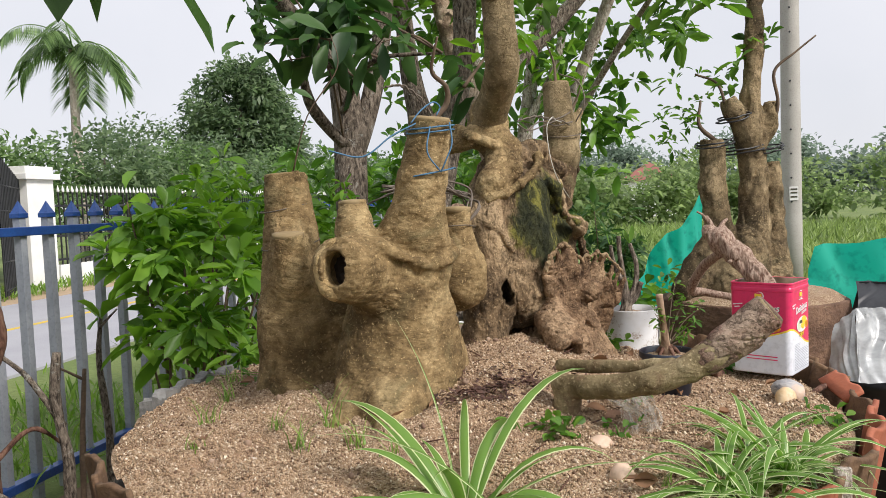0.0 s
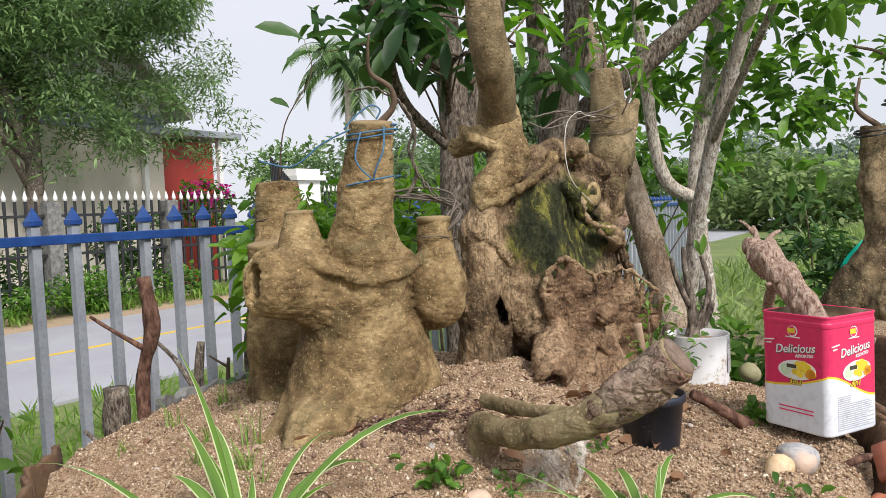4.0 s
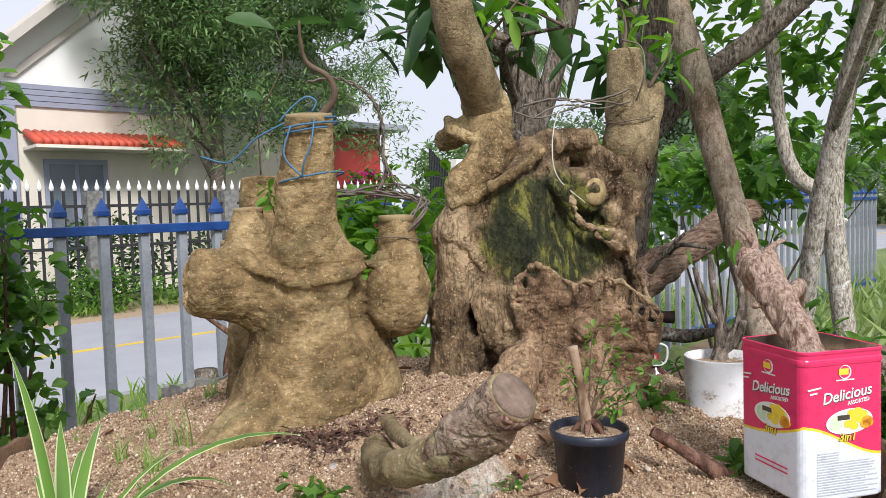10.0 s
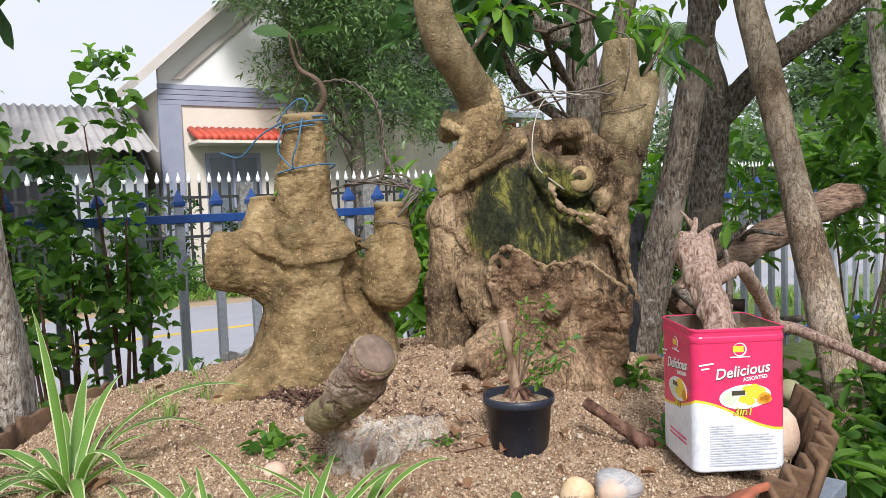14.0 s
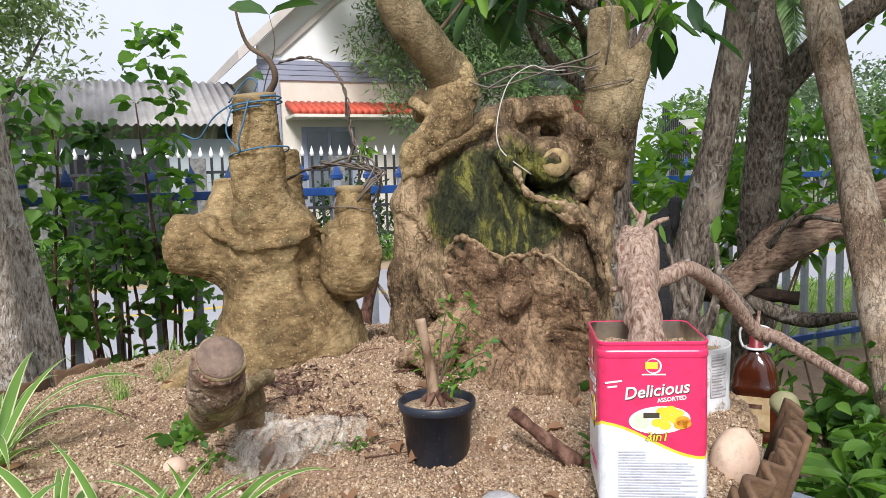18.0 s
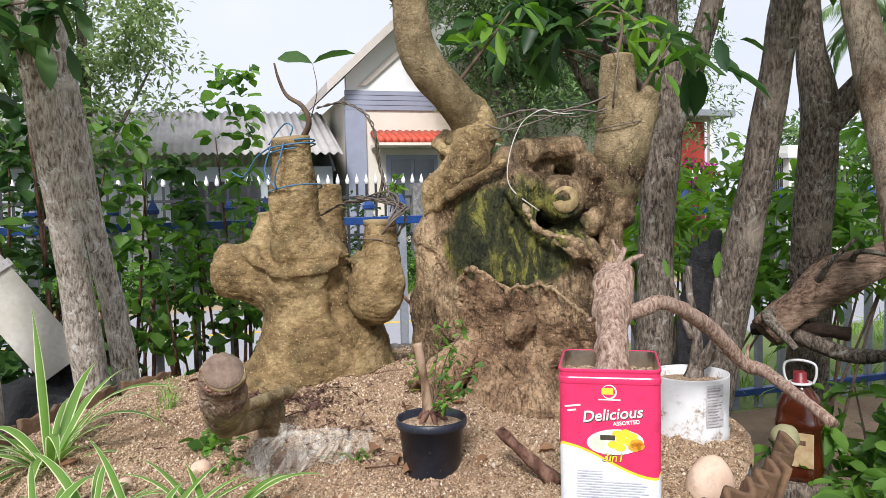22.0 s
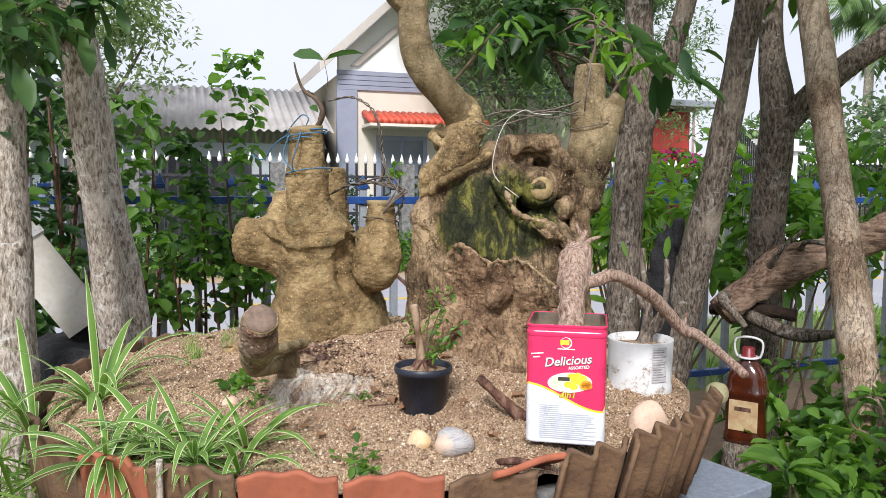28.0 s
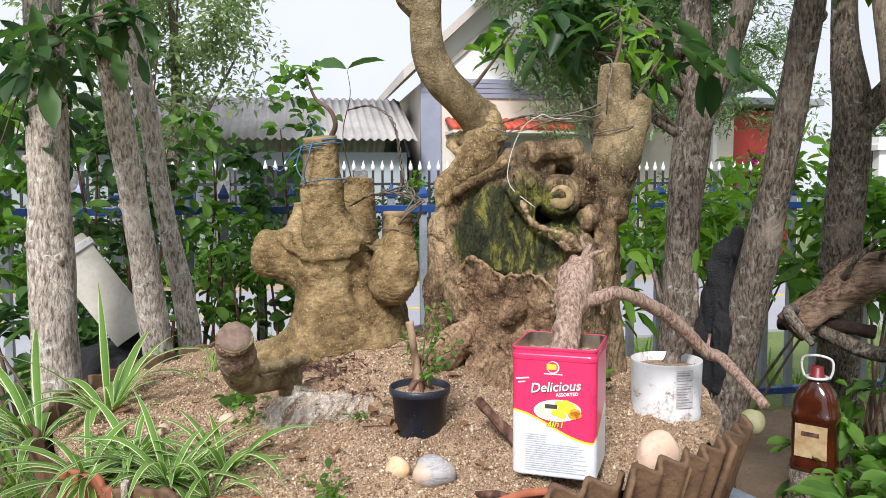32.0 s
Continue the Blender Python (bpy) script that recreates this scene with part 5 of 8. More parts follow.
def squared(w, r, n=7):
    """The outline of a square with rounded corners, counter-clockwise from the front's left end."""
    P, h = [], w / 2 - r
    for cx, cy, a0 in ((h, -h, -90), (h, h, 0), (-h, h, 90), (-h, -h, 180)):
        for k in range(n):
            a = radians(a0 + 90 * k / (n - 1))
            P.append((cx + r * math.cos(a), cy + r * math.sin(a)))
    out = []
    for i in range(len(P)):
        a, b = np.array(P[i]), np.array(P[(i + 1) % len(P)])
        m = max(1, int(np.linalg.norm(b - a) / 0.006))
        out += [a + (b - a) * k / m for k in range(m)]
    return np.array(out)


def wave_at(x, y):
    h = TW / 2
    if -y >= abs(x) - 1e-6:
        u = (x + h) / TW
    elif -x >= abs(y):
        v = (h - y) / TW
        return TH * (0.36 + 0.14 * v ** 2)
    elif x >= abs(y):
        v = (y + h) / TW
        return TH * (0.30 + 0.2 * v)
    else:
        return TH * 0.40
    return TH * (0.50 - 0.19 * (1 - math.cos(min(1, u * 1.05) * math.pi)) / 2 - 0.03 * u)


Q = squared(TW, TR)
nq = len(Q)
wv = np.array([wave_at(x, y) for x, y in Q])
ring = lambda z, k=1.0: np.column_stack([Q * k, z * np.ones(nq) if np.isscalar(z) else z])


def strip(*levels):
    V = np.vstack(levels)
    return V, [(i * nq + j, i * nq + (j + 1) % nq, (i + 1) * nq + (j + 1) % nq, (i + 1) * nq + j) for i in range(len(levels) - 1) for j in range(nq)]


body = part("body", strip(ring(0.0, 0.975), ring(0.002, 0.995), ring(0.004), ring(wv)), M_TINWHITE, tin, "white lower half", local=True, smooth=False)
part("stripe", strip(ring(wv), ring(wv + 0.0045)), M_TINYEL, tin, local=True, smooth=False)
part("upper_band", strip(ring(wv + 0.0045), ring(TH - 0.022), ring(TH - 0.020, 1.012), ring(TH - 0.016, 1.016), ring(TH - 0.012, 1.012), ring(TH - 0.010, 1.0), ring(TH - 0.004, 1.0), ring(TH - 0.001, 1.015), ring(TH + 0.002, 1.015), ring(TH + 0.003, 1.0), ring(TH + 0.002, 0.975)), M_PINK, tin, "pink upper half with a rolled rim", local=True, smooth=False)
part("lining", strip(ring(TH + 0.002, 0.975), ring(TH - 0.03, 0.972), ring(TH - 0.06, 0.972)), M_TINMETAL, tin, local=True, smooth=False)
sv = np.vstack([ring(TH - 0.028 + 0.004 * np.sin(np.arange(nq) * 0.9), 0.972), [(0, 0, TH - 0.016)]])
part("soil", (sv, [(j, (j + 1) % nq, nq) for j in range(nq)]), M_SAND, tin, local=True)


def print_face(turn):
    """The printing of one side: letters, plate of biscuits, badge, small print as bars."""
    m = pose(0, 0, 0, 0, 0, turn) @ pose(0, -TW / 2 - 0.0007, 0)
    put = lambda nm, g, mt, lab="", dx=0, dz=0, dy=0: part(nm, turned(g, m @ pose(dx, dy, dz)), mt, tin, lab, smooth=False, local=True)
    big = lettering("Delicious", 0.0250, 0.25, 0.0003)
    for dx, dz, dy, mt in ((0.0012, -0.0014, 0.0004, M_DARKINK), (0, 0, -0.0002, M_WHITE)):
        g = turned(big, pose(0, 0, 0, 0, -7, 0))
        put("printed_word", g, mt, "white slanted word Delicious", 0.004 + dx, 0.163 + dz, dy)
    put("word", turned(lettering("ASSORTED", 0.0086, 0.0, 0.0002), pose(0, 0, 0, 0, -7, 0)), M_WHITE, "small word ASSORTED", 0.026, 0.1555)
    put("word", lettering("3in1", 0.0190, 0.2, 0.0010), M_DARKINK, "dark outline of 3in1", 0.004, 0.096, 0.0002)
    put("word", lettering("3in1", 0.0190, 0.2, 0.0003), M_TINYEL, "yellow word 3in1", 0.004, 0.096, -0.0002)
    put("plate", oval(0.008, 0.127, 0.044, 0.0205, tilt=0.06), M_WHITE)
    put("tea_glass", oval(-0.018, 0.125, 0.012, 0.012, 0.0008), M_GREENINK)
    put("chocolate_wafer", box(-0.015, 0.008, -0.001, 0, 0.130, 0.138), M_DARKINK)
    for k, (x, z) in enumerate(((0.012, 0.131), (0.024, 0.133), (0.018, 0.122), (0.005, 0.114), (0.034, 0.128), (0.030, 0.119), (0.016, 0.110))):
        put("biscuit", oval(x, z + 0.009, 0.0085, 0.0062, 0.0009 + 0.00004 * k), M_TINYEL)
    for x, z in ((0.041, 0.118), (0.043, 0.113), (0.038, 0.111)):
        put("orange_slice", oval(x, z + 0.009, 0.010, 0.0065, 0.0014), M_ORANGE)
    put("badge", box(-0.012, 0.006, -0.0008, 0, 0.203, 0.213), M_TINYEL, "yellow badge")
    V, F = oval(0, 0.207, 0.0115, 0.0115, 0.0005)
    V2, F2 = oval(-0.001, 0.2075, 0.0098, 0.0098, 0.0007)
    put("badge_ring", (V, F), M_WHITE)
    put("badge_disc", (V2, F2), M_PINK)
    put("small_print", box(-0.017, 0.017, -0.0006, 0, 0.1935, 0.1955), M_WHITE)
    for x0, x1, z in ((-0.047, -0.022, 0.188), (-0.044, -0.030, 0.181)):
        put("script_line", turned(box(x0, x1, -0.0006, 0, z, z + 0.0026), pose(0, 0, 0, 0, -7, 0)), M_WHITE)
    if turn == 0:
        for k in range(17):
            z = 0.078 - k * 0.0042
            w = 0.075 * (0.55 + 0.45 * abs(math.sin(k * 2.3))) if k % 5 else 0.03
            part("text_line", turned(box(-0.052, min(0.064, -0.052 + 0.115 * (0.35 if k < 4 else 0.75 + 0.25 * abs(math.sin(k * 1.7)))), -0.0006, 0, z, z + 0.0017), m), M_INK, tin, smooth=False, local=True)
    else:
        for z in (0.046, 0.038):
            put("text_line", box(-0.035, 0.045, -0.0006, 0, z, z + 0.0025), M_PINK)


print_face(0)
print_face(-90)

tin_bonsai = thing("bonsai_cutting", (0.42, 2.19, 1.29), "pale shaggy bonsai cutting with a long curved branch", "bonsai")
part("trunk", carved(rods([(0.445, 2.17, 1.275, 0.030), (0.41, 2.19, 1.335, 0.027), (0.365, 2.215, 1.385, 0.030), (0.325, 2.24, 1.428, 0.033), (0.30, 2.255, 1.45, 0.024)], [(0.33, 2.235, 1.43, 0.022), (0.335, 2.265, 1.455, 0.014)], [(0.315, 2.24, 1.40, 0.02), (0.295, 2.225, 1.42, 0.012)], melt=0.012), 0.0035, [(0.004, (60, 60, 30), 81), (0.003, (120, 120, 60), 82), (0.004, (70, 70, 30), 83, 0.12), (0.002, (190, 190, 80), 84, 0.2)]), M_BARK_PALE, tin_bonsai)
part("branch", tube([(0.37, 2.215, 1.375, 0.014), (0.37, 2.27, 1.39, 0.0145), (0.36, 2.335, 1.395, 0.0135), (0.305, 2.46, 1.335, 0.014), (0.277, 2.565, 1.25, 0.015), (0.31, 2.585, 1.238, 0.013), (0.40, 2.57, 1.222, 0.011), (0.524, 2.549, 1.193, 0.010)], 10, 8, 0.10, 82, (60, 60, 40)), M_BARK_PALE, tin_bonsai)
for k, row in enumerate(([(0.31, 2.245, 1.43, 0.011), (0.30, 2.27, 1.475, 0.008), (0.292, 2.285, 1.495, 0.005)], [(0.315, 2.24, 1.44, 0.010), (0.335, 2.27, 1.475, 0.006), (0.35, 2.29, 1.485, 0.003)],
                         [(0.295, 2.275, 1.48, 0.006), (0.28, 2.27, 1.50, 0.004), (0.265, 2.275, 1.51, 0.003)], [(0.36, 2.21, 1.38, 0.006), (0.335, 2.18, 1.37, 0.004)], [(0.28, 2.57, 1.25, 0.005), (0.275, 2.58, 1.285, 0.003)],
                         [(0.40, 2.2, 1.32, 0.003), (0.45, 2.165, 1.30, 0.002), (0.46, 2.15, 1.29, 0.0015)])):
    part("prong", tube(row, 7, 5, 0.12, 83 + k, (60, 60, 60)), M_BARK_PALE, tin_bonsai)

# black nursery pot with a seedling stump
M_BLACKPL = plain("black_plastic", (0.008, 0.009, 0.012), (0.015, 0.016, 0.02), 20, 0.42, bump=0.1)
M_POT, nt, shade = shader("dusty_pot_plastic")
col = mix_of(nt, (0.009, 0.012, 0.022), (0.024, 0.030, 0.045), grey(nt, noise_of(nt, 18, 5), 0.35, 0.65))
nt.links.new(mix_of(nt, col, (0.48, 0.38, 0.27), grey(nt, noise_of(nt, 260, 2, 0.5), 0.70, 0.76)), shade.inputs["Base Color"])
shade.inputs["Roughness"].default_value = 0.38
PX, PY, PZ = 0.148, 1.937, 1.050
pot = thing("nursery_pot", (PX, PY, PZ), "small black plastic nursery pot filled with sandy soil", "pot")
part("shell", lathe([(0.0, 0.0), (0.050, 0.0), (0.054, 0.004), (0.0635, 0.104), (0.068, 0.105), (0.0695, 0.109), (0.0695, 0.120), (0.067, 0.122), (0.065, 0.119), (0.062, 0.105), (0.058, 0.08)], 40, (PX, PY, PZ)), M_POT, pot)
part("soil", lathe([(0.0, 0.112), (0.03, 0.114), (0.05, 0.110), (0.064, 0.106)], 30, (PX, PY, PZ)), M_SAND, pot)
sap = thing("seedling_stump", (PX, PY, PZ + 0.11), "short pale cut stem with small green shoots in a black pot", "seedling")
part("stem", tube([(PX, PY, 1.155, 0.014), (PX - 0.005, PY - 0.005, 1.20, 0.010), (PX - 0.012, PY - 0.012, 1.26, 0.0085), (PX - 0.018, PY - 0.02, 1.315, 0.008)], 12, 8, 0.14, 91, (80, 80, 50)), M_BARK_TAN, sap)
for k in range(5):
    a = k * 1.3
    part("root", tube([(PX, PY, 1.185, 0.007), (PX + 0.018 * math.cos(a), PY + 0.018 * math.sin(a), 1.175, 0.006), (PX + 0.035 * math.cos(a), PY + 0.035 * math.sin(a), 1.155, 0.003)], 6, 4, 0.1, 95 + k), M_BARK_RED, sap)
tp = []
for k, (dx, dy, dz) in enumerate(((0.05, 0.04, 0.12), (0.07, 0.05, 0.06), (-0.03, -0.03, 0.10), (0.03, 0.06, 0.17), (0.09, 0.06, 0.10), (0.05, 0.02, 0.03), (-0.01, 0.03, 0.16))):
    e = (PX + dx, PY + dy, 1.17 + dz)
    part("shoot", tube([(PX, PY, 1.18, 0.002), (PX + dx * 0.5, PY + dy * 0.5, 1.17 + dz * 0.7, 0.0013), (*e, 0.0007)], 5, 5), M_TWIG, sap)
    for u in (0.45, 0.6, 0.75, 0.9, 1.0):
        tp.append((PX + dx * u, PY + dy * u, 1.18 + dz * u))
part("leaves", sprays(tp, 97, 4, 0.02, 0.009, 0.006, 0.2), M_LEAF, sap, kind="stuff")

# white cut bucket with a stump cutting
BX, BY, BZ = 0.085, 2.575, 1.035
M_WHITEPL, nt, shade = shader("grimy_white_plastic")
grime = add_of(nt, noise_of(nt, 22, 5), noise_of(nt, 140, 4), 0.6)
col = mix_of(nt, (0.66, 0.67, 0.68), (0.56, 0.55, 0.53), grey(nt, noise_of(nt, 12, 5), 0.35, 0.65))
nt.links.new(mix_of(nt, col, (0.26, 0.19, 0.13), grey(nt, grime, 0.86, 1.02)), shade.inputs["Base Color"])
shade.inputs["Roughness"].default_value = 0.45
bump_of(nt, shade, grime, 0.06, 0.003)
bucket = thing("cut_bucket", (BX, BY, BZ), "cut-down grimy white plastic bucket used as a plant pot", "bucket")
part("shell", lathe([(0, 0), (0.082, 0), (0.086, 0.004), (0.086, 0.028), (0.0835, 0.032), (0.087, 0.15), (0.087, 0.153), (0.084, 0.153), (0.081, 0.12)], 48, (BX, BY, BZ)), M_WHITEPL, bucket)
part("soil", lathe([(0, 0.137), (0.04, 0.139), (0.083, 0.130)], 30, (BX, BY, BZ)), M_SAND, bucket)
def bucket_strip(a0, a1, z0, z1, r):
    """A strip of print that follows the bucket's round side."""
    v = []
    for k in range(7):
        a = radians(a0 + (a1 - a0) * k / 6)
        v += [(BX + r * math.cos(a), BY + r * math.sin(a), BZ + z) for z in (z0, z1)]
    return np.array(v), [(2 * k, 2 * k + 2, 2 * k + 3, 2 * k + 1) for k in range(6)]


label_part = part("label", bucket_strip(-12, 18, 0.05, 0.142, 0.0876), plain("stained_label", (0.56, 0.55, 0.56), (0.40, 0.38, 0.37), 60, 0.6), bucket, "faded printed label with unreadable bars")
M_FADED = plain("faded_print", (0.20, 0.19, 0.20), (0.36, 0.34, 0.34), 90, 0.6, bump=0.0)
gb = random.Random(41)
for k in range(13):
    zb = 0.055 + k * 0.0066
    part("print_bar", bucket_strip(-10.5, gb.uniform(2, 16.5), zb, zb + gb.choice((0.0022, 0.003, 0.004)), 0.088), M_FADED, label_part)
cut = thing("stump_cutting", (0.065, 2.60, 1.165), "pale brown stump cutting with upright stems in a bucket", "bonsai")
part("trunk", tube([(0.065, 2.60, 1.16, 0.026), (0.068, 2.605, 1.20, 0.017), (0.062, 2.61, 1.28, 0.0105), (0.05, 2.60, 1.37, 0.008), (0.048, 2.60, 1.43, 0.0065)], 12, 8, 0.14, 101, (50, 50, 30)), M_BARK_DARK, cut)
part("stem", tube([(0.07, 2.605, 1.20, 0.013), (0.10, 2.63, 1.26, 0.011), (0.105, 2.64, 1.33, 0.009), (0.085, 2.65, 1.40, 0.007)], 9, 6, 0.12, 102), M_BARK_DARK, cut)
part("stem", tube([(0.07, 2.60, 1.19, 0.011), (0.10, 2.62, 1.22, 0.010), (0.12, 2.62, 1.27, 0.007)], 9, 6, 0.12, 103), M_BARK_DARK, cut)
part("stem", tube([(0.06, 2.60, 1.26, 0.009), (0.03, 2.585, 1.34, 0.008), (0.02, 2.57, 1.40, 0.006)], 9, 6, 0.12, 104), M_BARK_DARK, cut)
part("leaves", foliage(np.array([(0.085, 2.65, 1.40), (0.085, 2.65, 1.40), (0.02, 2.57, 1.40)]), np.array([(0.15, 0.0, 1), (-0.3, 0.2, 0.6), (-0.2, -0.2, 0.8)]), np.array([0.06, 0.05, 0.045]), np.array([0.022, 0.018, 0.016]), droop=-0.1), M_LEAF, cut)

# stones
def stone(c, r, mat, label, seed, name="stone", rz=0):
    u = bmesh.new()
    bmesh.ops.create_icosphere(u, subdivisions=3, radius=1)
    V = np.array([v.co[:] for v in u.verts])
    u.verts.index_update()
    F = [tuple(v.index for v in f.verts) for f in u.faces]
    u.free()
    V = V * (1 + 0.14 * waves(V, np.array((1.6, 1.6, 1.6)), seed)[:, None] + 0.04 * waves(V, np.array((5, 5, 5)), seed + 1)[:, None])
    V = V * np.array(r)
    ca, sa = math.cos(radians(rz)), math.sin(radians(rz))
    V = np.stack([V[:, 0] * ca - V[:, 1] * sa, V[:, 0] * sa + V[:, 1] * ca, V[:, 2]], 1) + np.array(c)
    return solo(name, (V, F), mat, label, "stone", at=c)


stone((0.406, 1.853, 1.075), (0.026, 0.019, 0.026), M_STONE_Y, "smooth yellow stone lying on the sand", 111, rz=40)
stone((0.430, 1.917, 1.075), (0.034, 0.04, 0.029), M_STONE_B, "rounded grey stone with a pink face on the sand", 113)
stone((0.396, 2.392, 1.062), (0.036, 0.042, 0.052), M_STONE_P, "large pinkish pointed stone on the sand", 115)
stone((-0.20, 1.63, 1.09), (0.016, 0.014, 0.016), M_STONE_G, "small grey pebble at the root of a stump", 117)
stone((0.19, 2.75, 1.045), (0.03, 0.03, 0.03), plain("mossy_stone", (0.20, 0.19, 0.09), (0.30, 0.28, 0.16), 30, 0.8), "round mossy stone at the edge of the sand", 119)
stone((-0.02, 1.50, 1.07), (0.028, 0.02, 0.016), M_STONE_P, "flat pinkish stone on the sand", 121)
stone((0.02, 1.36, 1.06), (0.024, 0.022, 0.02), M_STONE_P, "brownish stone on the sand", 123)
stone((0.02, 1.66, 1.075), (0.05, 0.035, 0.018), plain("brown_clod", (0.22, 0.12, 0.075), (0.30, 0.18, 0.11), 20, 0.9), "brown clod of earth beside a plastic bag", 125)

# the sawn branch that lies on the sand
logp = thing("sawn_branch", (0.05, 1.6, 1.08), "short sawn branch with flaking bark lying on the sand", "branch")
lsteps = rods(
    [(-0.10, 1.655, 1.150, 0.024), (-0.04, 1.612, 1.156, 0.025), (0.03, 1.572, 1.168, 0.026), (0.09, 1.552, 1.186, 0.027), (0.16, 1.543, 1.216, 0.029), (0.23, 1.543, 1.262, 0.031), (0.312, 1.548, 1.330, 0.034), "flat"],
    [(-0.10, 1.684, 1.188, 0.014), (-0.02, 1.637, 1.196, 0.0145), (0.06, 1.592, 1.206, 0.012), (0.13, 1.562, 1.226, 0.009)], melt=0.003)
lsteps += rods([(-0.085, 1.645, 1.14, 0.030), (-0.095, 1.655, 1.06, 0.032)], [(0.20, 1.545, 1.235, 0.028), (0.268, 1.552, 1.282, 0.033)], [(0.19, 1.56, 1.225, 0.022), (0.23, 1.572, 1.255, 0.020)], melt=0.012)
lsteps += rods([(-0.105, 1.662, 1.176, 0.004), (-0.03, 1.617, 1.182, 0.004), (0.04, 1.578, 1.194, 0.003)], sign=-1, melt=0.004)
part("wood", carved(lsteps, 0.003, [(0.0015, (40, 40, 40), 31), (0.0007, (100, 100, 100), 32), (0.0005, (220, 220, 220), 33), (0.0012, (18, 70, 70), 34, 0.06)]),
     stump_wood("smooth_branch_bark", [(0.125, 0.092, 0.046), (0.25, 0.195, 0.105), (0.40, 0.325, 0.19)], 45, stretch=(1, 1, 1), dark=0.5, patch=(0.20, 0.125, 0.075), patch_at=(0.50, 0.60), pits=0.5, cracked=0.10, relief=0.5), logp)
flakes = rods([(0.185, 1.544, 1.229, 0.0285), (0.23, 1.543, 1.262, 0.0335), (0.308, 1.5475, 1.3265, 0.0365), "flat"], [(0.20, 1.545, 1.235, 0.029), (0.268, 1.552, 1.282, 0.0350)], melt=0.010)
part("flaking_bark", carved(flakes, 0.003, [(0.0016, (50, 50, 50), 36), (0.0040, (30, 30, 55), 37, 0.09), (0.0026, (80, 80, 80), 38, 0.12), (0.0008, (220, 220, 220), 39)]),
     stump_wood("flaking_bark", [(0.095, 0.052, 0.036), (0.25, 0.160, 0.115), (0.42, 0.315, 0.235)], 70, stretch=(1, 1, 1), dark=0.45, patch=(0.26, 0.135, 0.105), patch_at=(0.48, 0.56), pits=0.9, crack=(1.2, 1.2, 1.2), cracked=0.5), logp, "reddish flaking bark at the sawn end")
sawn((0.3135, 1.5484, 1.3312), 0.032, (0.77, 0.05, 0.64), logp, plain("weathered_cut", (0.24, 0.17, 0.125), (0.12, 0.08, 0.06), 45, 0.9, fine=200, bump=0.8))

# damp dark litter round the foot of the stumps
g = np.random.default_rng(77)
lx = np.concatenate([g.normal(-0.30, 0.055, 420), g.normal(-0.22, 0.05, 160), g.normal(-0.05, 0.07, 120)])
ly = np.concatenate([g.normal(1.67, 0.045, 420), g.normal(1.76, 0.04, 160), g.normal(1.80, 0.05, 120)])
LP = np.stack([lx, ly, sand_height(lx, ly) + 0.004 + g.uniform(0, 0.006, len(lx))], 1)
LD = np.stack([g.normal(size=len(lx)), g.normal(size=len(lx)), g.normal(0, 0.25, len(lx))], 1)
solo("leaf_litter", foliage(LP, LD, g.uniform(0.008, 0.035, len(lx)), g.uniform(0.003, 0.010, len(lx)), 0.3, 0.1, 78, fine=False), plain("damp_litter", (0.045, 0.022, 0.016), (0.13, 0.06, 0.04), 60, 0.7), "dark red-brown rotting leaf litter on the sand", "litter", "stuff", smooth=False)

# crumpled clear plastic bag: folded film between its corners
def folded_film(a, b, c, d, folds, depth, seed, nu=70, nv=44, sag=0.0):
    """Film stretched between corners a-b (foot) and c-d (top), gathered in sharp folds that run from foot to top."""
    u, v = np.meshgrid(np.linspace(0, 1, nu), np.linspace(0, 1, nv), indexing="ij")
    a, b, c, d = (np.array(q, dtype=float) for q in (a, b, c, d))
    P = ((1 - u)[..., None] * a + u[..., None] * b) * (1 - v)[..., None] + ((1 - u)[..., None] * c + u[..., None] * d) * v[..., None]
    n = np.cross(b - a, c - a)
    n /= np.linalg.norm(n)
    if n[2] < 0:
        n = -n
    Q = np.stack([u * 6, v * 3, np.zeros_like(u)], -1)
    ph = folds * u + 0.5 * waves(Q, np.array((0.5, 0.9, 0)), seed)
    w = np.abs(((ph % 1.0) * 2) - 1) - 0.5
    w = w + 0.5 * (np.abs((((ph * 2.7 + v) % 1.0) * 2) - 1) - 0.5) + 0.35 * waves(Q, np.array((2.2, 1.6, 0)), seed + 1)
    bulge = np.sin(math.pi * np.clip(v, 0, 1)) * sag
    P = P + n * (depth * w + bulge)[..., None]
    P += 0.010 * np.stack([waves(Q, np.array((1.2, 1.2, 0)), seed + 2), waves(Q, np.array((1.2, 1.2, 0)), seed + 3), 0 * u], -1)
    if np.hypot(a[0] - CX, a[1] - CY) < RB:
        P[..., 2] = np.maximum(P[..., 2], sand_height(P[..., 0], P[..., 1]) + 0.003 + 0.004 * np.abs(w))
    i, j = np.meshgrid(np.arange(nu - 1), np.arange(nv - 1), indexing="ij")
    q = (i * nv + j).ravel()
    return P.reshape(-1, 3), np.stack([q, q + nv, q + nv + 1, q + 1], 1)


def clear_film(name):
    m, nt, b = shader(name)
    b.inputs["Base Color"].default_value = (0.80, 0.75, 0.65, 1)
    b.inputs["Roughness"].default_value = 0.16
    bump_of(nt, b, noise_of(nt, 55, 5, 0.7, warp=2.0, stretch=(1.6, 1.6, 0.7)), 0.7, 0.005)
    nt.links.new(grey(nt, noise_of(nt, 30, 6, 0.7, warp=1.5), 0.34, 1.0), b.inputs["Alpha"])
    return m


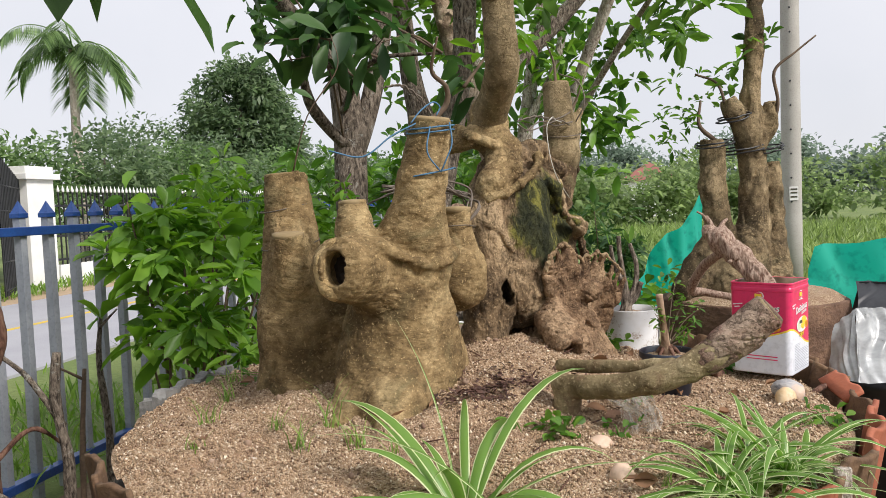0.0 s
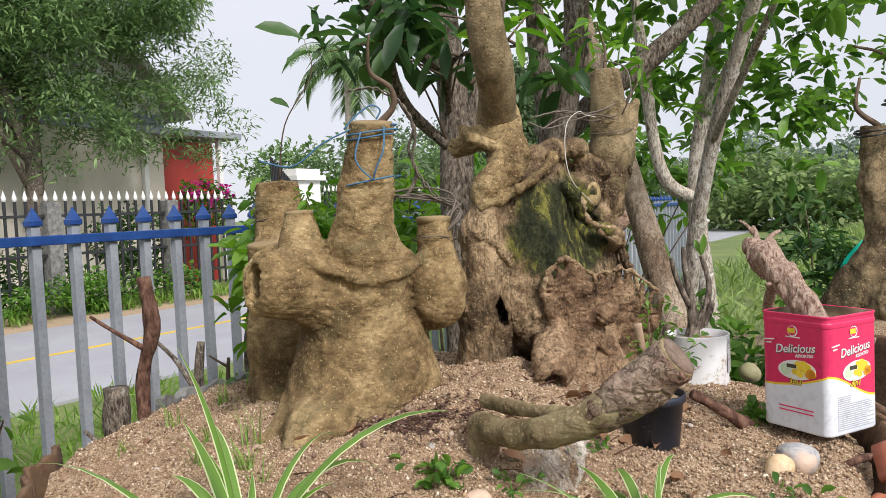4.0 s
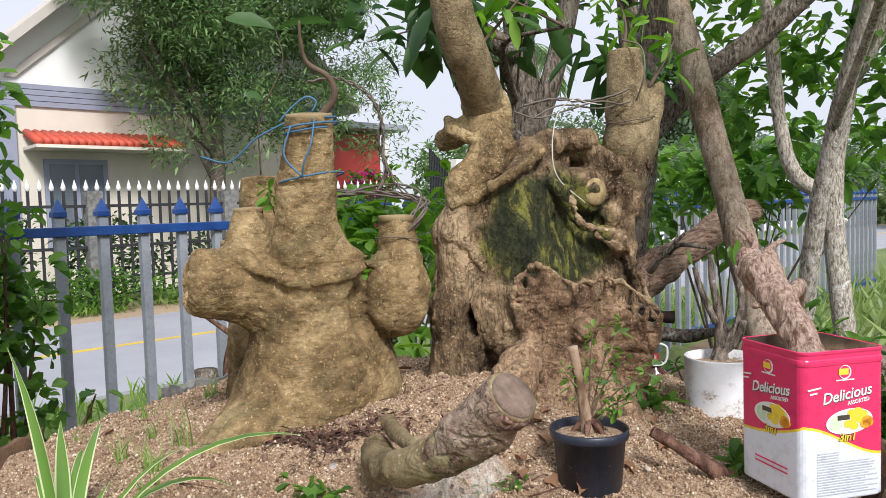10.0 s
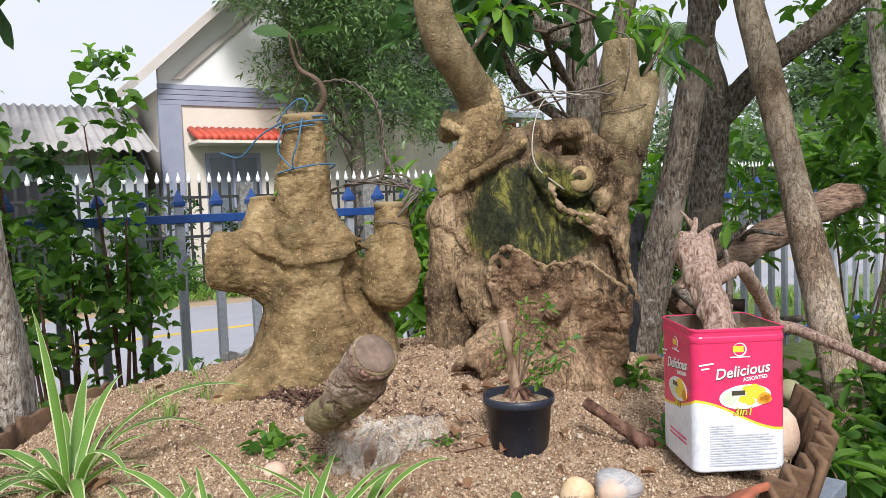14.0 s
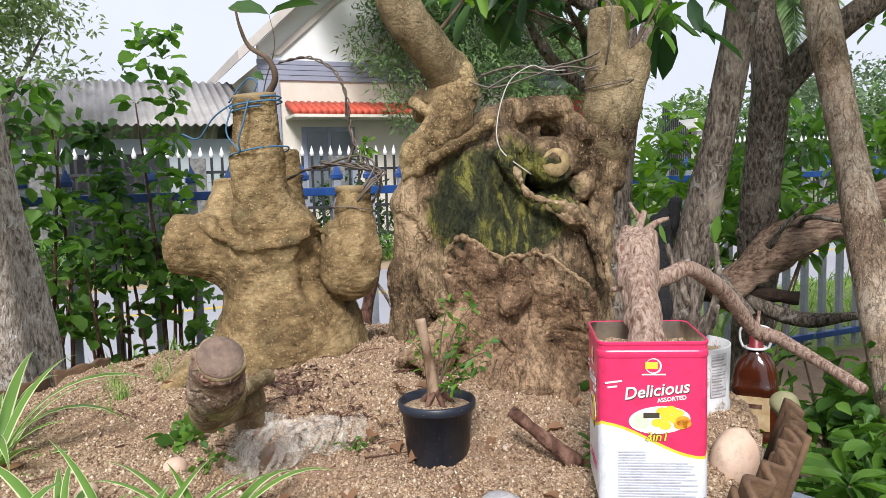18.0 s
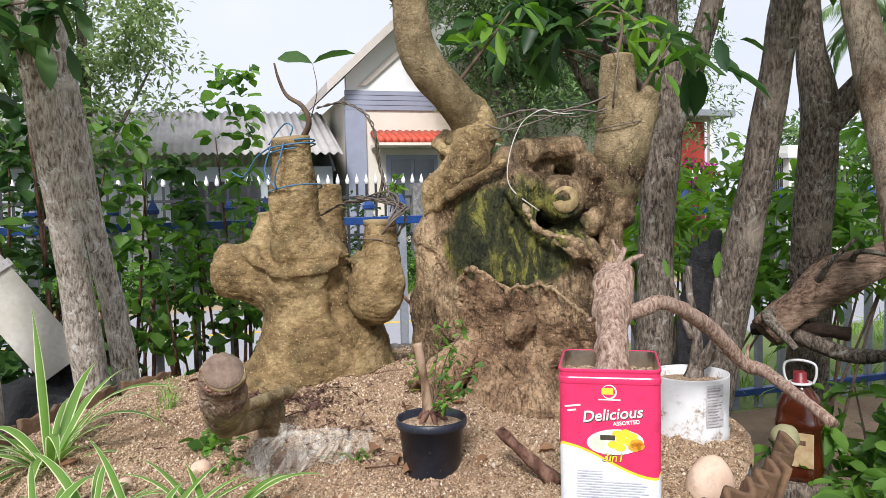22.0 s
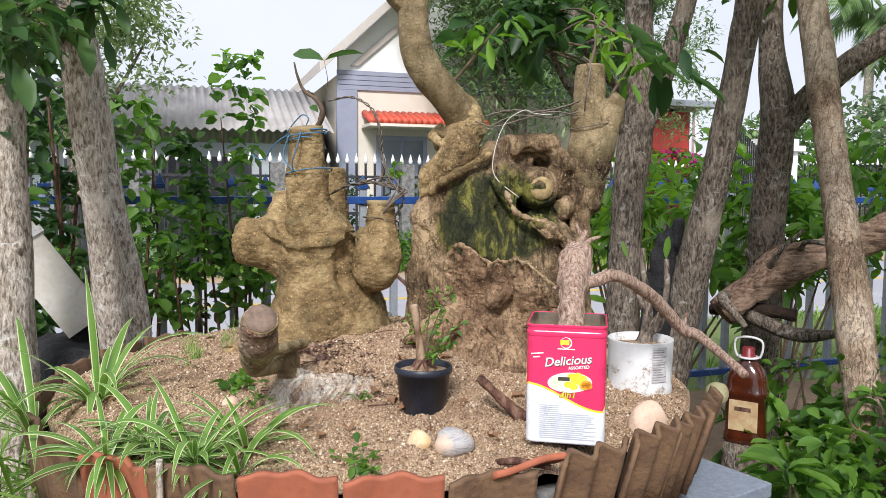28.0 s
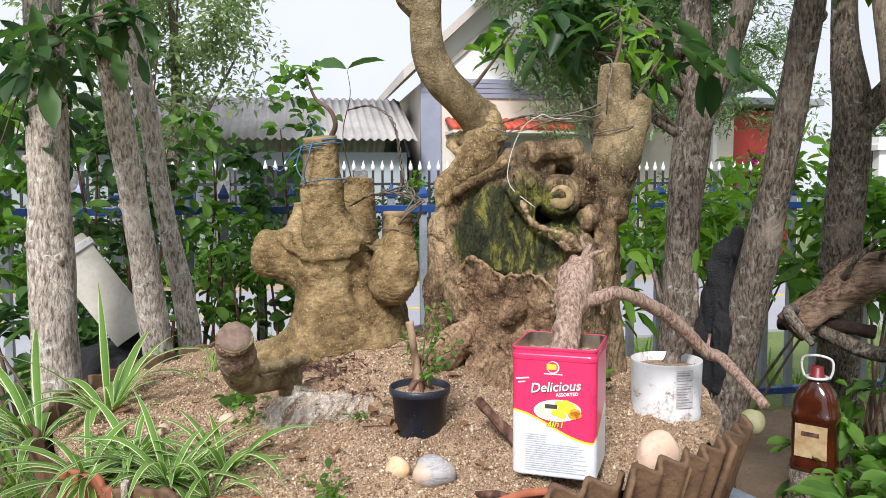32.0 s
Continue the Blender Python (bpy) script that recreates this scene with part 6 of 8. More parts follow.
M_FILM = clear_film("dusty_clear_plastic")
bag = thing("plastic_bag", (0.05, 1.70, 1.08), "crumpled dusty clear plastic bag lying on the sand", "bag")
part("film", folded_film((0.035, 1.585, 1.062), (0.105, 1.620, 1.062), (0.015, 1.600, 1.125), (0.060, 1.690, 1.150), 4.0, 0.010, 131, sag=0.018), M_FILM, bag, "raised crumpled end of film", smooth=False)
part("film", folded_film((0.100, 1.625, 1.062), (0.060, 1.830, 1.066), (0.045, 1.680, 1.145), (-0.005, 1.860, 1.110), 4.0, 0.010, 141, sag=0.014), M_FILM, bag, "flat trailing end of film", smooth=False)
part("film", folded_film((0.060, 1.600, 1.062), (0.030, 1.740, 1.066), (0.000, 1.660, 1.150), (-0.050, 1.745, 1.100), 3.0, 0.008, 151, sag=0.012), M_FILM, bag, "creased middle of the film", smooth=False)


# spider plants
M_BLADE = leafy("striped_leaf_green", (0.075, 0.17, 0.028), (0.20, 0.35, 0.07), rough=0.35)
M_EDGE = leafy("striped_leaf_cream", (0.50, 0.58, 0.28), (0.68, 0.72, 0.45), rough=0.4)


def blade(base, az, length, width, lift, curl, seed, twist=0.0, n=11):
    """An arching strap leaf with pale margins, folded along its midrib."""
    V, mats = [], []
    p, th = np.array(base, dtype=float), radians(lift)
    a = radians(az)
    for i in range(n):
        u = i / (n - 1)
        w = width * (0.45 + 1.5 * u * (1 - u) * 1.3) * (1 - u ** 4) + 0.0006
        d = np.array((math.cos(a) * math.cos(th), math.sin(a) * math.cos(th), math.sin(th)))
        s = np.array((-math.sin(a), math.cos(a), 0))
        nrm = np.cross(d, s)
        tw = twist * u
        s2 = s * math.cos(tw) + nrm * math.sin(tw)
        n2 = np.cross(d, s2)
        for q, f in ((-0.5, 0.20), (-0.39, 0.14), (0, 0), (0.39, 0.14), (0.5, 0.20)):
            V.append(p + s2 * w * q - n2 * w * f * (1 - 0.5 * u))
        p = p + d * length / (n - 1)
        th -= radians(curl) / (n - 1) * (0.6 + 0.8 * u)
        a += 0.02 * math.sin(seed + i)
    F = [(i * 5 + j, i * 5 + j + 1, (i + 1) * 5 + j + 1, (i + 1) * 5 + j) for i in range(n - 1) for j in range(4)]
    me = mesh_of("leaf", np.array(V) - np.array(base), F)
    me.materials.append(M_BLADE)
    me.materials.append(M_EDGE)
    for k, pl in enumerate(me.polygons):
        pl.material_index = 1 if k % 4 in (0, 3) else 0
    return me


def spider_plant(at, blades, label):
    t = thing("spider_plant", at, label, "plant", "spider plants")
    for k, (az, length, width, lift, curl, off) in enumerate(blades):
        me = blade((0, 0, 0), az, length, width, lift, curl, k, 0.5 * math.sin(k * 2.1))
        ob = part("leaf", me, None, t)
        ob.location = (off * math.cos(radians(az)), off * math.sin(radians(az)), 0)
    return t


g1 = random.Random(5)
bl = [(200, 0.36, 0.022, 86, 30, 0.01), (55, 0.42, 0.021, 62, 88, 0.01), (150, 0.36, 0.024, 55, 75, 0.01)]
for k in range(27):
    bl.append((k * 13.3 + g1.uniform(-24, 24) + 10, g1.uniform(0.16, 0.34), g1.uniform(0.016, 0.029), g1.uniform(10, 68), g1.uniform(50, 150), g1.uniform(0.0, 0.025)))
spider_plant((-0.235, 1.185, 1.035), bl, "spider plant with broad green leaves edged in cream")
for (sx, sy, sz), nb, sd in (((0.19, 1.33, 1.05), 46, 8), ((0.31, 1.42, 1.05), 46, 9), ((0.23, 1.25, 1.04), 34, 12), ((0.27, 1.52, 1.05), 20, 13), ((0.36, 1.50, 1.04), 16, 14)):
    g1 = random.Random(sd)
    bl = [(k * 360 / nb + g1.uniform(-25, 25), g1.uniform(0.09, 0.245), g1.uniform(0.010, 0.020), g1.uniform(5, 64), g1.uniform(50, 140), g1.uniform(0, 0.02)) for k in range(nb)]
    spider_plant((sx, sy, sz), bl, "tufted spider plant with narrow pale-striped leaves")
g1 = random.Random(15)
bl = [(180 + k * 9 + g1.uniform(-9, 9), g1.uniform(0.28, 0.48), g1.uniform(0.016, 0.024), g1.uniform(25, 65), g1.uniform(70, 120), g1.uniform(0, 0.03)) for k in range(22)]
spider_plant((-0.10, 1.06, 1.02), bl, "spider plant spilling over the rim of the planter")


# small weeds, grass tufts, litter on the sand
def weed(at, n, label, size=0.03, spread=0.06, mat=None, seed=1):
    t = thing("weed", at, label, "weed", "weeds on the sand")
    g = np.random.default_rng(seed)
    tips = np.array(at) + np.column_stack([g.normal(0, spread, n), g.normal(0, spread * 0.7, n), g.uniform(0.008, 0.035, n)])
    for k in range(min(n, 6)):
        part("stalk", tube([(*at, 0.0016), (*((np.array(at) + tips[k]) / 2 + (0, 0, 0.012)), 0.0013), (*tips[k], 0.0009)], 5, 4), M_LEAF, t)
    part("leaves", sprays(tips, seed, 4, size, size * 0.62, 0.02, 0.25), mat or M_LEAF, t, kind="stuff")


weed((0.46, 1.72, 1.05), 9, "small broad-leaved weed beside the terracotta rim", 0.026, 0.03, seed=151)
weed((-0.10, 1.53, 1.07), 12, "wilted green weed beside the sawn branch", 0.038, 0.035, seed=152)
weed((0.30, 2.17, 1.06), 5, "two broad leaves beside a fallen stick", 0.045, 0.02, seed=153)
weed((0.0, 2.40, 1.08), 8, "low leafy weed behind the bucket", 0.045, 0.05, seed=154)
weed((0.08, 1.80, 1.07), 4, "tiny moss-green weed by the pot", 0.016, 0.02, seed=155)
weed((-0.98, 2.05, 1.06), 10, "trailing weed along the concrete rim", 0.03, 0.09, seed=156)
weed((0.02, 1.55, 1.06), 5, "small sprig by the plastic bag", 0.02, 0.02, seed=157)


def tuft(at, n, h, seed, label="thin grass tuft growing from the sand"):
    g = np.random.default_rng(seed)
    V, F = [], []
    for k in range(n):
        a, l = g.uniform(0, 6.28), h * g.uniform(0.5, 1.2)
        b = np.array(at) + (g.normal(0, 0.012), g.normal(0, 0.012), 0)
        d = np.array((math.cos(a), math.sin(a), 0))
        s = np.array((-math.sin(a), math.cos(a), 0)) * 0.0016
        q = len(V)
        for u in (0, 0.35, 0.7, 1.0):
            c = b + d * l * 0.55 * u ** 1.6 + np.array((0, 0, l * (u - 0.35 * u * u)))
            V += [c - s * (1 - u * 0.9), c + s * (1 - u * 0.9)]
        F += [(q + 2 * i, q + 2 * i + 1, q + 2 * i + 3, q + 2 * i + 2) for i in range(3)]
    solo("grass_tuft", (np.array(V), F), M_GRASS, label, "grass", "stuff", "grass tufts", at=at)


for k, (x, y, n, h) in enumerate(((-0.50, 1.42, 26, 0.10), (-0.62, 1.40, 18, 0.09), (-0.72, 1.52, 16, 0.07), (-0.93, 1.58, 14, 0.10), (-0.98, 1.78, 20, 0.09), (-0.42, 1.38, 12, 0.08), (-1.05, 1.95, 16, 0.10), (-0.85, 1.40, 10, 0.06), (0.1, 1.28, 8, 0.05), (-0.60, 1.52, 12, 0.16))):
    tuft((x, y, sand_z(x, y) - 0.003), n, h, 160 + k)


def stick(rows, label, mat=None, name="stick"):
    return solo(name, tube(rows, 7, 6, 0.12, 171, (60, 60, 60)), mat or M_BARK_RED, label, "stick", at=rows[0][:3])


stick([(0.20, 2.06, 1.145, 0.010), (0.26, 2.10, 1.10, 0.013), (0.30, 2.135, 1.062, 0.017)], "short brown stick leaning in the sand")
stick([(0.49, 1.98, 1.052, 0.006), (0.53, 2.02, 1.062, 0.008), (0.56, 2.07, 1.056, 0.006)], "dark curved twig in front of a tin")
stick([(-0.22, 1.96, 1.125, 0.003), (-0.10, 1.98, 1.13, 0.002), (0.0, 1.97, 1.11, 0.0015)], "thin dark twig on the sand", M_TWIG)
stick([(-0.6, 1.36, 1.055, 0.003), (-0.48, 1.38, 1.062, 0.003), (-0.36, 1.36, 1.06, 0.002)], "thin grey twig on the sand", M_TWIG)
stick([(-0.12, 1.34, 1.055, 0.003), (0.0, 1.42, 1.062, 0.003), (0.10, 1.50, 1.058, 0.002)], "thin twig lying across the sand", M_TWIG)
for k in range(26):
    g1 = random.Random(900 + k)
    x, y, a = g1.uniform(-0.35, 0.1), g1.uniform(1.55, 2.0), g1.uniform(0, 3.14)
    if k > 15:
        x, y = g1.uniform(-0.9, 0.45), g1.uniform(1.25, 1.9)
    l, z = g1.uniform(0.02, 0.06), sand_z(x, y) + 0.003
    stick([(x, y, z, 0.0016), (x + l * math.cos(a), y + l * math.sin(a), z + 0.006, 0.001), (x + 1.8 * l * math.cos(a + 0.2), y + 1.8 * l * math.sin(a + 0.2), z, 0.0008)], "tiny dry twig on the sand", M_BARK_RED, "twig")
g = np.random.default_rng(177)
M_DRYLEAF = leafy("dry_leaf", (0.13, 0.06, 0.03), (0.30, 0.17, 0.09), rough=0.7, through=0.1)
for k in range(46):
    a, r = g.uniform(0, 6.28), 0.84 * math.sqrt(g.uniform(0.05, 1))
    x, y = CX + r * math.cos(a), CY + r * math.sin(a)
    if k < 12:
        x, y = g.uniform(-0.05, 0.25), g.uniform(1.6, 2.1)
    z = sand_z(x, y) + 0.004
    d = np.array([[math.cos(a * 3), math.sin(a * 3), g.uniform(0.0, 0.5)]])
    solo("fallen_leaf", foliage(np.array([[x, y, z]]), d, np.array([g.uniform(0.025, 0.06)]), np.array([g.uniform(0.015, 0.035)]), 0.3, 0.15, 180 + k), M_DRYLEAF, "dry brown curled leaf lying on the sand", "leaf", group="fallen leaves", at=(x, y, z))

# loose grains and pebbles
def pebbles(n, seed, lo, hi, rmax=0.86, rough=False):
    """Small stones strewn over the sand: eight-sided grains, or rounder pebbles."""
    g = np.random.default_rng(seed)
    if rough:
        B = np.array([(1, 0, 0), (0, 1, 0), (-1, 0, 0), (0, -1, 0), (0, 0, 1), (0, 0, -1)], dtype=float)
        T = np.array([(0, 1, 4), (1, 2, 4), (2, 3, 4), (3, 0, 4), (1, 0, 5), (2, 1, 5), (3, 2, 5), (0, 3, 5)])
    else:
        ico = bmesh.new()
        bmesh.ops.create_icosphere(ico, subdivisions=1, radius=1)
        B = np.array([v.co[:] for v in ico.verts])
        ico.verts.index_update()
        T = np.array([[v.index for v in f.verts] for f in ico.faces])
        ico.free()
    a, r = g.uniform(0, 6.28, n), rmax * np.sqrt(g.uniform(0.0, 1, n))
    x, y = CX + r * np.cos(a), CY + r * np.sin(a)
    z = sand_height(x, y)
    s = lo * (hi / lo) ** (g.uniform(0, 1, n) ** 2.2)
    sc = s[:, None] * g.uniform(0.6, 1.25, (n, 3))
    w = g.uniform(0, 6.28, n)
    Q = B[None] * sc[:, None, :] * (1 + 0.25 * g.uniform(-1, 1, (n, len(B), 1)))
    c, q = np.cos(w)[:, None], np.sin(w)[:, None]
    Q = np.stack([Q[..., 0] * c - Q[..., 1] * q, Q[..., 0] * q + Q[..., 1] * c, Q[..., 2]], -1)
    V = Q + np.stack([x, y, z + s * 0.25], 1)[:, None, :]
    F = (np.arange(n)[:, None, None] * len(B) + T[None]).reshape(-1, 3)
    return V.reshape(-1, 3), F


def grain_mat(name, cols):
    m, nt, b = shader(name)
    isl = nt.nodes.new("ShaderNodeNewGeometry").outputs["Random Per Island"]
    nt.links.new(ramp_of(nt, isl, cols), b.inputs["Base Color"])
    b.inputs["Roughness"].default_value = 0.85
    bump_of(nt, b, noise_of(nt, 300, 3), 0.3, 0.002)
    return m


solo("loose_grains", pebbles(130000, 191, 0.0012, 0.0046, 0.885, True), grain_mat("grains", [(0.0, (0.11, 0.06, 0.035)), (0.3, (0.28, 0.182, 0.106)), (0.75, (0.425, 0.30, 0.185)), (0.92, (0.56, 0.44, 0.30)), (1.0, (0.72, 0.62, 0.49))]), "loose coarse grains on the sand", "gravel", "stuff", smooth=False, at=(CX, CY, 1.0))
solo("pebbles", pebbles(230, 193, 0.004, 0.011), grain_mat("pebble_mix", [(0.0, (0.17, 0.10, 0.07)), (0.4, (0.30, 0.205, 0.14)), (0.8, (0.40, 0.30, 0.22)), (1.0, (0.50, 0.43, 0.36))]), "scattered small pebbles on the sand", "pebbles", "stuff", at=(CX, CY, 1.0))

# terracotta tiles round the front rim
def roof_tile(w, h, t=0.012, waves_n=1.0, amp=0.016, n=22):
    """A piece of roof tile standing on edge: width along x, height along z, its roll bulging to -y."""
    X = np.linspace(-w / 2, w / 2, n)
    b = amp * np.cos((X / w + 0.5) * 2 * math.pi * waves_n)
    rows = []
    for z, k in ((0, 1.0), (h * 0.5, 1.0), (h - 0.006, 1.0), (h, 0.9)):
        rows.append(np.stack([X, -t / 2 * k - b, np.full(n, z) + (0.004 * np.sin(X * 90) if z > h * 0.8 else 0)], 1))
    for z, k in ((h, 0.9), (h - 0.006, 1.0), (h * 0.5, 1.0), (0, 1.0)):
        rows.append(np.stack([X, t / 2 * k - b, np.full(n, z) + (0.004 * np.sin(X * 90) if z > h * 0.8 else 0)], 1))
    V = np.vstack(rows)
    m = len(rows)
    F = [(i * n + j, i * n + j + 1, (i + 1) * n + j + 1, (i + 1) * n + j) for i in range(m - 1) for j in range(n - 1)]
    F += [((m - 1) * n + j, (m - 1) * n + j + 1, j + 1, j) for j in range(n - 1)]
    F += [tuple(i * n for i in range(m)), tuple(i * n + n - 1 for i in range(m))[::-1]]
    return V, F


def set_tile(ang, r, w, h, ztop, lean, mat, label, wn=1.0, amp=0.016, seed=0):
    a = radians(ang)
    m = pose(CX + r * math.cos(a), CY + r * math.sin(a), ztop - h * math.cos(radians(lean)), 0, 0, ang + 90) @ pose(0, 0, 0, lean, 0, 0)
    V, F = roof_tile(w, h, 0.013, wn, amp)
    me = mesh_of("roof_tile", V, F)
    me.materials.append(mat)
    ob = new("roof_tile", me)
    ob.matrix_basis = m
    return tagged(ob, label, "roof tile", "tiles round the planter")


TILES = [(-70, 0.17, M_TILE_OLD), (-58, 0.17, M_TILE_OLD), (-46.5, 0.18, M_TILE), (-35, 0.18, M_TILE_OLD), (-23.5, 0.18, M_TILE), (-12, 0.18, M_TILE), (-0.8, 0.17, M_TILE_OLD)]
for ang, w, mt in TILES:
    set_tile(ang, 0.895, w, 0.24, 1.073 + 0.008 * math.sin(ang), 10, mt, "red terracotta roof tile standing against the planter rim" if mt is M_TILE else "dark mossy terracotta roof tile standing against the planter rim", 1.0, 0.010)
for k in range(4):
    ang = 13 + k * 10.5
    set_tile(ang, 0.885 + 0.012 * (k % 2), 0.19, 0.22, 1.085 + 0.012 * math.sin(k * 2), 16, M_TILE_OLD, "dark mossy wavy roof tile leaning out over the rim", 2.5, 0.014)
for k in range(5):
    ang = -86 - k * 13
    set_tile(ang, 0.905, 0.19, 0.22, 1.055, 6, M_TILE_OLD, "dark weathered roof tile standing against the planter rim", 1.0, 0.010)
set_tile(4, 0.90, 0.15, 0.05, 1.08, 60, M_TILE, "broken red tile lying on the rim", 0.6, 0.008)
solo("wooden_stake", box(0.372, 0.400, 1.350, 1.362, 0.90, 1.088, 0.003), M_BARK_GREY, "weathered wooden stake against the tiles", "stake", smooth=False, at=(0.386, 1.356, 0.9))
solo("granite_slab", turned(box(-0.13, 0.13, -0.13, 0.13, -0.02, 0.02, 0.004), pose(0.17, 2.72, 0.79, 0, 0, 15)), M_GRANITE, "bluish grey granite slab beside the planter", "slab", smooth=False, at=(0.17, 2.72, 0.79))
solo("slab_support", turned(box(-0.1, 0.1, -0.12, 0.12, -0.05, 0.77, 0.01), pose(0.17, 2.72, 0, 0, 0, 15)), M_CONCRETE, "rough concrete block under a granite slab", "block", smooth=False, at=(0.17, 2.72, 0))


# ---- wires, ropes and shoots on the stumps ----
def wire(name, label, loops, mat, r):
    t = thing(name, loops[0][0][:3], label, "wire" if "wire" in name else "rope")
    for l in loops:
        part("strand", tube([(*p, r) for p in l], 6, 6), mat, t)
    return t


def hoop(c, r, tilt=(0, 0), n=14, turns=1.0, rise=0.0, wob=0.003, seed=1):
    g = random.Random(seed)
    return [(c[0] + r * math.cos(a) + g.uniform(-wob, wob), c[1] + r * math.sin(a) + g.uniform(-wob, wob), c[2] + tilt[0] * math.cos(a) + tilt[1] * math.sin(a) + rise * k / (n * turns)) for k in range(int(n * turns) + 1) for a in (2 * math.pi * k / n,)]


M_ROPE = plain("blue_nylon_cord", (0.04, 0.12, 0.22), (0.07, 0.19, 0.32), 200, 0.6, fine=400)
M_WIRE = plain("rusty_grey_wire", (0.11, 0.085, 0.065), (0.19, 0.16, 0.13), 60, 0.6, metal=0.2)
M_WIREW = plain("white_wire", (0.55, 0.53, 0.47), (0.42, 0.40, 0.34), 60, 0.5)
wire("blue_cord", "blue nylon cord tied round a sawn limb", [
    hoop((-0.41, 1.752, 1.635), 0.066, (0.01, 0.006), seed=2), hoop((-0.398, 1.745, 1.752), 0.056, (0.004, 0.008), turns=2, rise=-0.02, seed=3),
    [(-0.345, 1.72, 1.75), (-0.338, 1.705, 1.70), (-0.352, 1.695, 1.66), (-0.365, 1.70, 1.635)], [(-0.365, 1.70, 1.635), (-0.39, 1.675, 1.68), (-0.385, 1.69, 1.74)],
    [(-0.42, 1.70, 1.75), (-0.47, 1.66, 1.72), (-0.53, 1.63, 1.675), (-0.60, 1.60, 1.69)], [(-0.38, 1.74, 1.77), (-0.372, 1.745, 1.79), (-0.385, 1.73, 1.80), (-0.41, 1.71, 1.78), (-0.43, 1.69, 1.75)]], M_ROPE, 0.0020)
wire("binding_wire", "grey wire bound round a sawn limb and twisted", [
    hoop((-0.388, 1.963, 1.495), 0.052, (0.004, -0.008), seed=5), hoop((-0.835, 1.885, 1.57), 0.068, (0.01, 0.01), seed=6), hoop((-0.825, 1.88, 1.47), 0.078, (0.006, 0.012), seed=7)], M_WIRE, 0.0016)
sp = []
for k in range(5):
    g1 = random.Random(70 + k)
    sp.append([(-0.36, 1.95, 1.50), (-0.34 + g1.uniform(-0.02, 0.02), 1.985, 1.55 + g1.uniform(-0.01, 0.02)), (-0.36, 2.02 + g1.uniform(-0.01, 0.02), 1.585 + g1.uniform(-0.015, 0.02)), (-0.47 + g1.uniform(-0.03, 0.03), 1.99, 1.605 + g1.uniform(-0.015, 0.02)), (-0.58, 1.93 + g1.uniform(-0.02, 0.02), 1.60 + g1.uniform(-0.01, 0.03))])
wire("twisted_wire", "bundle of twisted brown wires behind a sawn limb", sp, M_WIRE, 0.0026)
wire("white_wire", "white wire looped over the gnarled stump", [
    [(-0.137, 2.345, 1.805), (-0.145, 2.32, 1.812), (-0.159, 2.272, 1.777), (-0.150, 2.235, 1.694), (-0.130, 2.23, 1.624), (-0.10, 2.29, 1.566)],
    [(-0.137, 2.345, 1.805), (-0.12, 2.37, 1.80), (-0.125, 2.40, 1.802)]], M_WIREW, 0.0013)
wire("binding_wire", "grey wire round the sawn limb of the gnarled stump", [hoop((-0.13, 2.53, 1.775), 0.063, (0.0, 0.012), seed=9)], M_WIRE, 0.0016)
wire("twisted_wire", "tangled grey wire on the crown of the gnarled stump", [
    [(-0.10, 2.47, 1.80), (-0.13, 2.40, 1.81), (-0.17, 2.33, 1.79), (-0.21, 2.26, 1.77), (-0.24, 2.21, 1.785)], [(-0.09, 2.47, 1.81), (-0.14, 2.41, 1.795), (-0.18, 2.31, 1.80), (-0.22, 2.24, 1.765)],
    [(-0.08, 2.48, 1.81), (-0.05, 2.47, 1.87), (-0.07, 2.49, 1.94), (-0.13, 2.50, 1.97)]], M_WIRE, 0.0022)


def twist(path, r, pitch, seed):
    """Two strands wound round a path."""
    P = smooth_path(path, 10)
    g = random.Random(seed)
    out = []
    for ph in (0.0, math.pi):
        row = []
        for k, q in enumerate(P):
            a = ph + k * pitch
            row.append((q[0] + r * math.cos(a) + g.uniform(-0.001, 0.001), q[1] + r * math.sin(a), q[2] + 0.6 * r * math.sin(a + 1.2)))
        out.append(row[::2])
    return out


wire("twisted_wire", "dark twisted wire rising behind a sawn limb", twist([(-0.40, 2.01, 1.50), (-0.37, 2.03, 1.56), (-0.42, 2.00, 1.62), (-0.455, 1.985, 1.69), (-0.44, 1.975, 1.76), (-0.46, 1.955, 1.83), (-0.50, 1.90, 1.87), (-0.53, 1.83, 1.86)], 0.0035, 0.9, 71)
     + twist([(-0.36, 2.03, 1.58), (-0.43, 1.97, 1.605), (-0.52, 1.90, 1.60), (-0.60, 1.84, 1.565)], 0.004, 0.8, 72), M_WIRE, 0.0022)
wire("twisted_wire", "rusty wire wound over the crown of the gnarled stump", twist([(-0.24, 2.24, 1.80), (-0.19, 2.30, 1.815), (-0.15, 2.37, 1.81), (-0.12, 2.44, 1.825), (-0.10, 2.475, 1.84)], 0.004, 0.8, 73), M_WIRE, 0.0022)


def shoot(name, label, path, leaves, mat=None, r=0.004, size=0.08, seed=1, wid=0.4, bm=None):
    t = thing(name, path[0], label, "shoot")
    n = len(path)
    part("stem", tube([(*p, r * (1 - 0.7 * k / (n - 1))) for k, p in enumerate(path)], 7, 6, 0.1, seed, (50, 50, 50)), bm or M_TWIG, t)
    P = np.array([l[:3] for l in leaves])
    D = np.array([l[3:6] for l in leaves])
    L = np.array([size * l[6] for l in leaves])
    for i in range(len(P)):
        part("leaf", foliage(P[i:i + 1], D[i:i + 1], L[i:i + 1], L[i:i + 1] * wid, 0.15, 0.2, seed + i), mat or M_LEAF_DARK, t)
    return t


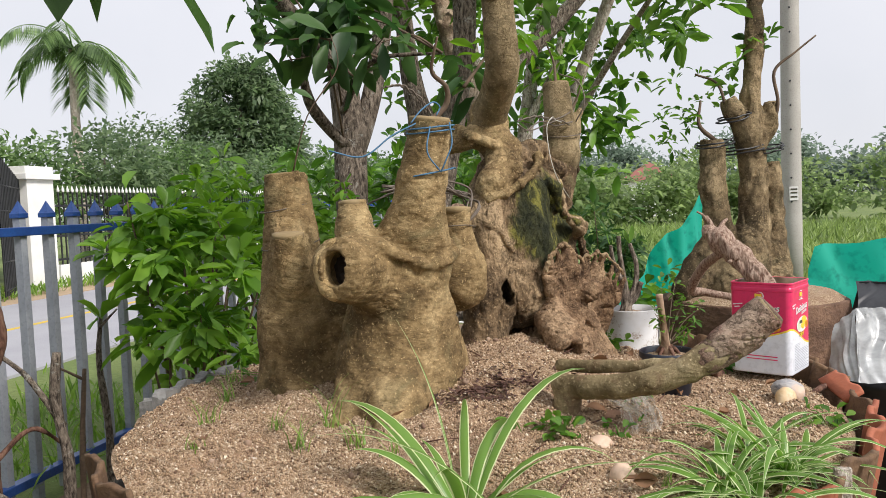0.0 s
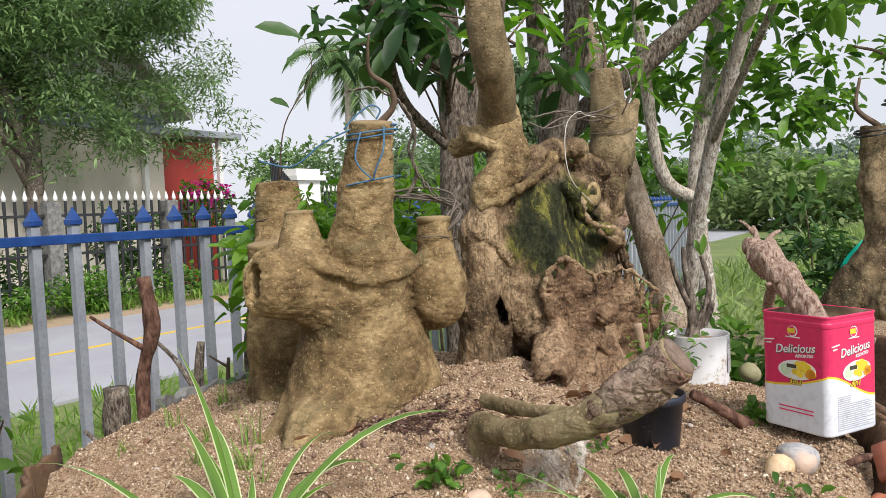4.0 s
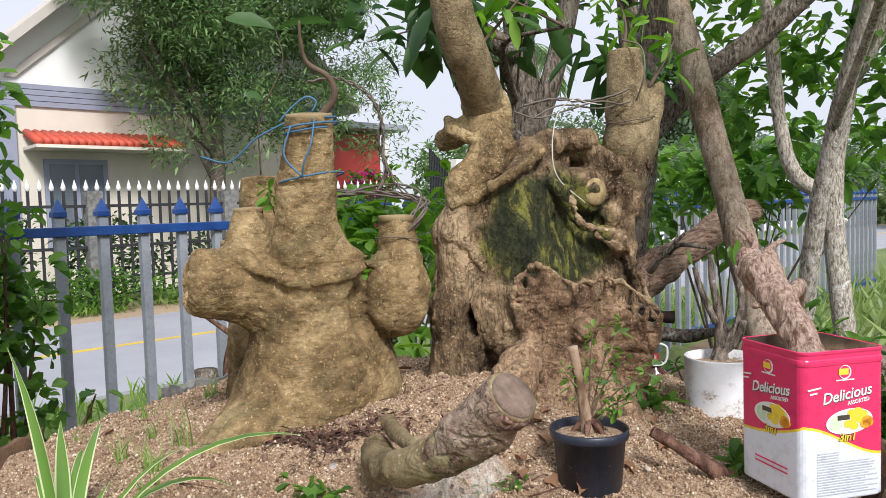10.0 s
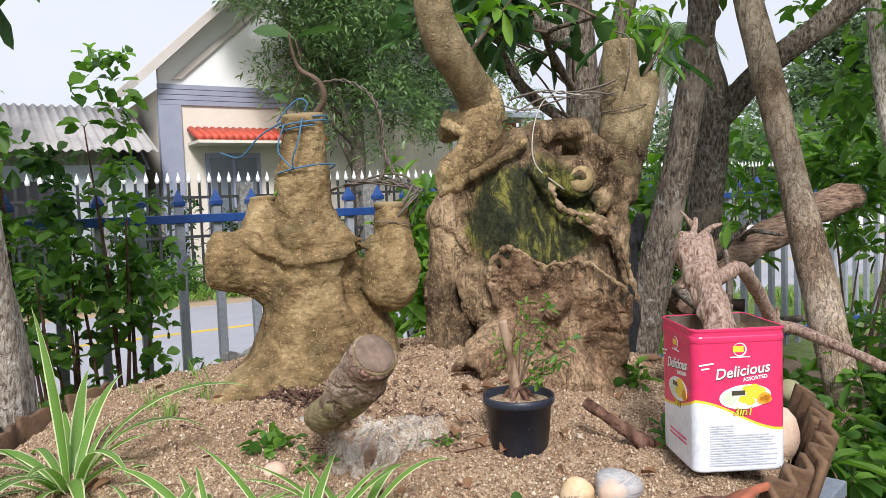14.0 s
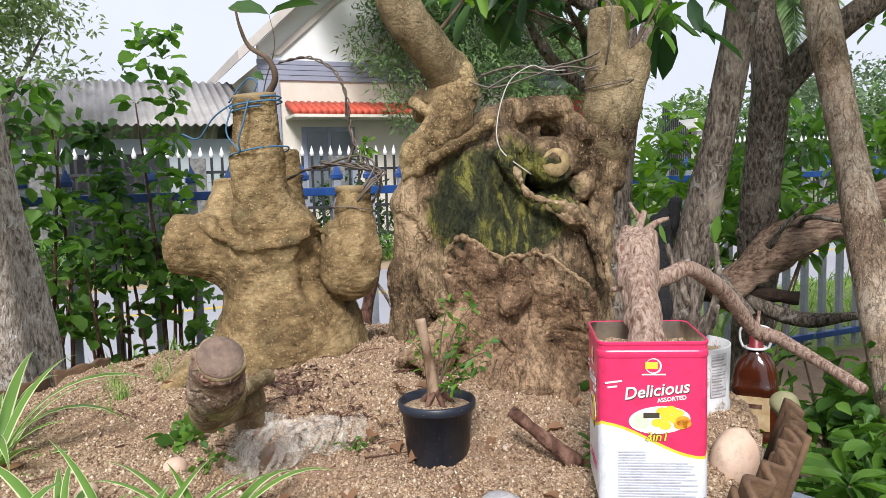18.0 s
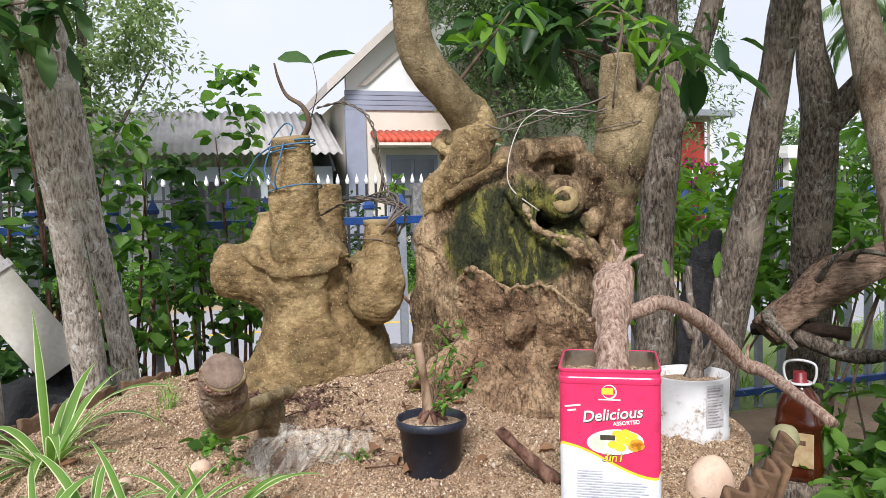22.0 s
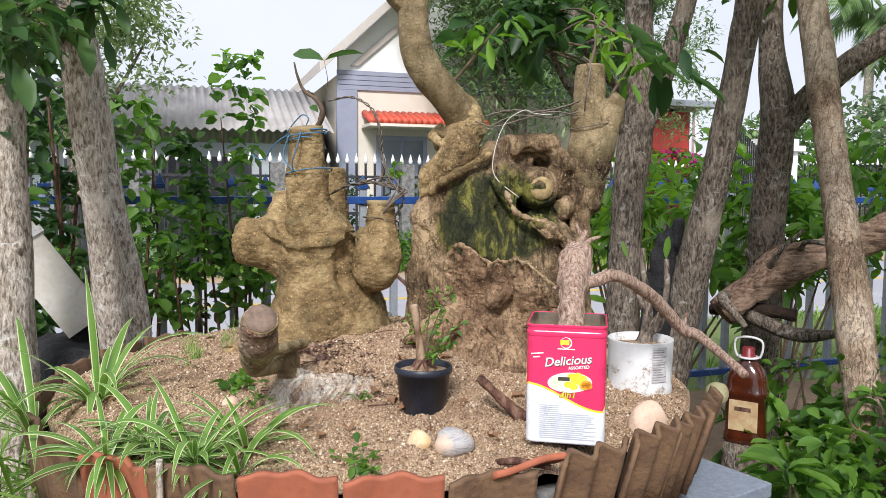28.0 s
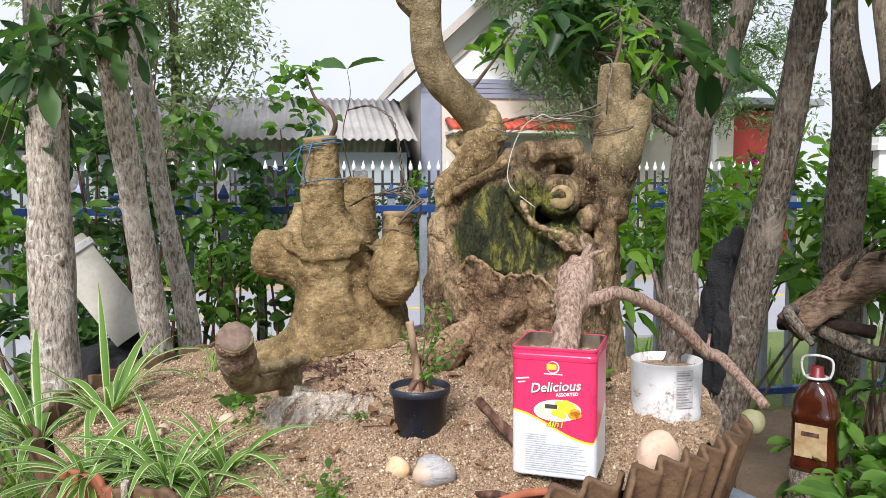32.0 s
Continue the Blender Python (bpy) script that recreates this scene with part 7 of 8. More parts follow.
shoot("wired_twig", "dark dead twig wired to a sawn limb", [(-0.40, 1.77, 1.76), (-0.365, 1.785, 1.80), (-0.36, 1.77, 1.84), (-0.385, 1.735, 1.87), (-0.375, 1.715, 1.91), (-0.362, 1.705, 1.945)], [(-0.38, 1.75, 1.85, 0.3, 0.5, 0.2, 0.3)], r=0.0085, bm=M_TWIG)
shoot("young_shoot", "thin wired shoot with two large dark leaves", [(-0.80, 1.86, 1.66), (-0.74, 1.83, 1.80), (-0.66, 1.85, 1.92), (-0.67, 1.842, 2.005)], [(-0.67, 1.842, 2.005, -0.5, -0.6, 0.35, 1.2), (-0.67, 1.842, 2.005, 0.45, 0.75, 0.30, 1.3), (-0.72, 1.83, 1.84, -0.5, -0.2, 0.4, 0.6)], r=0.0025, size=0.11, seed=3)
shoot("wired_twig", "wire-wrapped dry twig between the stumps", [(-0.48, 1.98, 1.60), (-0.45, 1.99, 1.66), (-0.465, 1.98, 1.72), (-0.44, 1.97, 1.78), (-0.455, 1.95, 1.83)], [(-0.46, 1.98, 1.7, 0.4, 0.3, 0.3, 0.25)], r=0.006, bm=M_BARK_DARK, seed=5)
fresh = [(-0.62, 1.80, 1.56, (-0.3, -0.4, 0.6)), (-0.50, 2.02, 1.60, (0.2, 0.3, 0.6))]
for k, (x, y, z, d) in enumerate(fresh):
    t = thing("fresh_sprout", (x, y, z), "small bright green sprout on the stump", "shoot", "fresh sprouts")
    part("stem", tube([(x, y, z - 0.03, 0.002), (x + d[0] * 0.05, y + d[1] * 0.05, z + 0.05, 0.0012)], 5, 4), M_TWIG, t)
    part("leaves", sprays([(x + d[0] * 0.05 * u, y + d[1] * 0.05 * u, z + 0.06 * u) for u in (0.3, 0.6, 0.8, 1.0)], 200 + k, 5, 0.035, 0.016, 0.012), M_LEAF_FRESH, t, kind="stuff")
def leafy_limb(name, label, limbs, tips, seed, mat, length, width, per=7, bm=None):
    t = thing(name, limbs[0][0][:3], label, "shoot")
    for i, l in enumerate(limbs):
        part("stem", tube(l, 8, 6, 0.1, seed + i), bm or M_TWIG, t)
    part("leaves", sprays(tips, seed, per, length, width, 0.03, 0.25), mat, t, kind="stuff")
    return t


leafy_limb("young_shoot", "leafy shoots sprouting from the sawn limb of the gnarled stump", [[(-0.144, 2.53, 1.945, 0.006), (-0.15, 2.55, 2.02, 0.004), (-0.18, 2.56, 2.10, 0.002)], [(-0.10, 2.57, 1.85, 0.005), (-0.07, 2.60, 1.92, 0.003), (-0.06, 2.63, 1.97, 0.0015)]],
           [(-0.15, 2.55, 2.0), (-0.19, 2.56, 2.10), (-0.06, 2.63, 1.97), (-0.11, 2.58, 2.03), (-0.23, 2.6, 2.07), (-0.06, 2.61, 1.9)], 211, M_LEAF_FRESH, 0.07, 0.024)
leafy_limb("young_shoot", "pale green shoots on the curved living limb", [[(-0.39, 2.18, 1.9, 0.006), (-0.33, 2.25, 2.0, 0.004), (-0.28, 2.30, 2.08, 0.002)]], [(-0.30, 2.27, 2.04), (-0.26, 2.32, 2.09), (-0.34, 2.22, 2.0)], 213, M_LEAF_FRESH, 0.085, 0.035)

# ---- between the planter and the fence ----
solo("garden_soil", sheet(-3.05, 7.0, -7, 9.5, 90, 120, -0.005, 0.02, 221, (2.0, 2.0, 0)), plain("garden_soil", (0.16, 0.105, 0.065), (0.24, 0.17, 0.11), 2.5, 0.95, bump=0.8, dist=0.02, fine=40), "bare brown garden soil with leaf litter", "soil", "structure")


def blades(n, x0, x1, y0, y1, h, seed, w=0.006, z0=0.0, lean=0.4):
    """Many separate grass blades over a stretch of ground."""
    g = np.random.default_rng(seed)
    x, y = g.uniform(x0, x1, n), g.uniform(y0, y1, n)
    P = np.stack([x, y, np.full(n, z0)], 1)
    dens = waves(P, np.array((2.2, 2.2, 0)), seed)
    P = P[dens > -0.5]
    n = len(P)
    D = np.stack([g.normal(0, lean, n), g.normal(0, lean, n), np.ones(n)], 1)
    return foliage(P, D, h * g.uniform(0.4, 1.2, n), np.full(n, w), 0.2, 0.3, seed + 1, fine=False)


solo("verge_grass", blades(9000, -5.6, -3.15, -4, 13, 0.32, 231, 0.02), M_GRASS, "lush grass and weeds between the fence and the road", "grass", "stuff", smooth=False)
solo("field_grass", blades(26000, -2.8, 16, 8, 34, 0.75, 233, 0.05), leafy("field_grass", (0.11, 0.17, 0.045), (0.30, 0.39, 0.13), scale=0.4), "tall yellow-green grass in the field", "grass", "stuff", smooth=False)
solo("far_verge_grass", blades(7000, -12.3, -11.3, -8, 40, 0.4, 235, 0.04), M_GRASS, "grass and low weeds at the foot of a far fence", "grass", "stuff", smooth=False)


def bush(name, label, base, stems, tips, seed, mat, length, width, per=7, stem_mat=None, r=0.012, spread=0.05, droop=0.25, top=None):
    t = thing(name, base, label, "shrub")
    g = random.Random(seed)
    tips = np.asarray(tips)
    for k in range(stems):
        e = tips[(k * 37) % len(tips)]
        b = (base[0] + g.uniform(-0.08, 0.08), base[1] + g.uniform(-0.08, 0.08), base[2] - 0.01)
        m = [(b[i] * 0.5 + e[i] * 0.5) + (g.uniform(-0.05, 0.05) if i < 2 else 0.05) for i in range(3)]
        part("stem", tube([(*b, r), (*m, r * 0.7), (*e, r * 0.25)], 8, 6, 0.1, seed + k), stem_mat or M_TWIG, t)
    part("leaves", sprays(tips, seed, per, length, width, spread, 0.2, droop=droop), mat, t, kind="stuff")
    return t


# slim shrubs along the fence, leaves in columns
def column_shrub(x, y, h, seed, lean=(0, 0), n=60, width=0.16):
    g = np.random.default_rng(seed)
    u = g.uniform(0.38, 1.0, n)
    tips = np.stack([x + lean[0] * u + g.normal(0, 1, n) * width * (1.15 - 0.75 * u), y + lean[1] * u + g.normal(0, 1, n) * width * (1.15 - 0.75 * u), h * u], 1)
    return bush("fence_shrub", "slim upright shrub with rounded leaves against the fence", (x, y, 0), 4, tips, seed, M_LEAF_DARK if seed % 3 == 0 else M_LEAF, 0.085, 0.070, 6, M_BARK_RED, 0.015, 0.055)


column_shrub(-2.86, 1.10, 2.1, 241, (0.0, 0.05), 42, 0.16)
column_shrub(-2.90, 1.42, 1.9, 243, (0.05, 0.0), 40, 0.18)
column_shrub(-2.84, 1.64, 2.38, 245, (-0.05, 0.08), 50, 0.13)
column_shrub(-2.80, 0.92, 1.75, 246, (0.0, -0.1), 36, 0.18)
column_shrub(-2.72, 1.36, 1.5, 248, (0.0, 0.0), 28, 0.2)
column_shrub(-2.85, 0.55, 2.2, 249, (0.1, 0.0), 34, 0.2)
column_shrub(-2.78, 0.72, 2.75, 252, (0.05, 0.0), 70, 0.2)
column_shrub(-2.75, 1.80, 1.45, 250, (0.0, 0.0), 36, 0.14)
g = np.random.default_rng(251)
bush("leafy_bush", "lush bush with large glossy green leaves behind the planter", (-1.80, 3.02, 0.0), 16, cloud_of([(-1.85, 3.05, 1.25, 0.42, 0.38, 0.42), (-1.7, 2.85, 0.95, 0.30, 0.30, 0.25), (-2.0, 3.1, 1.5, 0.3, 0.3, 0.2)], 80, 251, 0.2), 251, M_LEAF_FRESH, 0.135, 0.062, 8, M_TWIG, 0.012, 0.06)
bush("leafy_bush", "bright green young bush between the stumps and the fence", (-1.55, 3.75, 0.0), 8, cloud_of([(-1.6, 3.8, 1.30, 0.25, 0.3, 0.35), (-1.9, 3.6, 1.4, 0.25, 0.3, 0.25)], 45, 253, 0.2), 253, M_LEAF_FRESH, 0.12, 0.045, 7)
bush("leafy_bush", "broad-leaved bush in front of the fence", (-2.3, 5.3, 0.0), 9, cloud_of([(-2.2, 5.2, 1.25, 0.4, 0.5, 0.5), (-2.4, 6.0, 1.5, 0.45, 0.5, 0.6), (-2.0, 4.7, 1.1, 0.3, 0.3, 0.4)], 110, 255, 0.2), 255, M_LEAF, 0.14, 0.068, 8)
bush("leafy_bush", "tall broad-leaved bush with drooping leaves near the fence", (-1.8, 6.6, 0.0), 9, cloud_of([(-1.8, 6.6, 1.6, 0.5, 0.6, 0.6), (-1.2, 6.9, 1.9, 0.6, 0.6, 0.5), (-2.3, 7.2, 1.5, 0.5, 0.6, 0.6)], 150, 257, 0.2), 257, M_LEAF, 0.15, 0.07, 8)
bush("low_bush", "low leafy undergrowth beside the path", (0.1, 3.95, 0.0), 14, cloud_of([(-0.25, 3.62, 0.62, 0.28, 0.25, 0.30), (0.05, 3.45, 0.55, 0.28, 0.25, 0.30), (0.35, 3.75, 0.6, 0.35, 0.30, 0.38), (0.25, 4.25, 0.7, 0.4, 0.4, 0.45), (-0.35, 4.2, 0.75, 0.3, 0.35, 0.35)], 330, 259, 0.15), 259, M_LEAF, 0.085, 0.045, 7)
bush("low_bush", "low green undergrowth at the foot of the planter", (0.35, 3.05, 0.0), 10, cloud_of([(0.35, 3.15, 0.42, 0.28, 0.25, 0.25), (0.6, 3.0, 0.35, 0.25, 0.25, 0.25), (0.0, 3.3, 0.55, 0.25, 0.2, 0.2)], 90, 261, 0.15), 261, M_LEAF, 0.09, 0.045, 7)
bush("leafy_bush", "fresh green bush growing along the iron fence", (-2.55, 4.35, 0.0), 9, cloud_of([(-2.5, 4.2, 1.45, 0.35, 0.45, 0.40), (-2.55, 4.9, 1.55, 0.35, 0.45, 0.45), (-2.5, 5.5, 1.35, 0.35, 0.4, 0.4)], 85, 258, 0.2), 258, M_LEAF_FRESH, 0.13, 0.062, 7)
bush("low_bush", "dense dark undergrowth below the leaning trunk", (-0.15, 3.75, 0.0), 14, cloud_of([(-0.30, 3.95, 0.50, 0.35, 0.30, 0.32), (-0.75, 4.0, 0.55, 0.35, 0.35, 0.28), (-0.1, 4.3, 0.6, 0.35, 0.35, 0.35)], 150, 262, 0.15), 262, M_LEAF, 0.10, 0.055, 7)
bush("low_bush", "rosette of broad leaves beside the granite slab", (0.16, 3.12, 0.0), 3, [(0.10, 3.08, 0.76), (0.14, 3.12, 0.72), (0.05, 3.15, 0.74)], 263, M_LEAF, 0.13, 0.06, 9, spread=0.02)
bush("low_bush", "dark undergrowth with yellowing leaves behind the slim trunks", (-1.7, 0.9, 0.0), 8, cloud_of([(-1.65, 0.95, 0.7, 0.35, 0.4, 0.35), (-1.9, 0.6, 0.9, 0.3, 0.4, 0.3)], 90, 265, 0.2), 265, M_LEAF_DARK, 0.11, 0.055, 7)
bush("low_bush", "grassy clump beside the planter rim", (-0.25, 0.85, 0.0), 4, cloud_of([(-0.3, 0.95, 0.75, 0.25, 0.18, 0.22)], 40, 267, 0.2), 267, M_GRASS, 0.22, 0.012, 9)
bush("leafy_bush", "sunlit leafy bush behind the slim trunks", (-2.3, 0.3, 0.0), 9, cloud_of([(-2.2, 0.2, 1.7, 0.4, 0.45, 0.6), (-2.4, -0.3, 1.9, 0.4, 0.5, 0.6)], 120, 269, 0.2), 269, M_LEAF, 0.12, 0.06, 7)

# hanging leaves of the nearer trees
def hanging(label, pts, seed, mat, length, width, per, stem, spread=0.08):
    t = thing("leafy_branch", stem[0][:3], label, "branch")
    part("stem", tube(stem, 8, 6, 0.1, seed), M_BARK_DARK, t)
    for k in range(0, len(pts), 3):
        e, b = pts[k], np.array(stem[k % len(stem)][:3])
        part("twig", tube([(*b, 0.006), (*((b + np.array(e)) / 2 + (0, 0, 0.05)), 0.004), (*e, 0.002)], 6, 4), M_TWIG, t)
    part("leaves", sprays(pts, seed, per, length, width, spread, 0.0, droop=0.4), mat, t, kind="stuff")


hanging("dark glossy leaves hanging in front of slim trunks", cloud_of([(-0.75, 0.93, 2.03, 0.22, 0.12, 0.14), (-1.15, 0.75, 1.95, 0.2, 0.15, 0.3), (-0.9, 1.0, 2.2, 0.3, 0.2, 0.12)], 34, 271, 0.2), 271, M_LEAF_DARK, 0.11, 0.06, 6, [(-1.12, 0.81, 2.1, 0.02), (-0.9, 0.9, 2.15, 0.012), (-0.7, 0.95, 2.12, 0.006)])
hanging("dark glossy leaves beside the sawn limb of the gnarled stump", cloud_of([(-0.85, 2.95, 2.08, 0.25, 0.22, 0.22), (-1.05, 2.75, 2.25, 0.3, 0.25, 0.25), (-0.55, 2.95, 2.1, 0.15, 0.15, 0.14)], 17, 273, 0.2), 273, M_LEAF_DARK, 0.13, 0.065, 8, [(-1.16, 3.3, 2.0, 0.022), (-1.0, 3.05, 2.1, 0.016), (-0.85, 2.9, 2.15, 0.01), (-0.6, 2.9, 2.15, 0.005)])
hanging("large leaves spreading above the swollen stump", cloud_of([(-1.02, 2.80, 2.25, 0.20, 0.22, 0.14), (-1.22, 2.95, 2.45, 0.25, 0.2, 0.2)], 11, 275, 0.2), 275, M_LEAF_DARK, 0.13, 0.07, 7, [(-1.15, 3.28, 1.85, 0.03), (-1.22, 3.08, 2.0, 0.024), (-1.20, 2.95, 2.15, 0.016), (-1.12, 2.85, 2.3, 0.008)])

# tall thin trees further along
tips = cloud_of([(-0.5, 5.4, 2.6, 0.8, 0.7, 0.6), (-0.2, 5.9, 2.1, 0.6, 0.6, 0.5), (-1.2, 5.8, 2.4, 0.6, 0.6, 0.6), (0.3, 5.4, 2.9, 0.6, 0.6, 0.4)], 190, 281, 0.2)
tree("garden_tree", "slender forked tree with bright leaves", [
    [(-0.35, 5.0, 0.0, 0.07), (-0.48, 5.15, 0.9, 0.06), (-0.55, 5.2, 1.6, 0.055), (-0.5, 5.3, 2.2, 0.05), (-0.35, 5.4, 3.2, 0.03)],
    [(-0.53, 5.2, 1.55, 0.04), (-0.72, 5.05, 1.75, 0.04), (-0.82, 5.05, 2.5, 0.035), (-0.9, 5.1, 3.2, 0.02)],
    [(-0.5, 5.25, 2.1, 0.035), (-0.3, 5.2, 2.45, 0.03), (-0.15, 5.2, 3.1, 0.02)],
], tips, M_BARK_GREY, M_LEAF, 283, per=8, length=0.12, width=0.062, spread=0.05)
tips = cloud_of([(-0.9, 3.9, 2.9, 0.8, 0.8, 0.45), (0.1, 3.4, 2.75, 0.6, 0.5, 0.35), (0.35, 3.3, 2.35, 0.35, 0.3, 0.2)], 210, 285, 0.2)
tree("garden_tree", "leaning slim tree with a wide leafy crown", [
    [(-0.5, 4.5, 0.0, 0.05), (-0.4, 4.45, 1.2, 0.042), (-0.2, 4.3, 2.0, 0.036), (0.15, 4.0, 2.8, 0.025)],
    [(-0.25, 4.33, 1.85, 0.02), (0.1, 3.8, 2.3, 0.016), (0.25, 3.4, 2.45, 0.01)],
], tips, M_BARK_GREY, M_LEAF, 287, per=8, length=0.11, width=0.056, spread=0.05)

deadlog = thing("dead_log", (-0.9, 4.4, 1.0), "weathered dead log wedged between the trunks", "log")
part("wood", tube([(-1.0, 3.72, 1.02, 0.07), (-0.93, 3.95, 1.22, 0.085), (-0.95, 4.4, 1.34, 0.07), (-0.98, 4.85, 1.44, 0.078), (-0.97, 5.15, 1.49, 0.07)], 18, 8, 0.2, 291, (10, 10, 30)), bark("split_wood", (0.07, 0.04, 0.028), (0.22, 0.14, 0.095), (0.38, 0.26, 0.185), stretch=(1, 0.15, 1), scale=45), deadlog)
for k, row in enumerate(([(-0.93, 3.9, 1.2, 0.02), (-0.8, 3.85, 1.32, 0.014), (-0.72, 3.9, 1.42, 0.007)], [(-0.94, 4.1, 1.28, 0.018), (-0.8, 4.0, 1.36, 0.012), (-0.7, 4.1, 1.34, 0.006)], [(-1.0, 3.75, 1.1, 0.03), (-0.85, 3.6, 1.12, 0.022), (-0.7, 3.6, 1.02, 0.012)], [(-1.05, 3.8, 1.05, 0.04), (-0.8, 3.95, 0.95, 0.03), (-0.55, 4.0, 1.0, 0.015)])):
    part("snag", tube(row, 8, 6, 0.15, 293 + k), M_BARK_DARK, deadlog)
stick([(-1.12, 3.75, 1.02, 0.03), (-0.98, 3.86, 1.04, 0.032), (-0.82, 3.98, 1.03, 0.028)], "dark rotten beam wedged between trunks", M_HOLLOW, "rotten_beam")
net = thing("black_net", (-0.93, 3.33, 1.1), "black shade net bunched between two trunks", "net")
M_NETCLOTH = plain("black_net_cloth", (0.008, 0.008, 0.009), (0.022, 0.022, 0.025), 60, 0.75, bump=1.0, dist=0.012, fine=150)
part("cloth", carved(rods([(-1.00, 3.33, 0.72, 0.045), (-0.985, 3.33, 0.95, 0.055), (-0.955, 3.34, 1.18, 0.060), (-0.915, 3.36, 1.36, 0.048), (-0.875, 3.38, 1.45, 0.026)], [(-0.93, 3.33, 1.30, 0.045), (-0.90, 3.35, 1.05, 0.040), (-0.93, 3.34, 0.80, 0.030)], melt=0.02), 0.008, [(0.010, (30, 30, 9), 295), (0.005, (80, 80, 30), 296), (0.010, (40, 40, 9), 297, 0.10)]), M_NETCLOTH, net)

LX, LY, LZ = -0.735, 3.65, 0.515
bottle = thing("oil_bottle", (LX, LY, LZ), "large amber plastic oil bottle with a red cap and white handle", "bottle", rz=38)


def amber():
    m, nt, b = shader("amber_plastic")
    nt.links.new(mix_of(nt, (0.10, 0.022, 0.008), (0.05, 0.012, 0.005), grey(nt, noise_of(nt, 14, 4), 0.35, 0.65)), b.inputs["Base Color"])
    b.inputs["Roughness"].default_value, b.inputs["Transmission Weight"].default_value = 0.14, 0.25
    b.inputs["Coat Weight"].default_value = 0.5
    return m


def squarish(w, d, z, k=4.0, n=32):
    a = np.arange(n) / n * 2 * math.pi
    c, s = np.cos(a), np.sin(a)
    q = (np.abs(c) ** k + np.abs(s) ** k) ** (-1 / k)
    return np.stack([w * c * q, d * s * q, np.full(n, z)], 1)


lev = [(0.01, 0.01, 0.0, 4), (0.078, 0.058, 0.0, 4), (0.084, 0.064, 0.006, 4), (0.084, 0.064, 0.04, 4), (0.081, 0.061, 0.045, 4), (0.081, 0.061, 0.20, 4), (0.085, 0.065, 0.205, 4), (0.085, 0.065, 0.225, 4), (0.082, 0.062, 0.23, 3.5), (0.080, 0.060, 0.275, 3), (0.066, 0.052, 0.315, 2.6), (0.04, 0.036, 0.345, 2.2), (0.026, 0.026, 0.36, 2), (0.024, 0.024, 0.375, 2)]
V = np.vstack([squarish(w, d, z, k) for w, d, z, k in lev])
F = [(i * 32 + j, i * 32 + (j + 1) % 32, (i + 1) * 32 + (j + 1) % 32, (i + 1) * 32 + j) for i in range(len(lev) - 1) for j in range(32)]
part("body", (V, F), amber(), bottle, local=True)
part("cap", lathe([(0, 0.41), (0.020, 0.41), (0.024, 0.405), (0.0245, 0.375), (0.030, 0.372), (0.030, 0.366), (0.0, 0.366)], 24), plain("dark_red_cap", (0.22, 0.02, 0.025), (0.16, 0.015, 0.02), 30, 0.4), bottle, "dark red screw cap", local=True)
part("handle", tube([(-0.045, 0, 0.365, 0.005), (-0.056, 0, 0.40, 0.005), (-0.05, 0, 0.44, 0.005), (0, 0, 0.452, 0.0055), (0.05, 0, 0.44, 0.005), (0.056, 0, 0.40, 0.005), (0.045, 0, 0.365, 0.005)], 8, 6), M_WHITEPL, bottle, "white plastic handle", local=True)
part("collar", lathe([(0.026, 0.362), (0.042, 0.362), (0.044, 0.366), (0.042, 0.370), (0.026, 0.370)], 24), M_WHITEPL, bottle, local=True)
part("label", turned(box(-0.058, 0.058, -0.0012, 0, 0.06, 0.19, 0.0004), pose(0, -0.0625, 0)), plain("torn_label", (0.55, 0.43, 0.24), (0.38, 0.22, 0.10), 16, 0.7), bottle, "stained cream label with an unreadable mark", smooth=False, local=True)
part("label_mark", turned(box(-0.035, 0.03, -0.001, 0, 0.145, 0.162), pose(0, -0.0642, 0)), M_BARK_RED, bottle, smooth=False, local=True)
solo("log_block", tube([(LX, LY, -0.02, 0.12), (LX, LY, 0.25, 0.10), (LX, LY, LZ, 0.10)], 16, 6, 0.08, 301), M_BARK_DARK, "dark upright log under the bottle", "log", at=(LX, LY, 0))

# pale trough leaning among the slim trunks, heap of netting beneath
trough = thing("plastic_trough", (-1.52, 1.0, 1.02), "dirty white plastic trough tipped on its end with a wire grid", "trough", rz=10, rx=34, ry=-8)
M_TROUGH = plain("dirty_cream_plastic", (0.62, 0.60, 0.54), (0.48, 0.45, 0.38), 10, 0.5)
for q in ((-0.07, 0.07, -0.085, -0.079), (-0.07, 0.07, 0.079, 0.085), (-0.075, -0.0705, -0.085, 0.085), (0.0705, 0.075, -0.085, 0.085)):
    part("side_wall", box(*q, 0.0, 0.455, 0.002), M_TROUGH, trough, local=True, smooth=False)
part("end_wall", box(-0.07, 0.07, -0.0785, 0.0785, 0.0, 0.008), M_TROUGH, trough, local=True, smooth=False)
part("rim", join(box(-0.085, 0.085, -0.097, -0.083, 0.40, 0.43, 0.003), box(-0.085, 0.085, 0.083, 0.097, 0.40, 0.43, 0.003), box(0.073, 0.087, -0.09, 0.09, 0.40, 0.43, 0.003), box(-0.087, -0.073, -0.09, 0.09, 0.40, 0.43, 0.003)), M_WHITEPL, trough, local=True, smooth=False)
part("bottom_sheet", box(-0.07, 0.07, -0.08, 0.08, 0.455, 0.46), M_STONE_P, trough, local=True, smooth=False)
for k in range(5):
    part("grid_wire", tube([(-0.075, -0.08 + 0.04 * k, 0.465, 0.002), (0.075, -0.08 + 0.04 * k, 0.465, 0.002)], 5, 1), M_BLACK_STEEL, trough, local=True)
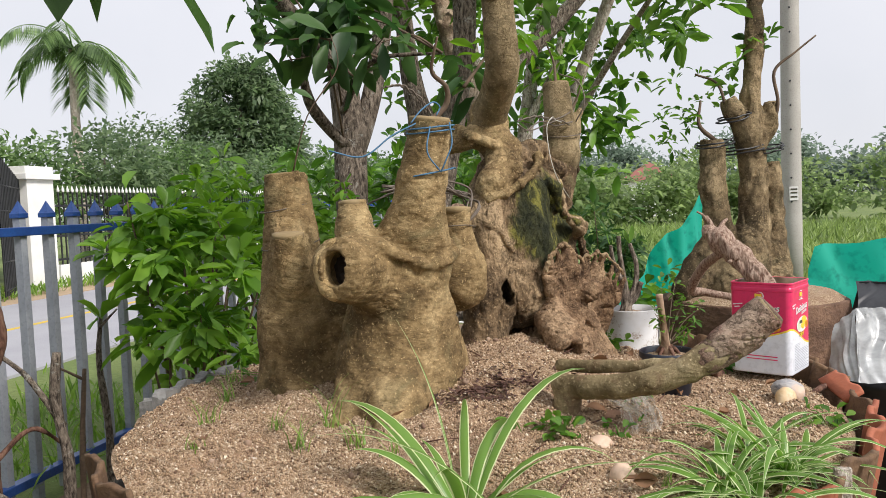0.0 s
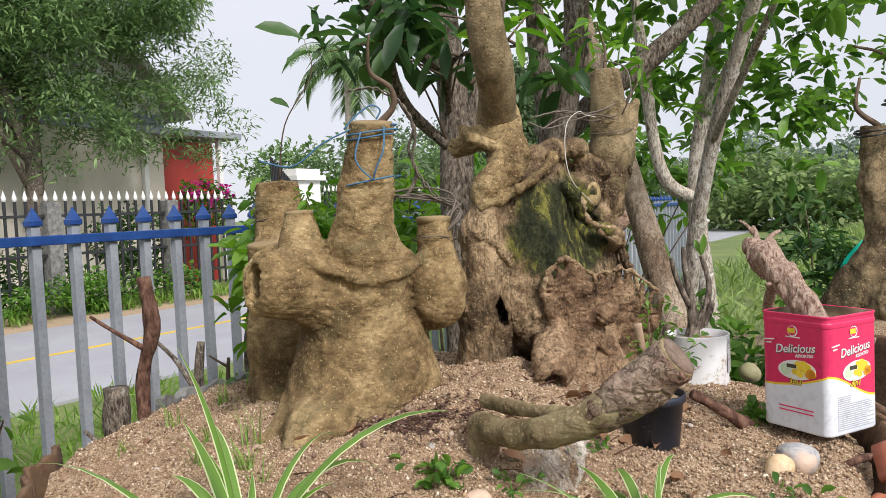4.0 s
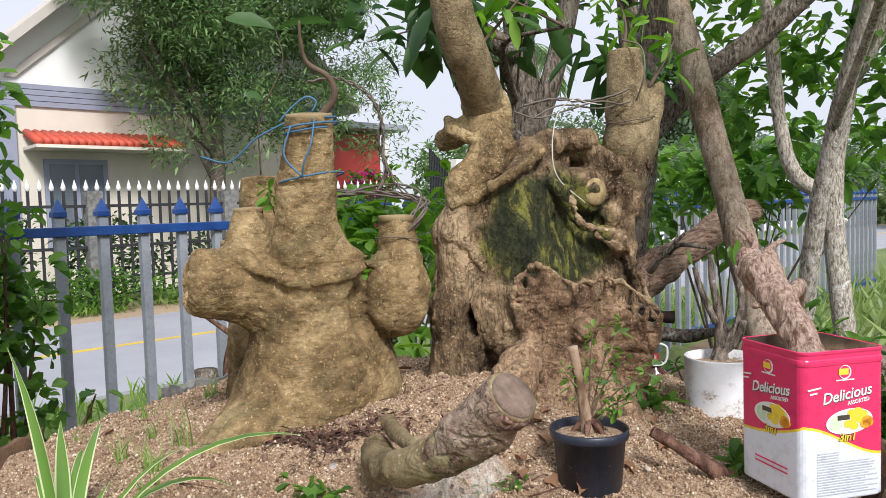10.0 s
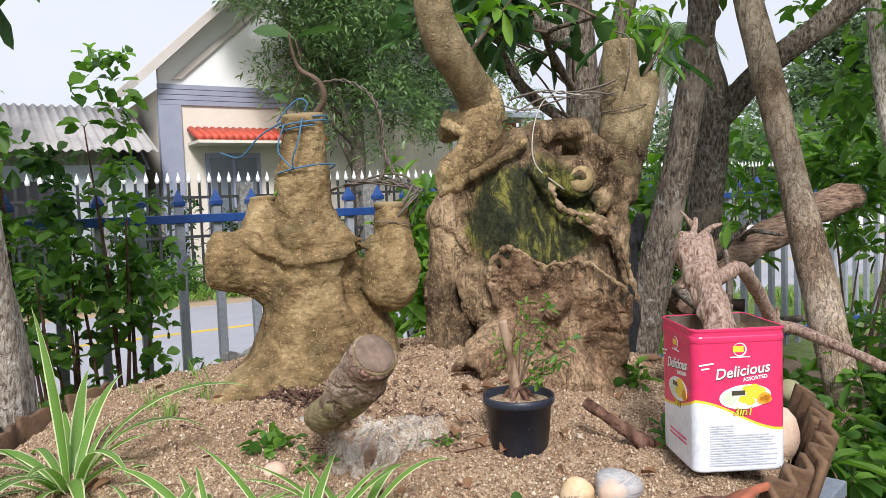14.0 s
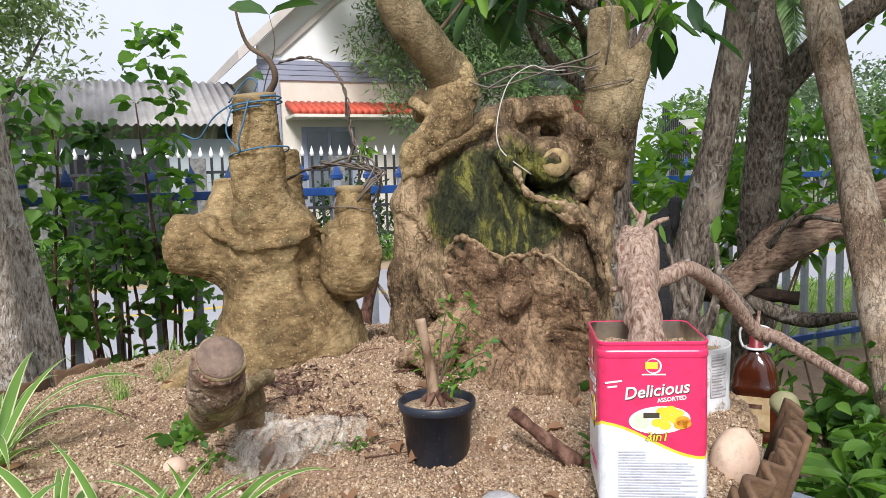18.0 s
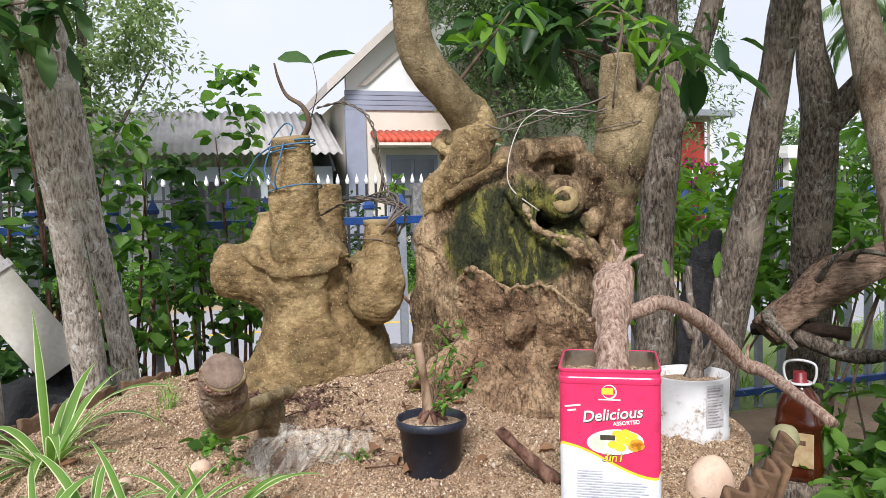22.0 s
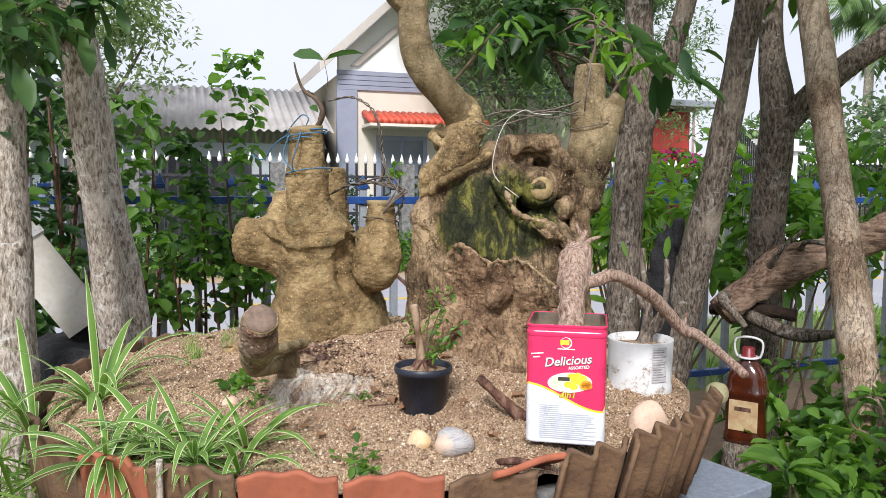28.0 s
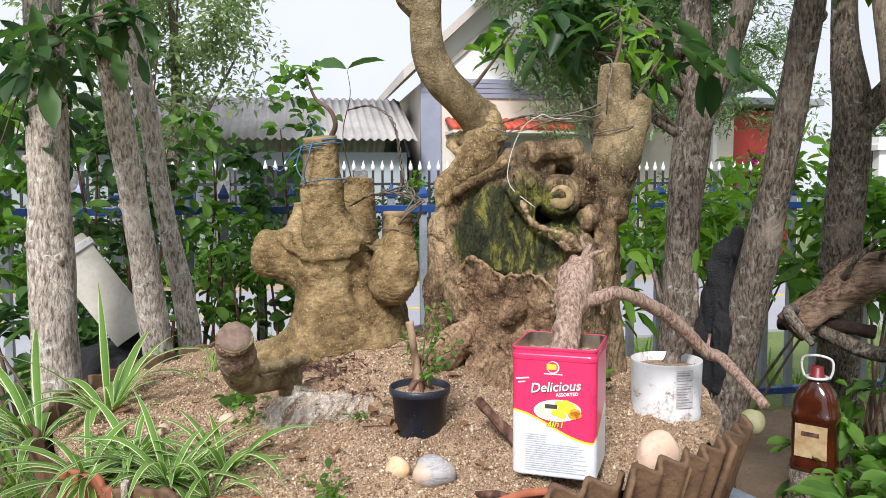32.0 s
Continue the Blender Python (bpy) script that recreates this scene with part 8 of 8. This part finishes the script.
for k in range(3):
    part("grid_wire", tube([(-0.05 + 0.05 * k, -0.085, 0.468, 0.002), (-0.05 + 0.05 * k, 0.085, 0.468, 0.002)], 5, 1), M_BLACK_STEEL, trough, local=True)
solo("netting", carved(rods([(-1.55, 0.85, 0.0, 0.35), (-1.55, 0.88, 0.75, 0.25)], [(-1.35, 0.95, 0.4, 0.2), (-1.3, 1.0, 0.85, 0.12)]), 0.02, [(0.03, (16, 16, 16), 303), (0.015, (40, 40, 40), 304)], floor=-0.05), plain("black_netting", (0.012, 0.012, 0.014), (0.03, 0.03, 0.034), 70, 0.85, bump=1.0, dist=0.02, fine=160), "heap of black netting behind the slim trunks", "net", at=(-1.55, 0.85, 0))


# dead saplings by the fence
def sapling(label, rows, mat, seed):
    t = thing("dead_sapling", (*rows[0][0][:2], 0), label, "sapling", "dead saplings")
    for k, r in enumerate(rows):
        part("stem" if k == 0 else "twig", tube(r, 9, 7, 0.12, seed + k, (30, 30, 12)), mat, t)


sapling("red-brown sawn sapling stem by the fence", [[(-2.62, 2.66, 0.0, 0.038), (-2.61, 2.68, 0.45, 0.036), (-2.66, 2.72, 0.8, 0.033), (-2.60, 2.75, 1.05, 0.036), (-2.636, 2.74, 1.30, 0.033)], [(-2.63, 2.71, 0.95, 0.014), (-2.75, 2.62, 1.05, 0.01), (-2.82, 2.56, 1.12, 0.007)], [(-2.62, 2.68, 0.5, 0.014), (-2.55, 2.85, 0.62, 0.011), (-2.5, 3.0, 0.50, 0.008)]], M_BARK_RED, 311)
sapling("mossy sawn-off post by the fence", [[(-2.74, 2.60, 0.0, 0.07), (-2.75, 2.62, 0.4, 0.062), (-2.754, 2.63, 0.76, 0.06)]], M_BARK_DARK, 315)
sapling("dead grey sapling with bare twigs", [[(-2.40, 2.88, 0.0, 0.03), (-2.41, 2.9, 0.45, 0.026), (-2.44, 2.88, 0.75, 0.024), (-2.43, 2.9, 0.96, 0.02)], [(-2.42, 2.9, 0.62, 0.016), (-2.53, 2.83, 0.86, 0.013), (-2.66, 2.78, 1.0, 0.008), (-2.68, 2.77, 1.1, 0.006)]], M_BARK_DARK, 317)
sapling("thin dead sapling with a forked tip", [[(-2.35, 3.10, 0.0, 0.025), (-2.40, 3.18, 0.5, 0.02), (-2.46, 3.22, 0.85, 0.014), (-2.455, 3.25, 1.08, 0.009)], [(-2.456, 3.24, 1.02, 0.008), (-2.40, 3.30, 1.1, 0.005)]], M_BARK_DARK, 319)
sapling("thin dead twig standing by the fence", [[(-2.45, 3.02, 0.0, 0.014), (-2.44, 3.04, 0.5, 0.012), (-2.42, 3.06, 0.85, 0.009)], [(-2.43, 3.06, 0.8, 0.007), (-2.52, 3.02, 0.86, 0.006)]], M_TWIG, 321)
sapling("leaning dead sapling low by the fence", [[(-2.15, 2.35, 0.0, 0.025), (-2.2, 2.4, 0.4, 0.02), (-2.36, 2.35, 0.55, 0.014), (-2.5, 2.3, 0.66, 0.008)]], M_BARK_DARK, 323)

M_OLDBONSAI = stump_wood("old_bonsai_bark", [(0.095, 0.068, 0.038), (0.225, 0.165, 0.090), (0.40, 0.305, 0.175)], 40, stretch=(0.8, 0.8, 0.8), dark=0.5, patch=(0.10, 0.085, 0.045), pits=0.8, cracked=0.4)
# ---- the second bonsai and what stands round it ----
b2 = thing("old_bonsai", (0.64, 3.62, 1.12), "thick-stemmed old bonsai with sawn stubs wrapped in wire", "bonsai")
part("trunk", carved(rods(
    [(0.60, 3.62, 1.12, 0.15), (0.555, 3.60, 1.24, 0.09), (0.508, 3.58, 1.38, 0.066), (0.486, 3.585, 1.58, 0.056), (0.492, 3.60, 1.80, 0.052), "flat"],
    [(0.62, 3.62, 1.10, 0.15), (0.635, 3.60, 1.24, 0.095), (0.668, 3.61, 1.42, 0.070), (0.672, 3.63, 1.65, 0.062), (0.66, 3.645, 1.80, 0.068), (0.655, 3.65, 1.86, 0.06)],
    [(0.66, 3.65, 1.84, 0.06), (0.672, 3.655, 2.0, 0.046), (0.685, 3.67, 2.2, 0.042), (0.69, 3.68, 2.45, 0.036), (0.70, 3.7, 2.7, 0.026)],
    [(0.64, 3.64, 1.83, 0.05), (0.59, 3.62, 1.93, 0.045), (0.565, 3.615, 1.99, 0.042), "flat"],
    [(0.74, 3.62, 1.15, 0.10), (0.765, 3.66, 1.35, 0.055), (0.765, 3.66, 1.58, 0.040), (0.758, 3.66, 1.70, 0.038), "flat"],
    [(0.70, 3.66, 1.78, 0.045), (0.745, 3.66, 1.86, 0.034), (0.75, 3.66, 1.97, 0.030), "flat"],
    [(0.668, 3.61, 1.42, 0.072), (0.625, 3.55, 1.28, 0.100), (0.585, 3.50, 1.14, 0.130)], [(0.508, 3.58, 1.36, 0.066), (0.44, 3.55, 1.22, 0.090), (0.39, 3.52, 1.12, 0.100)],
    [(0.56, 3.56, 1.20, 0.07), (0.46, 3.53, 1.17, 0.055), (0.36, 3.50, 1.13, 0.035)],
    [(0.62, 3.52, 1.18, 0.07), (0.63, 3.40, 1.13, 0.04)],
    [(0.74, 3.58, 1.18, 0.06), (0.84, 3.52, 1.13, 0.035)], melt=0.016), 0.009, [(0.006, (16, 16, 10), 331), (0.004, (40, 40, 30), 332), (0.012, (14, 14, 5), 333, 0.07), (0.007, (40, 40, 14), 334, 0.09)]), M_OLDBONSAI, b2)
for k, (c, r) in enumerate((((0.50, 3.58, 1.77), 0.078), ((0.62, 3.64, 1.74), 0.095), ((0.745, 3.66, 1.74), 0.055), ((0.58, 3.6, 1.88), 0.07))):
    part("binding", tube([(*p, 0.004) for p in hoop(c, r, (0.01, 0.015), turns=2, rise=0.03, seed=40 + k, wob=0.012)], 5, 3), M_BLACK_STEEL, b2)
for k, row in enumerate(([(0.745, 3.66, 1.8, 0.01), (0.78, 3.64, 1.95, 0.008), (0.77, 3.66, 2.1, 0.007), (0.86, 3.67, 2.18, 0.005), (0.95, 3.68, 2.25, 0.004)], [(0.5, 3.58, 1.8, 0.01), (0.43, 3.55, 1.87, 0.008), (0.44, 3.57, 1.98, 0.005)], [(0.56, 3.6, 1.9, 0.008), (0.52, 3.6, 2.05, 0.006), (0.42, 3.58, 2.1, 0.004)])):
    part("shoot", tube(row, 7, 6, 0.1, 335 + k), M_TWIG, b2)
part("leaves", many(sprays(cloud_of([(0.45, 3.7, 2.0, 0.18, 0.2, 0.16), (0.35, 3.6, 1.85, 0.12, 0.15, 0.12)], 26, 337, 0.1), 337, 5, 0.05, 0.022, 0.05), sprays([(0.69, 3.67, 2.18), (0.6, 3.6, 2.15), (0.75, 3.68, 2.25), (0.66, 3.66, 2.25), (0.57, 3.62, 2.05)], 339, 6, 0.10, 0.045, 0.03)), M_LEAF, b2, kind="stuff")
b2pot = thing("earth_tub", (0.66, 3.64, 0.0), "wide weathered brown tub of sandy soil holding an old bonsai", "tub")
part("shell", tube([(0.66, 3.64, 0.0, 0.33), (0.66, 3.64, 0.5, 0.36), (0.66, 3.64, 0.90, 0.385), (0.66, 3.64, 1.02, 0.40), (0.66, 3.64, 1.085, 0.40)], 48, 8, 0.04, 343, (9, 9, 5)), plain("weathered_tub_clay", (0.10, 0.055, 0.035), (0.20, 0.115, 0.07), 9, 0.9, bump=0.8, dist=0.012), b2pot)
part("soil", lathe([(0, 1.15), (0.2, 1.135), (0.34, 1.11), (0.395, 1.075)], 40, (0.66, 3.64, 0)), M_SAND, b2pot)


def net_sheet(name, label, p0, p1, ztop, zbot, seed, mat, sway=0.08):
    n, m = 40, 22
    u, v = np.meshgrid(np.linspace(0, 1, n), np.linspace(0, 1, m), indexing="ij")
    P = np.stack([u * 4, v * 2, np.zeros_like(u)], -1)
    off = sway * waves(P, np.array((2, 1.2, 1)), seed) + 0.3 * sway * waves(P, np.array((7, 5, 1)), seed + 1)
    d = np.array(p1) - np.array(p0)
    nn = np.array((-d[1], d[0])) / np.linalg.norm(d)
    X, Y = p0[0] + d[0] * u + nn[0] * off, p0[1] + d[1] * u + nn[1] * off
    top = ztop[0] + (ztop[1] - ztop[0]) * u + 0.04 * waves(P, np.array((3, 0, 1)), seed + 2)
    Z = top + (zbot - top) * v
    i, j = np.meshgrid(np.arange(n - 1), np.arange(m - 1), indexing="ij")
    a = (i * m + j).ravel()
    solo(name, (np.stack([X, Y, Z], -1).reshape(-1, 3), np.stack([a, a + m, a + m + 1, a + 1], 1)), mat, label, "net", at=(*p0, zbot))


M_TEAL = leafy("teal_net", (0.02, 0.40, 0.30), (0.05, 0.50, 0.38), rough=0.7, through=0.5, scale=14)
net_sheet("green_net", "teal green shade net stretched as a low screen", (-0.05, 4.7), (0.62, 4.86), (0.72, 1.62), -0.02, 341, M_TEAL)
net_sheet("green_net", "bunched teal green shade net over a low frame", (1.14, 4.22), (2.3, 4.9), (1.27, 1.38), -0.02, 345, M_TEAL, 0.12)
cover = thing("covered_pot", (1.08, 3.3, 0.0), "plant pot wrapped in clear and black plastic sheet", "pot")
M_MILKY, nt, shade = shader("milky_plastic_sheet")
shade.inputs["Base Color"].default_value, shade.inputs["Roughness"].default_value = (0.62, 0.65, 0.66, 1), 0.22
nt.links.new(grey(nt, noise_of(nt, 7, 4, 0.6, warp=1.0), 0.10, 0.85), shade.inputs["Alpha"])
bump_of(nt, shade, noise_of(nt, 14, 3, warp=1.0), 0.25, 0.01)
part("clear_sheet", folded_film((0.89, 3.35, 0.80), (0.965, 3.19, 0.79), (0.896, 3.358, 0.989), (1.013, 3.337, 1.069), 1.6, 0.010, 347), M_MILKY, cover, "creased clear side sheet", smooth=False)
part("clear_sheet", folded_film((0.965, 3.19, 0.79), (1.32, 3.30, 0.77), (1.013, 3.337, 1.069), (1.36, 3.45, 1.06), 2.7, 0.012, 348), M_MILKY, cover, "creased clear front sheet", smooth=False)
part("black_sheet", folded_film((1.015, 3.345, 1.066), (1.40, 3.45, 1.062), (1.055, 3.50, 1.160), (1.40, 3.58, 1.15), 2.2, 0.006, 349), M_BLACKPL, cover, "black sheet folded over the top", smooth=False)
part("black_sheet", folded_film((0.93, 3.70, 0.30), (1.40, 3.75, 0.30), (1.055, 3.50, 1.158), (1.40, 3.55, 1.148), 2.2, 0.008, 350), M_BLACKPL, cover, smooth=False)
part("pot", lathe([(0, 0.0), (0.13, 0.0), (0.17, 0.72), (0.185, 0.73), (0.185, 0.76), (0.165, 0.76), (0.15, 0.70), (0, 0.70)], 28, (1.16, 3.46, 0)), M_BLACKPL, cover)
bricks = thing("brick_stack", (0.98, 3.63, 0.0), "stack of weathered bricks beside the tub", "bricks")
for k in range(11):
    part("brick", box(0.86 + 0.02 * (k % 2), 1.10 + 0.02 * (k % 2), 3.55, 3.72, 0.09 * k, 0.09 * k + 0.085, 0.005), M_TILE_OLD, bricks, smooth=False)
bush("leafy_bush", "small dark green bush beside the field", (0.0, 6.6, 0.0), 9, cloud_of([(0.0, 6.6, 1.15, 0.40, 0.40, 0.40), (0.1, 6.6, 0.75, 0.35, 0.35, 0.35)], 110, 351, 0.2), 351, M_LEAF_DARK, 0.13, 0.045, 7)
bush("field_shrub", "airy shrub with small leaflets at the field's edge", (2.1, 4.9, 0.0), 8, cloud_of([(2.1, 4.8, 1.95, 0.5, 0.5, 0.25), (2.2, 5.0, 1.6, 0.4, 0.4, 0.3)], 46, 353, 0.1), 353, M_LEAF, 0.05, 0.022, 8, M_TWIG, 0.01, 0.08)

# ---- trees, pole and houses far off ----
big_tree("feathery_tree", "spreading feathery-leaved tree in front of the house", (-13.9, 8.45, 0), 7.0,
         [(-13.5 + 0.7 * math.sin(k * 2.1), 6.3 + 0.37 * k, 5.2 + 1.9 * math.sin(k * 1.45 + 0.6), 0.8 + 0.25 * math.sin(k * 3.3), 0.95 + 0.3 * math.sin(k * 1.9), 0.75 + 0.25 * math.cos(k * 2.7)) for k in range(18)] + [(-13.6, 8.8, 5.4, 1.3, 2.0, 1.6), (-13.5, 10.6, 6.6, 1.2, 1.6, 1.3), (-13.5, 7.9, 6.9, 1.2, 1.4, 1.1)], 4300, M_LEAF_FEATHER, M_BARK_DARK, 71, leaf=0.17, per=12, r=0.17, w=0.26, spread=0.34)
big_tree("roadside_tree", "light green open-crowned tree across the road, leaves paled for backlight", (-13.4, -0.6, 0), 6.5,
         [(-13.3, -0.4, 5.0, 1.3, 1.5, 1.2), (-13.2, 0.7, 4.0, 0.8, 0.8, 0.8), (-13.4, -1.8, 5.4, 1.5, 1.5, 1.6), (-13.4, -1.0, 3.2, 1.0, 1.2, 0.8)], 1500, M_LEAF_PALE, M_BARK_DARK, 73, leaf=0.17, per=8, r=0.13, w=0.4, spread=0.32)
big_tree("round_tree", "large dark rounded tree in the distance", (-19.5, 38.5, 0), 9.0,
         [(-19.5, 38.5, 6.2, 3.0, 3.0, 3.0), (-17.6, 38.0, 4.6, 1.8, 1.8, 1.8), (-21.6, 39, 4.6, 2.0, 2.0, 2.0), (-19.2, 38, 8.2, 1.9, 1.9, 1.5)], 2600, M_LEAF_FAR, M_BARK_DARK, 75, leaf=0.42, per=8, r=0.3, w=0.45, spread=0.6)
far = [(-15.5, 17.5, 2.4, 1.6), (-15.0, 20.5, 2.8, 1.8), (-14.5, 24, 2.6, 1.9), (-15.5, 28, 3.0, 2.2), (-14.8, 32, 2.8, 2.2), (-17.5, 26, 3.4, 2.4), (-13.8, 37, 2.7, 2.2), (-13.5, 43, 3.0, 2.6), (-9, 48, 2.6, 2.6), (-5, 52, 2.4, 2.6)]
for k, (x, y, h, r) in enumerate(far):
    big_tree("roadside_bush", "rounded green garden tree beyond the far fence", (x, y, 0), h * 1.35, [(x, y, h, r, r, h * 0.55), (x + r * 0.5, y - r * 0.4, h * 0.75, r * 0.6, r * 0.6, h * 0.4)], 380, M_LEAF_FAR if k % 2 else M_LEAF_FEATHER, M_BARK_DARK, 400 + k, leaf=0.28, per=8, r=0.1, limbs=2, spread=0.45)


def hedge(name, label, rows, n, seed, leaf, mat):
    t = tagged(solo(name, sprays(cloud_of(rows, n, seed, 0.3), seed, 8, leaf, leaf * 0.5, leaf * 1.6, fine=False), mat, label, "trees", "stuff", smooth=False))
    return t


# no air haze here: the greyed leaf colour of this wood imitates it
hedge("distant_wood", "line of distant trees beyond the field, haze put into the leaf colour", [(-4 + 6.5 * k, 95 + 6 * math.sin(k * 1.7), 3.5, 5.5, 4, 4.2 + 1.6 * math.sin(k * 2.3)) for k in range(-6, 14)], 9000, 421, 0.8, leafy("haze_painted_leaf", (0.15, 0.20, 0.155), (0.24, 0.30, 0.23), scale=0.3, through=0.5))
hedge("far_thicket", "green thicket at the end of the field", [(2 + 4.2 * k, 42 + 5 * math.sin(k * 1.3), 1.6, 3.2, 2.5, 1.9 + 0.6 * math.sin(k * 2.1)) for k in range(-3, 11)], 5200, 423, 0.45, M_LEAF_PALE)
hedge("roadside_hedge", "low green hedge at the foot of the far fence", [(-11.85, -6 + 1.6 * k, 0.35, 0.35, 0.95, 0.35 + 0.12 * math.sin(k * 2.2)) for k in range(0, 11)], 1500, 425, 0.11, M_LEAF)
hedge("garden_shrubs", "green shrubs growing behind the far fence", [(-13.3, -4 + 2.0 * k, 0.9 + 0.3 * math.sin(k * 1.9), 0.5, 0.9, 0.8) for k in range(0, 8)], 900, 427, 0.16, M_LEAF_DARK)

# coconut palm
palm = thing("palm_tree", (-17.9, 23.0, 0.0), "slender palm with drooping feathery fronds", "palm")
part("trunk", tube([(-17.9, 23.0, -0.1, 0.22), (-17.85, 23.0, 2.5, 0.17), (-17.9, 23.05, 5.0, 0.15), (-17.8, 23.0, 7.4, 0.13)], 12, 8, 0.05, 431), M_BARK_GREY, palm)
g = np.random.default_rng(433)
for k in range(15):
    a, lift = k * 2.4, g.uniform(-10, 70)
    P, th, p = [], radians(lift), np.array((-17.8, 23.0, 7.4))
    L = g.uniform(2.0, 2.7)
    for i in range(12):
        P.append(p.copy())
        p = p + np.array((math.cos(a) * math.cos(th), math.sin(a) * math.cos(th), math.sin(th))) * L / 11
        th -= radians(115) / 11
    P = np.array(P)
    fr = part("frond", tube([(*q, 0.03 * (1 - 0.07 * i)) for i, q in enumerate(P)], 5, 2), M_LEAF_FEATHER, palm)
    Q2 = np.repeat(smooth_path(P, 4)[4:], 2, 0)
    s = np.array((-math.sin(a), math.cos(a), 0))
    D = np.where((np.arange(len(Q2)) % 2)[:, None] == 0, s, -s) + np.array((math.cos(a), math.sin(a), 0)) * 0.5 + (0, 0, -0.75)
    part("frond_fringe", foliage(Q2, D, np.full(len(Q2), 0.75), np.full(len(Q2), 0.055), 0.1, 0.35, 435 + k, fine=False), M_LEAF_FEATHER, fr, kind="stuff")

# banana clump
ban = thing("banana_clump", (-16.0, 18.6, 0.0), "clump of banana plants with broad ragged leaves", "banana plant")
part("stem", tube([(-16.0, 18.6, 0, 0.16), (-16.0, 18.6, 1.8, 0.11)], 10, 5), M_LEAF_FEATHER, ban)
for k in range(9):
    a = k * 0.72 + 0.2
    part("leaf", foliage(np.array([(-16.0, 18.6, 1.75)]), np.array([(math.cos(a), math.sin(a), 1.2)]), np.array([1.7]), np.array([0.5]), 0.15, 0.55, 451 + k), M_LEAF_FEATHER, ban)

pole = thing("utility_pole", (2.72, 11.9, 0.0), "tall grey concrete utility pole with a small plate", "pole")
part("shaft", tube([(2.72, 11.9, -0.1, 0.15), (2.72, 11.9, 4.5, 0.125), (2.72, 11.9, 9.0, 0.10)], 20, 4), plain("pole_concrete", (0.36, 0.34, 0.31), (0.42, 0.40, 0.37), 3, 0.85), pole)
for z in np.arange(1.4, 8.0, 0.35):
    part("step_hole", turned(lathe([(0, 0.004), (0.014, 0.004), (0.014, 0.0), (0, 0.0)], 10), pose(2.72 - 0.03, 11.9 - 0.139 + 0.0058 * (z - 1.2), z, 90, 0, 0)), M_BLACKPL, pole)
part("number_plate", box(2.66, 2.78, 11.752, 11.758, 1.42, 1.62), M_WHITE, pole, "small white plate with unreadable bars", smooth=False)
for z in (1.46, 1.52, 1.57):
    part("plate_bar", box(2.675, 2.765, 11.747, 11.751, z, z + 0.022), M_DARKINK, pole, smooth=False)

bou = thing("bougainvillea", (-14.2, 12.6, 0.0), "bougainvillea with magenta blooms beside the kiosk", "shrub")
part("stem", tube([(-14.2, 12.6, -0.05, 0.05), (-14.2, 12.7, 1.2, 0.035), (-14.1, 12.6, 2.2, 0.015)], 8, 5, 0.1, 461), M_BARK_RED, bou)
part("leaves", sprays(cloud_of([(-14.1, 12.6, 1.9, 0.7, 0.9, 0.7)], 150, 463, 0.2), 463, 7, 0.14, 0.09, 0.12, fine=False), M_LEAF, bou, kind="stuff")
part("blooms", sprays(cloud_of([(-14.0, 12.7, 2.1, 0.6, 0.7, 0.45)], 60, 465, 0.3), 465, 8, 0.10, 0.09, 0.08, fine=False), leafy("magenta_bloom", (0.55, 0.03, 0.30), (0.75, 0.08, 0.45)), bou, kind="stuff")

shop = thing("far_house", (3.5, 60.0, 0.0), "small distant house with a pinkish roof beyond the fields", "house")
part("wall", box(1.5, 5.5, 60, 65, 0, 2.8), M_WALLW, shop, smooth=False)
part("roof", (np.array([(1.2, 59.7, 2.8), (5.8, 59.7, 2.8), (5.8, 65.3, 2.8), (1.2, 65.3, 2.8), (3.5, 59.7, 4.2), (3.5, 65.3, 4.2)]), [(0, 1, 4), (2, 3, 5), (0, 4, 5, 3), (1, 2, 5, 4), (0, 3, 2, 1)]), plain("pink_roof", (0.55, 0.22, 0.20), (0.48, 0.20, 0.18), 1, 0.8), shop, smooth=False)
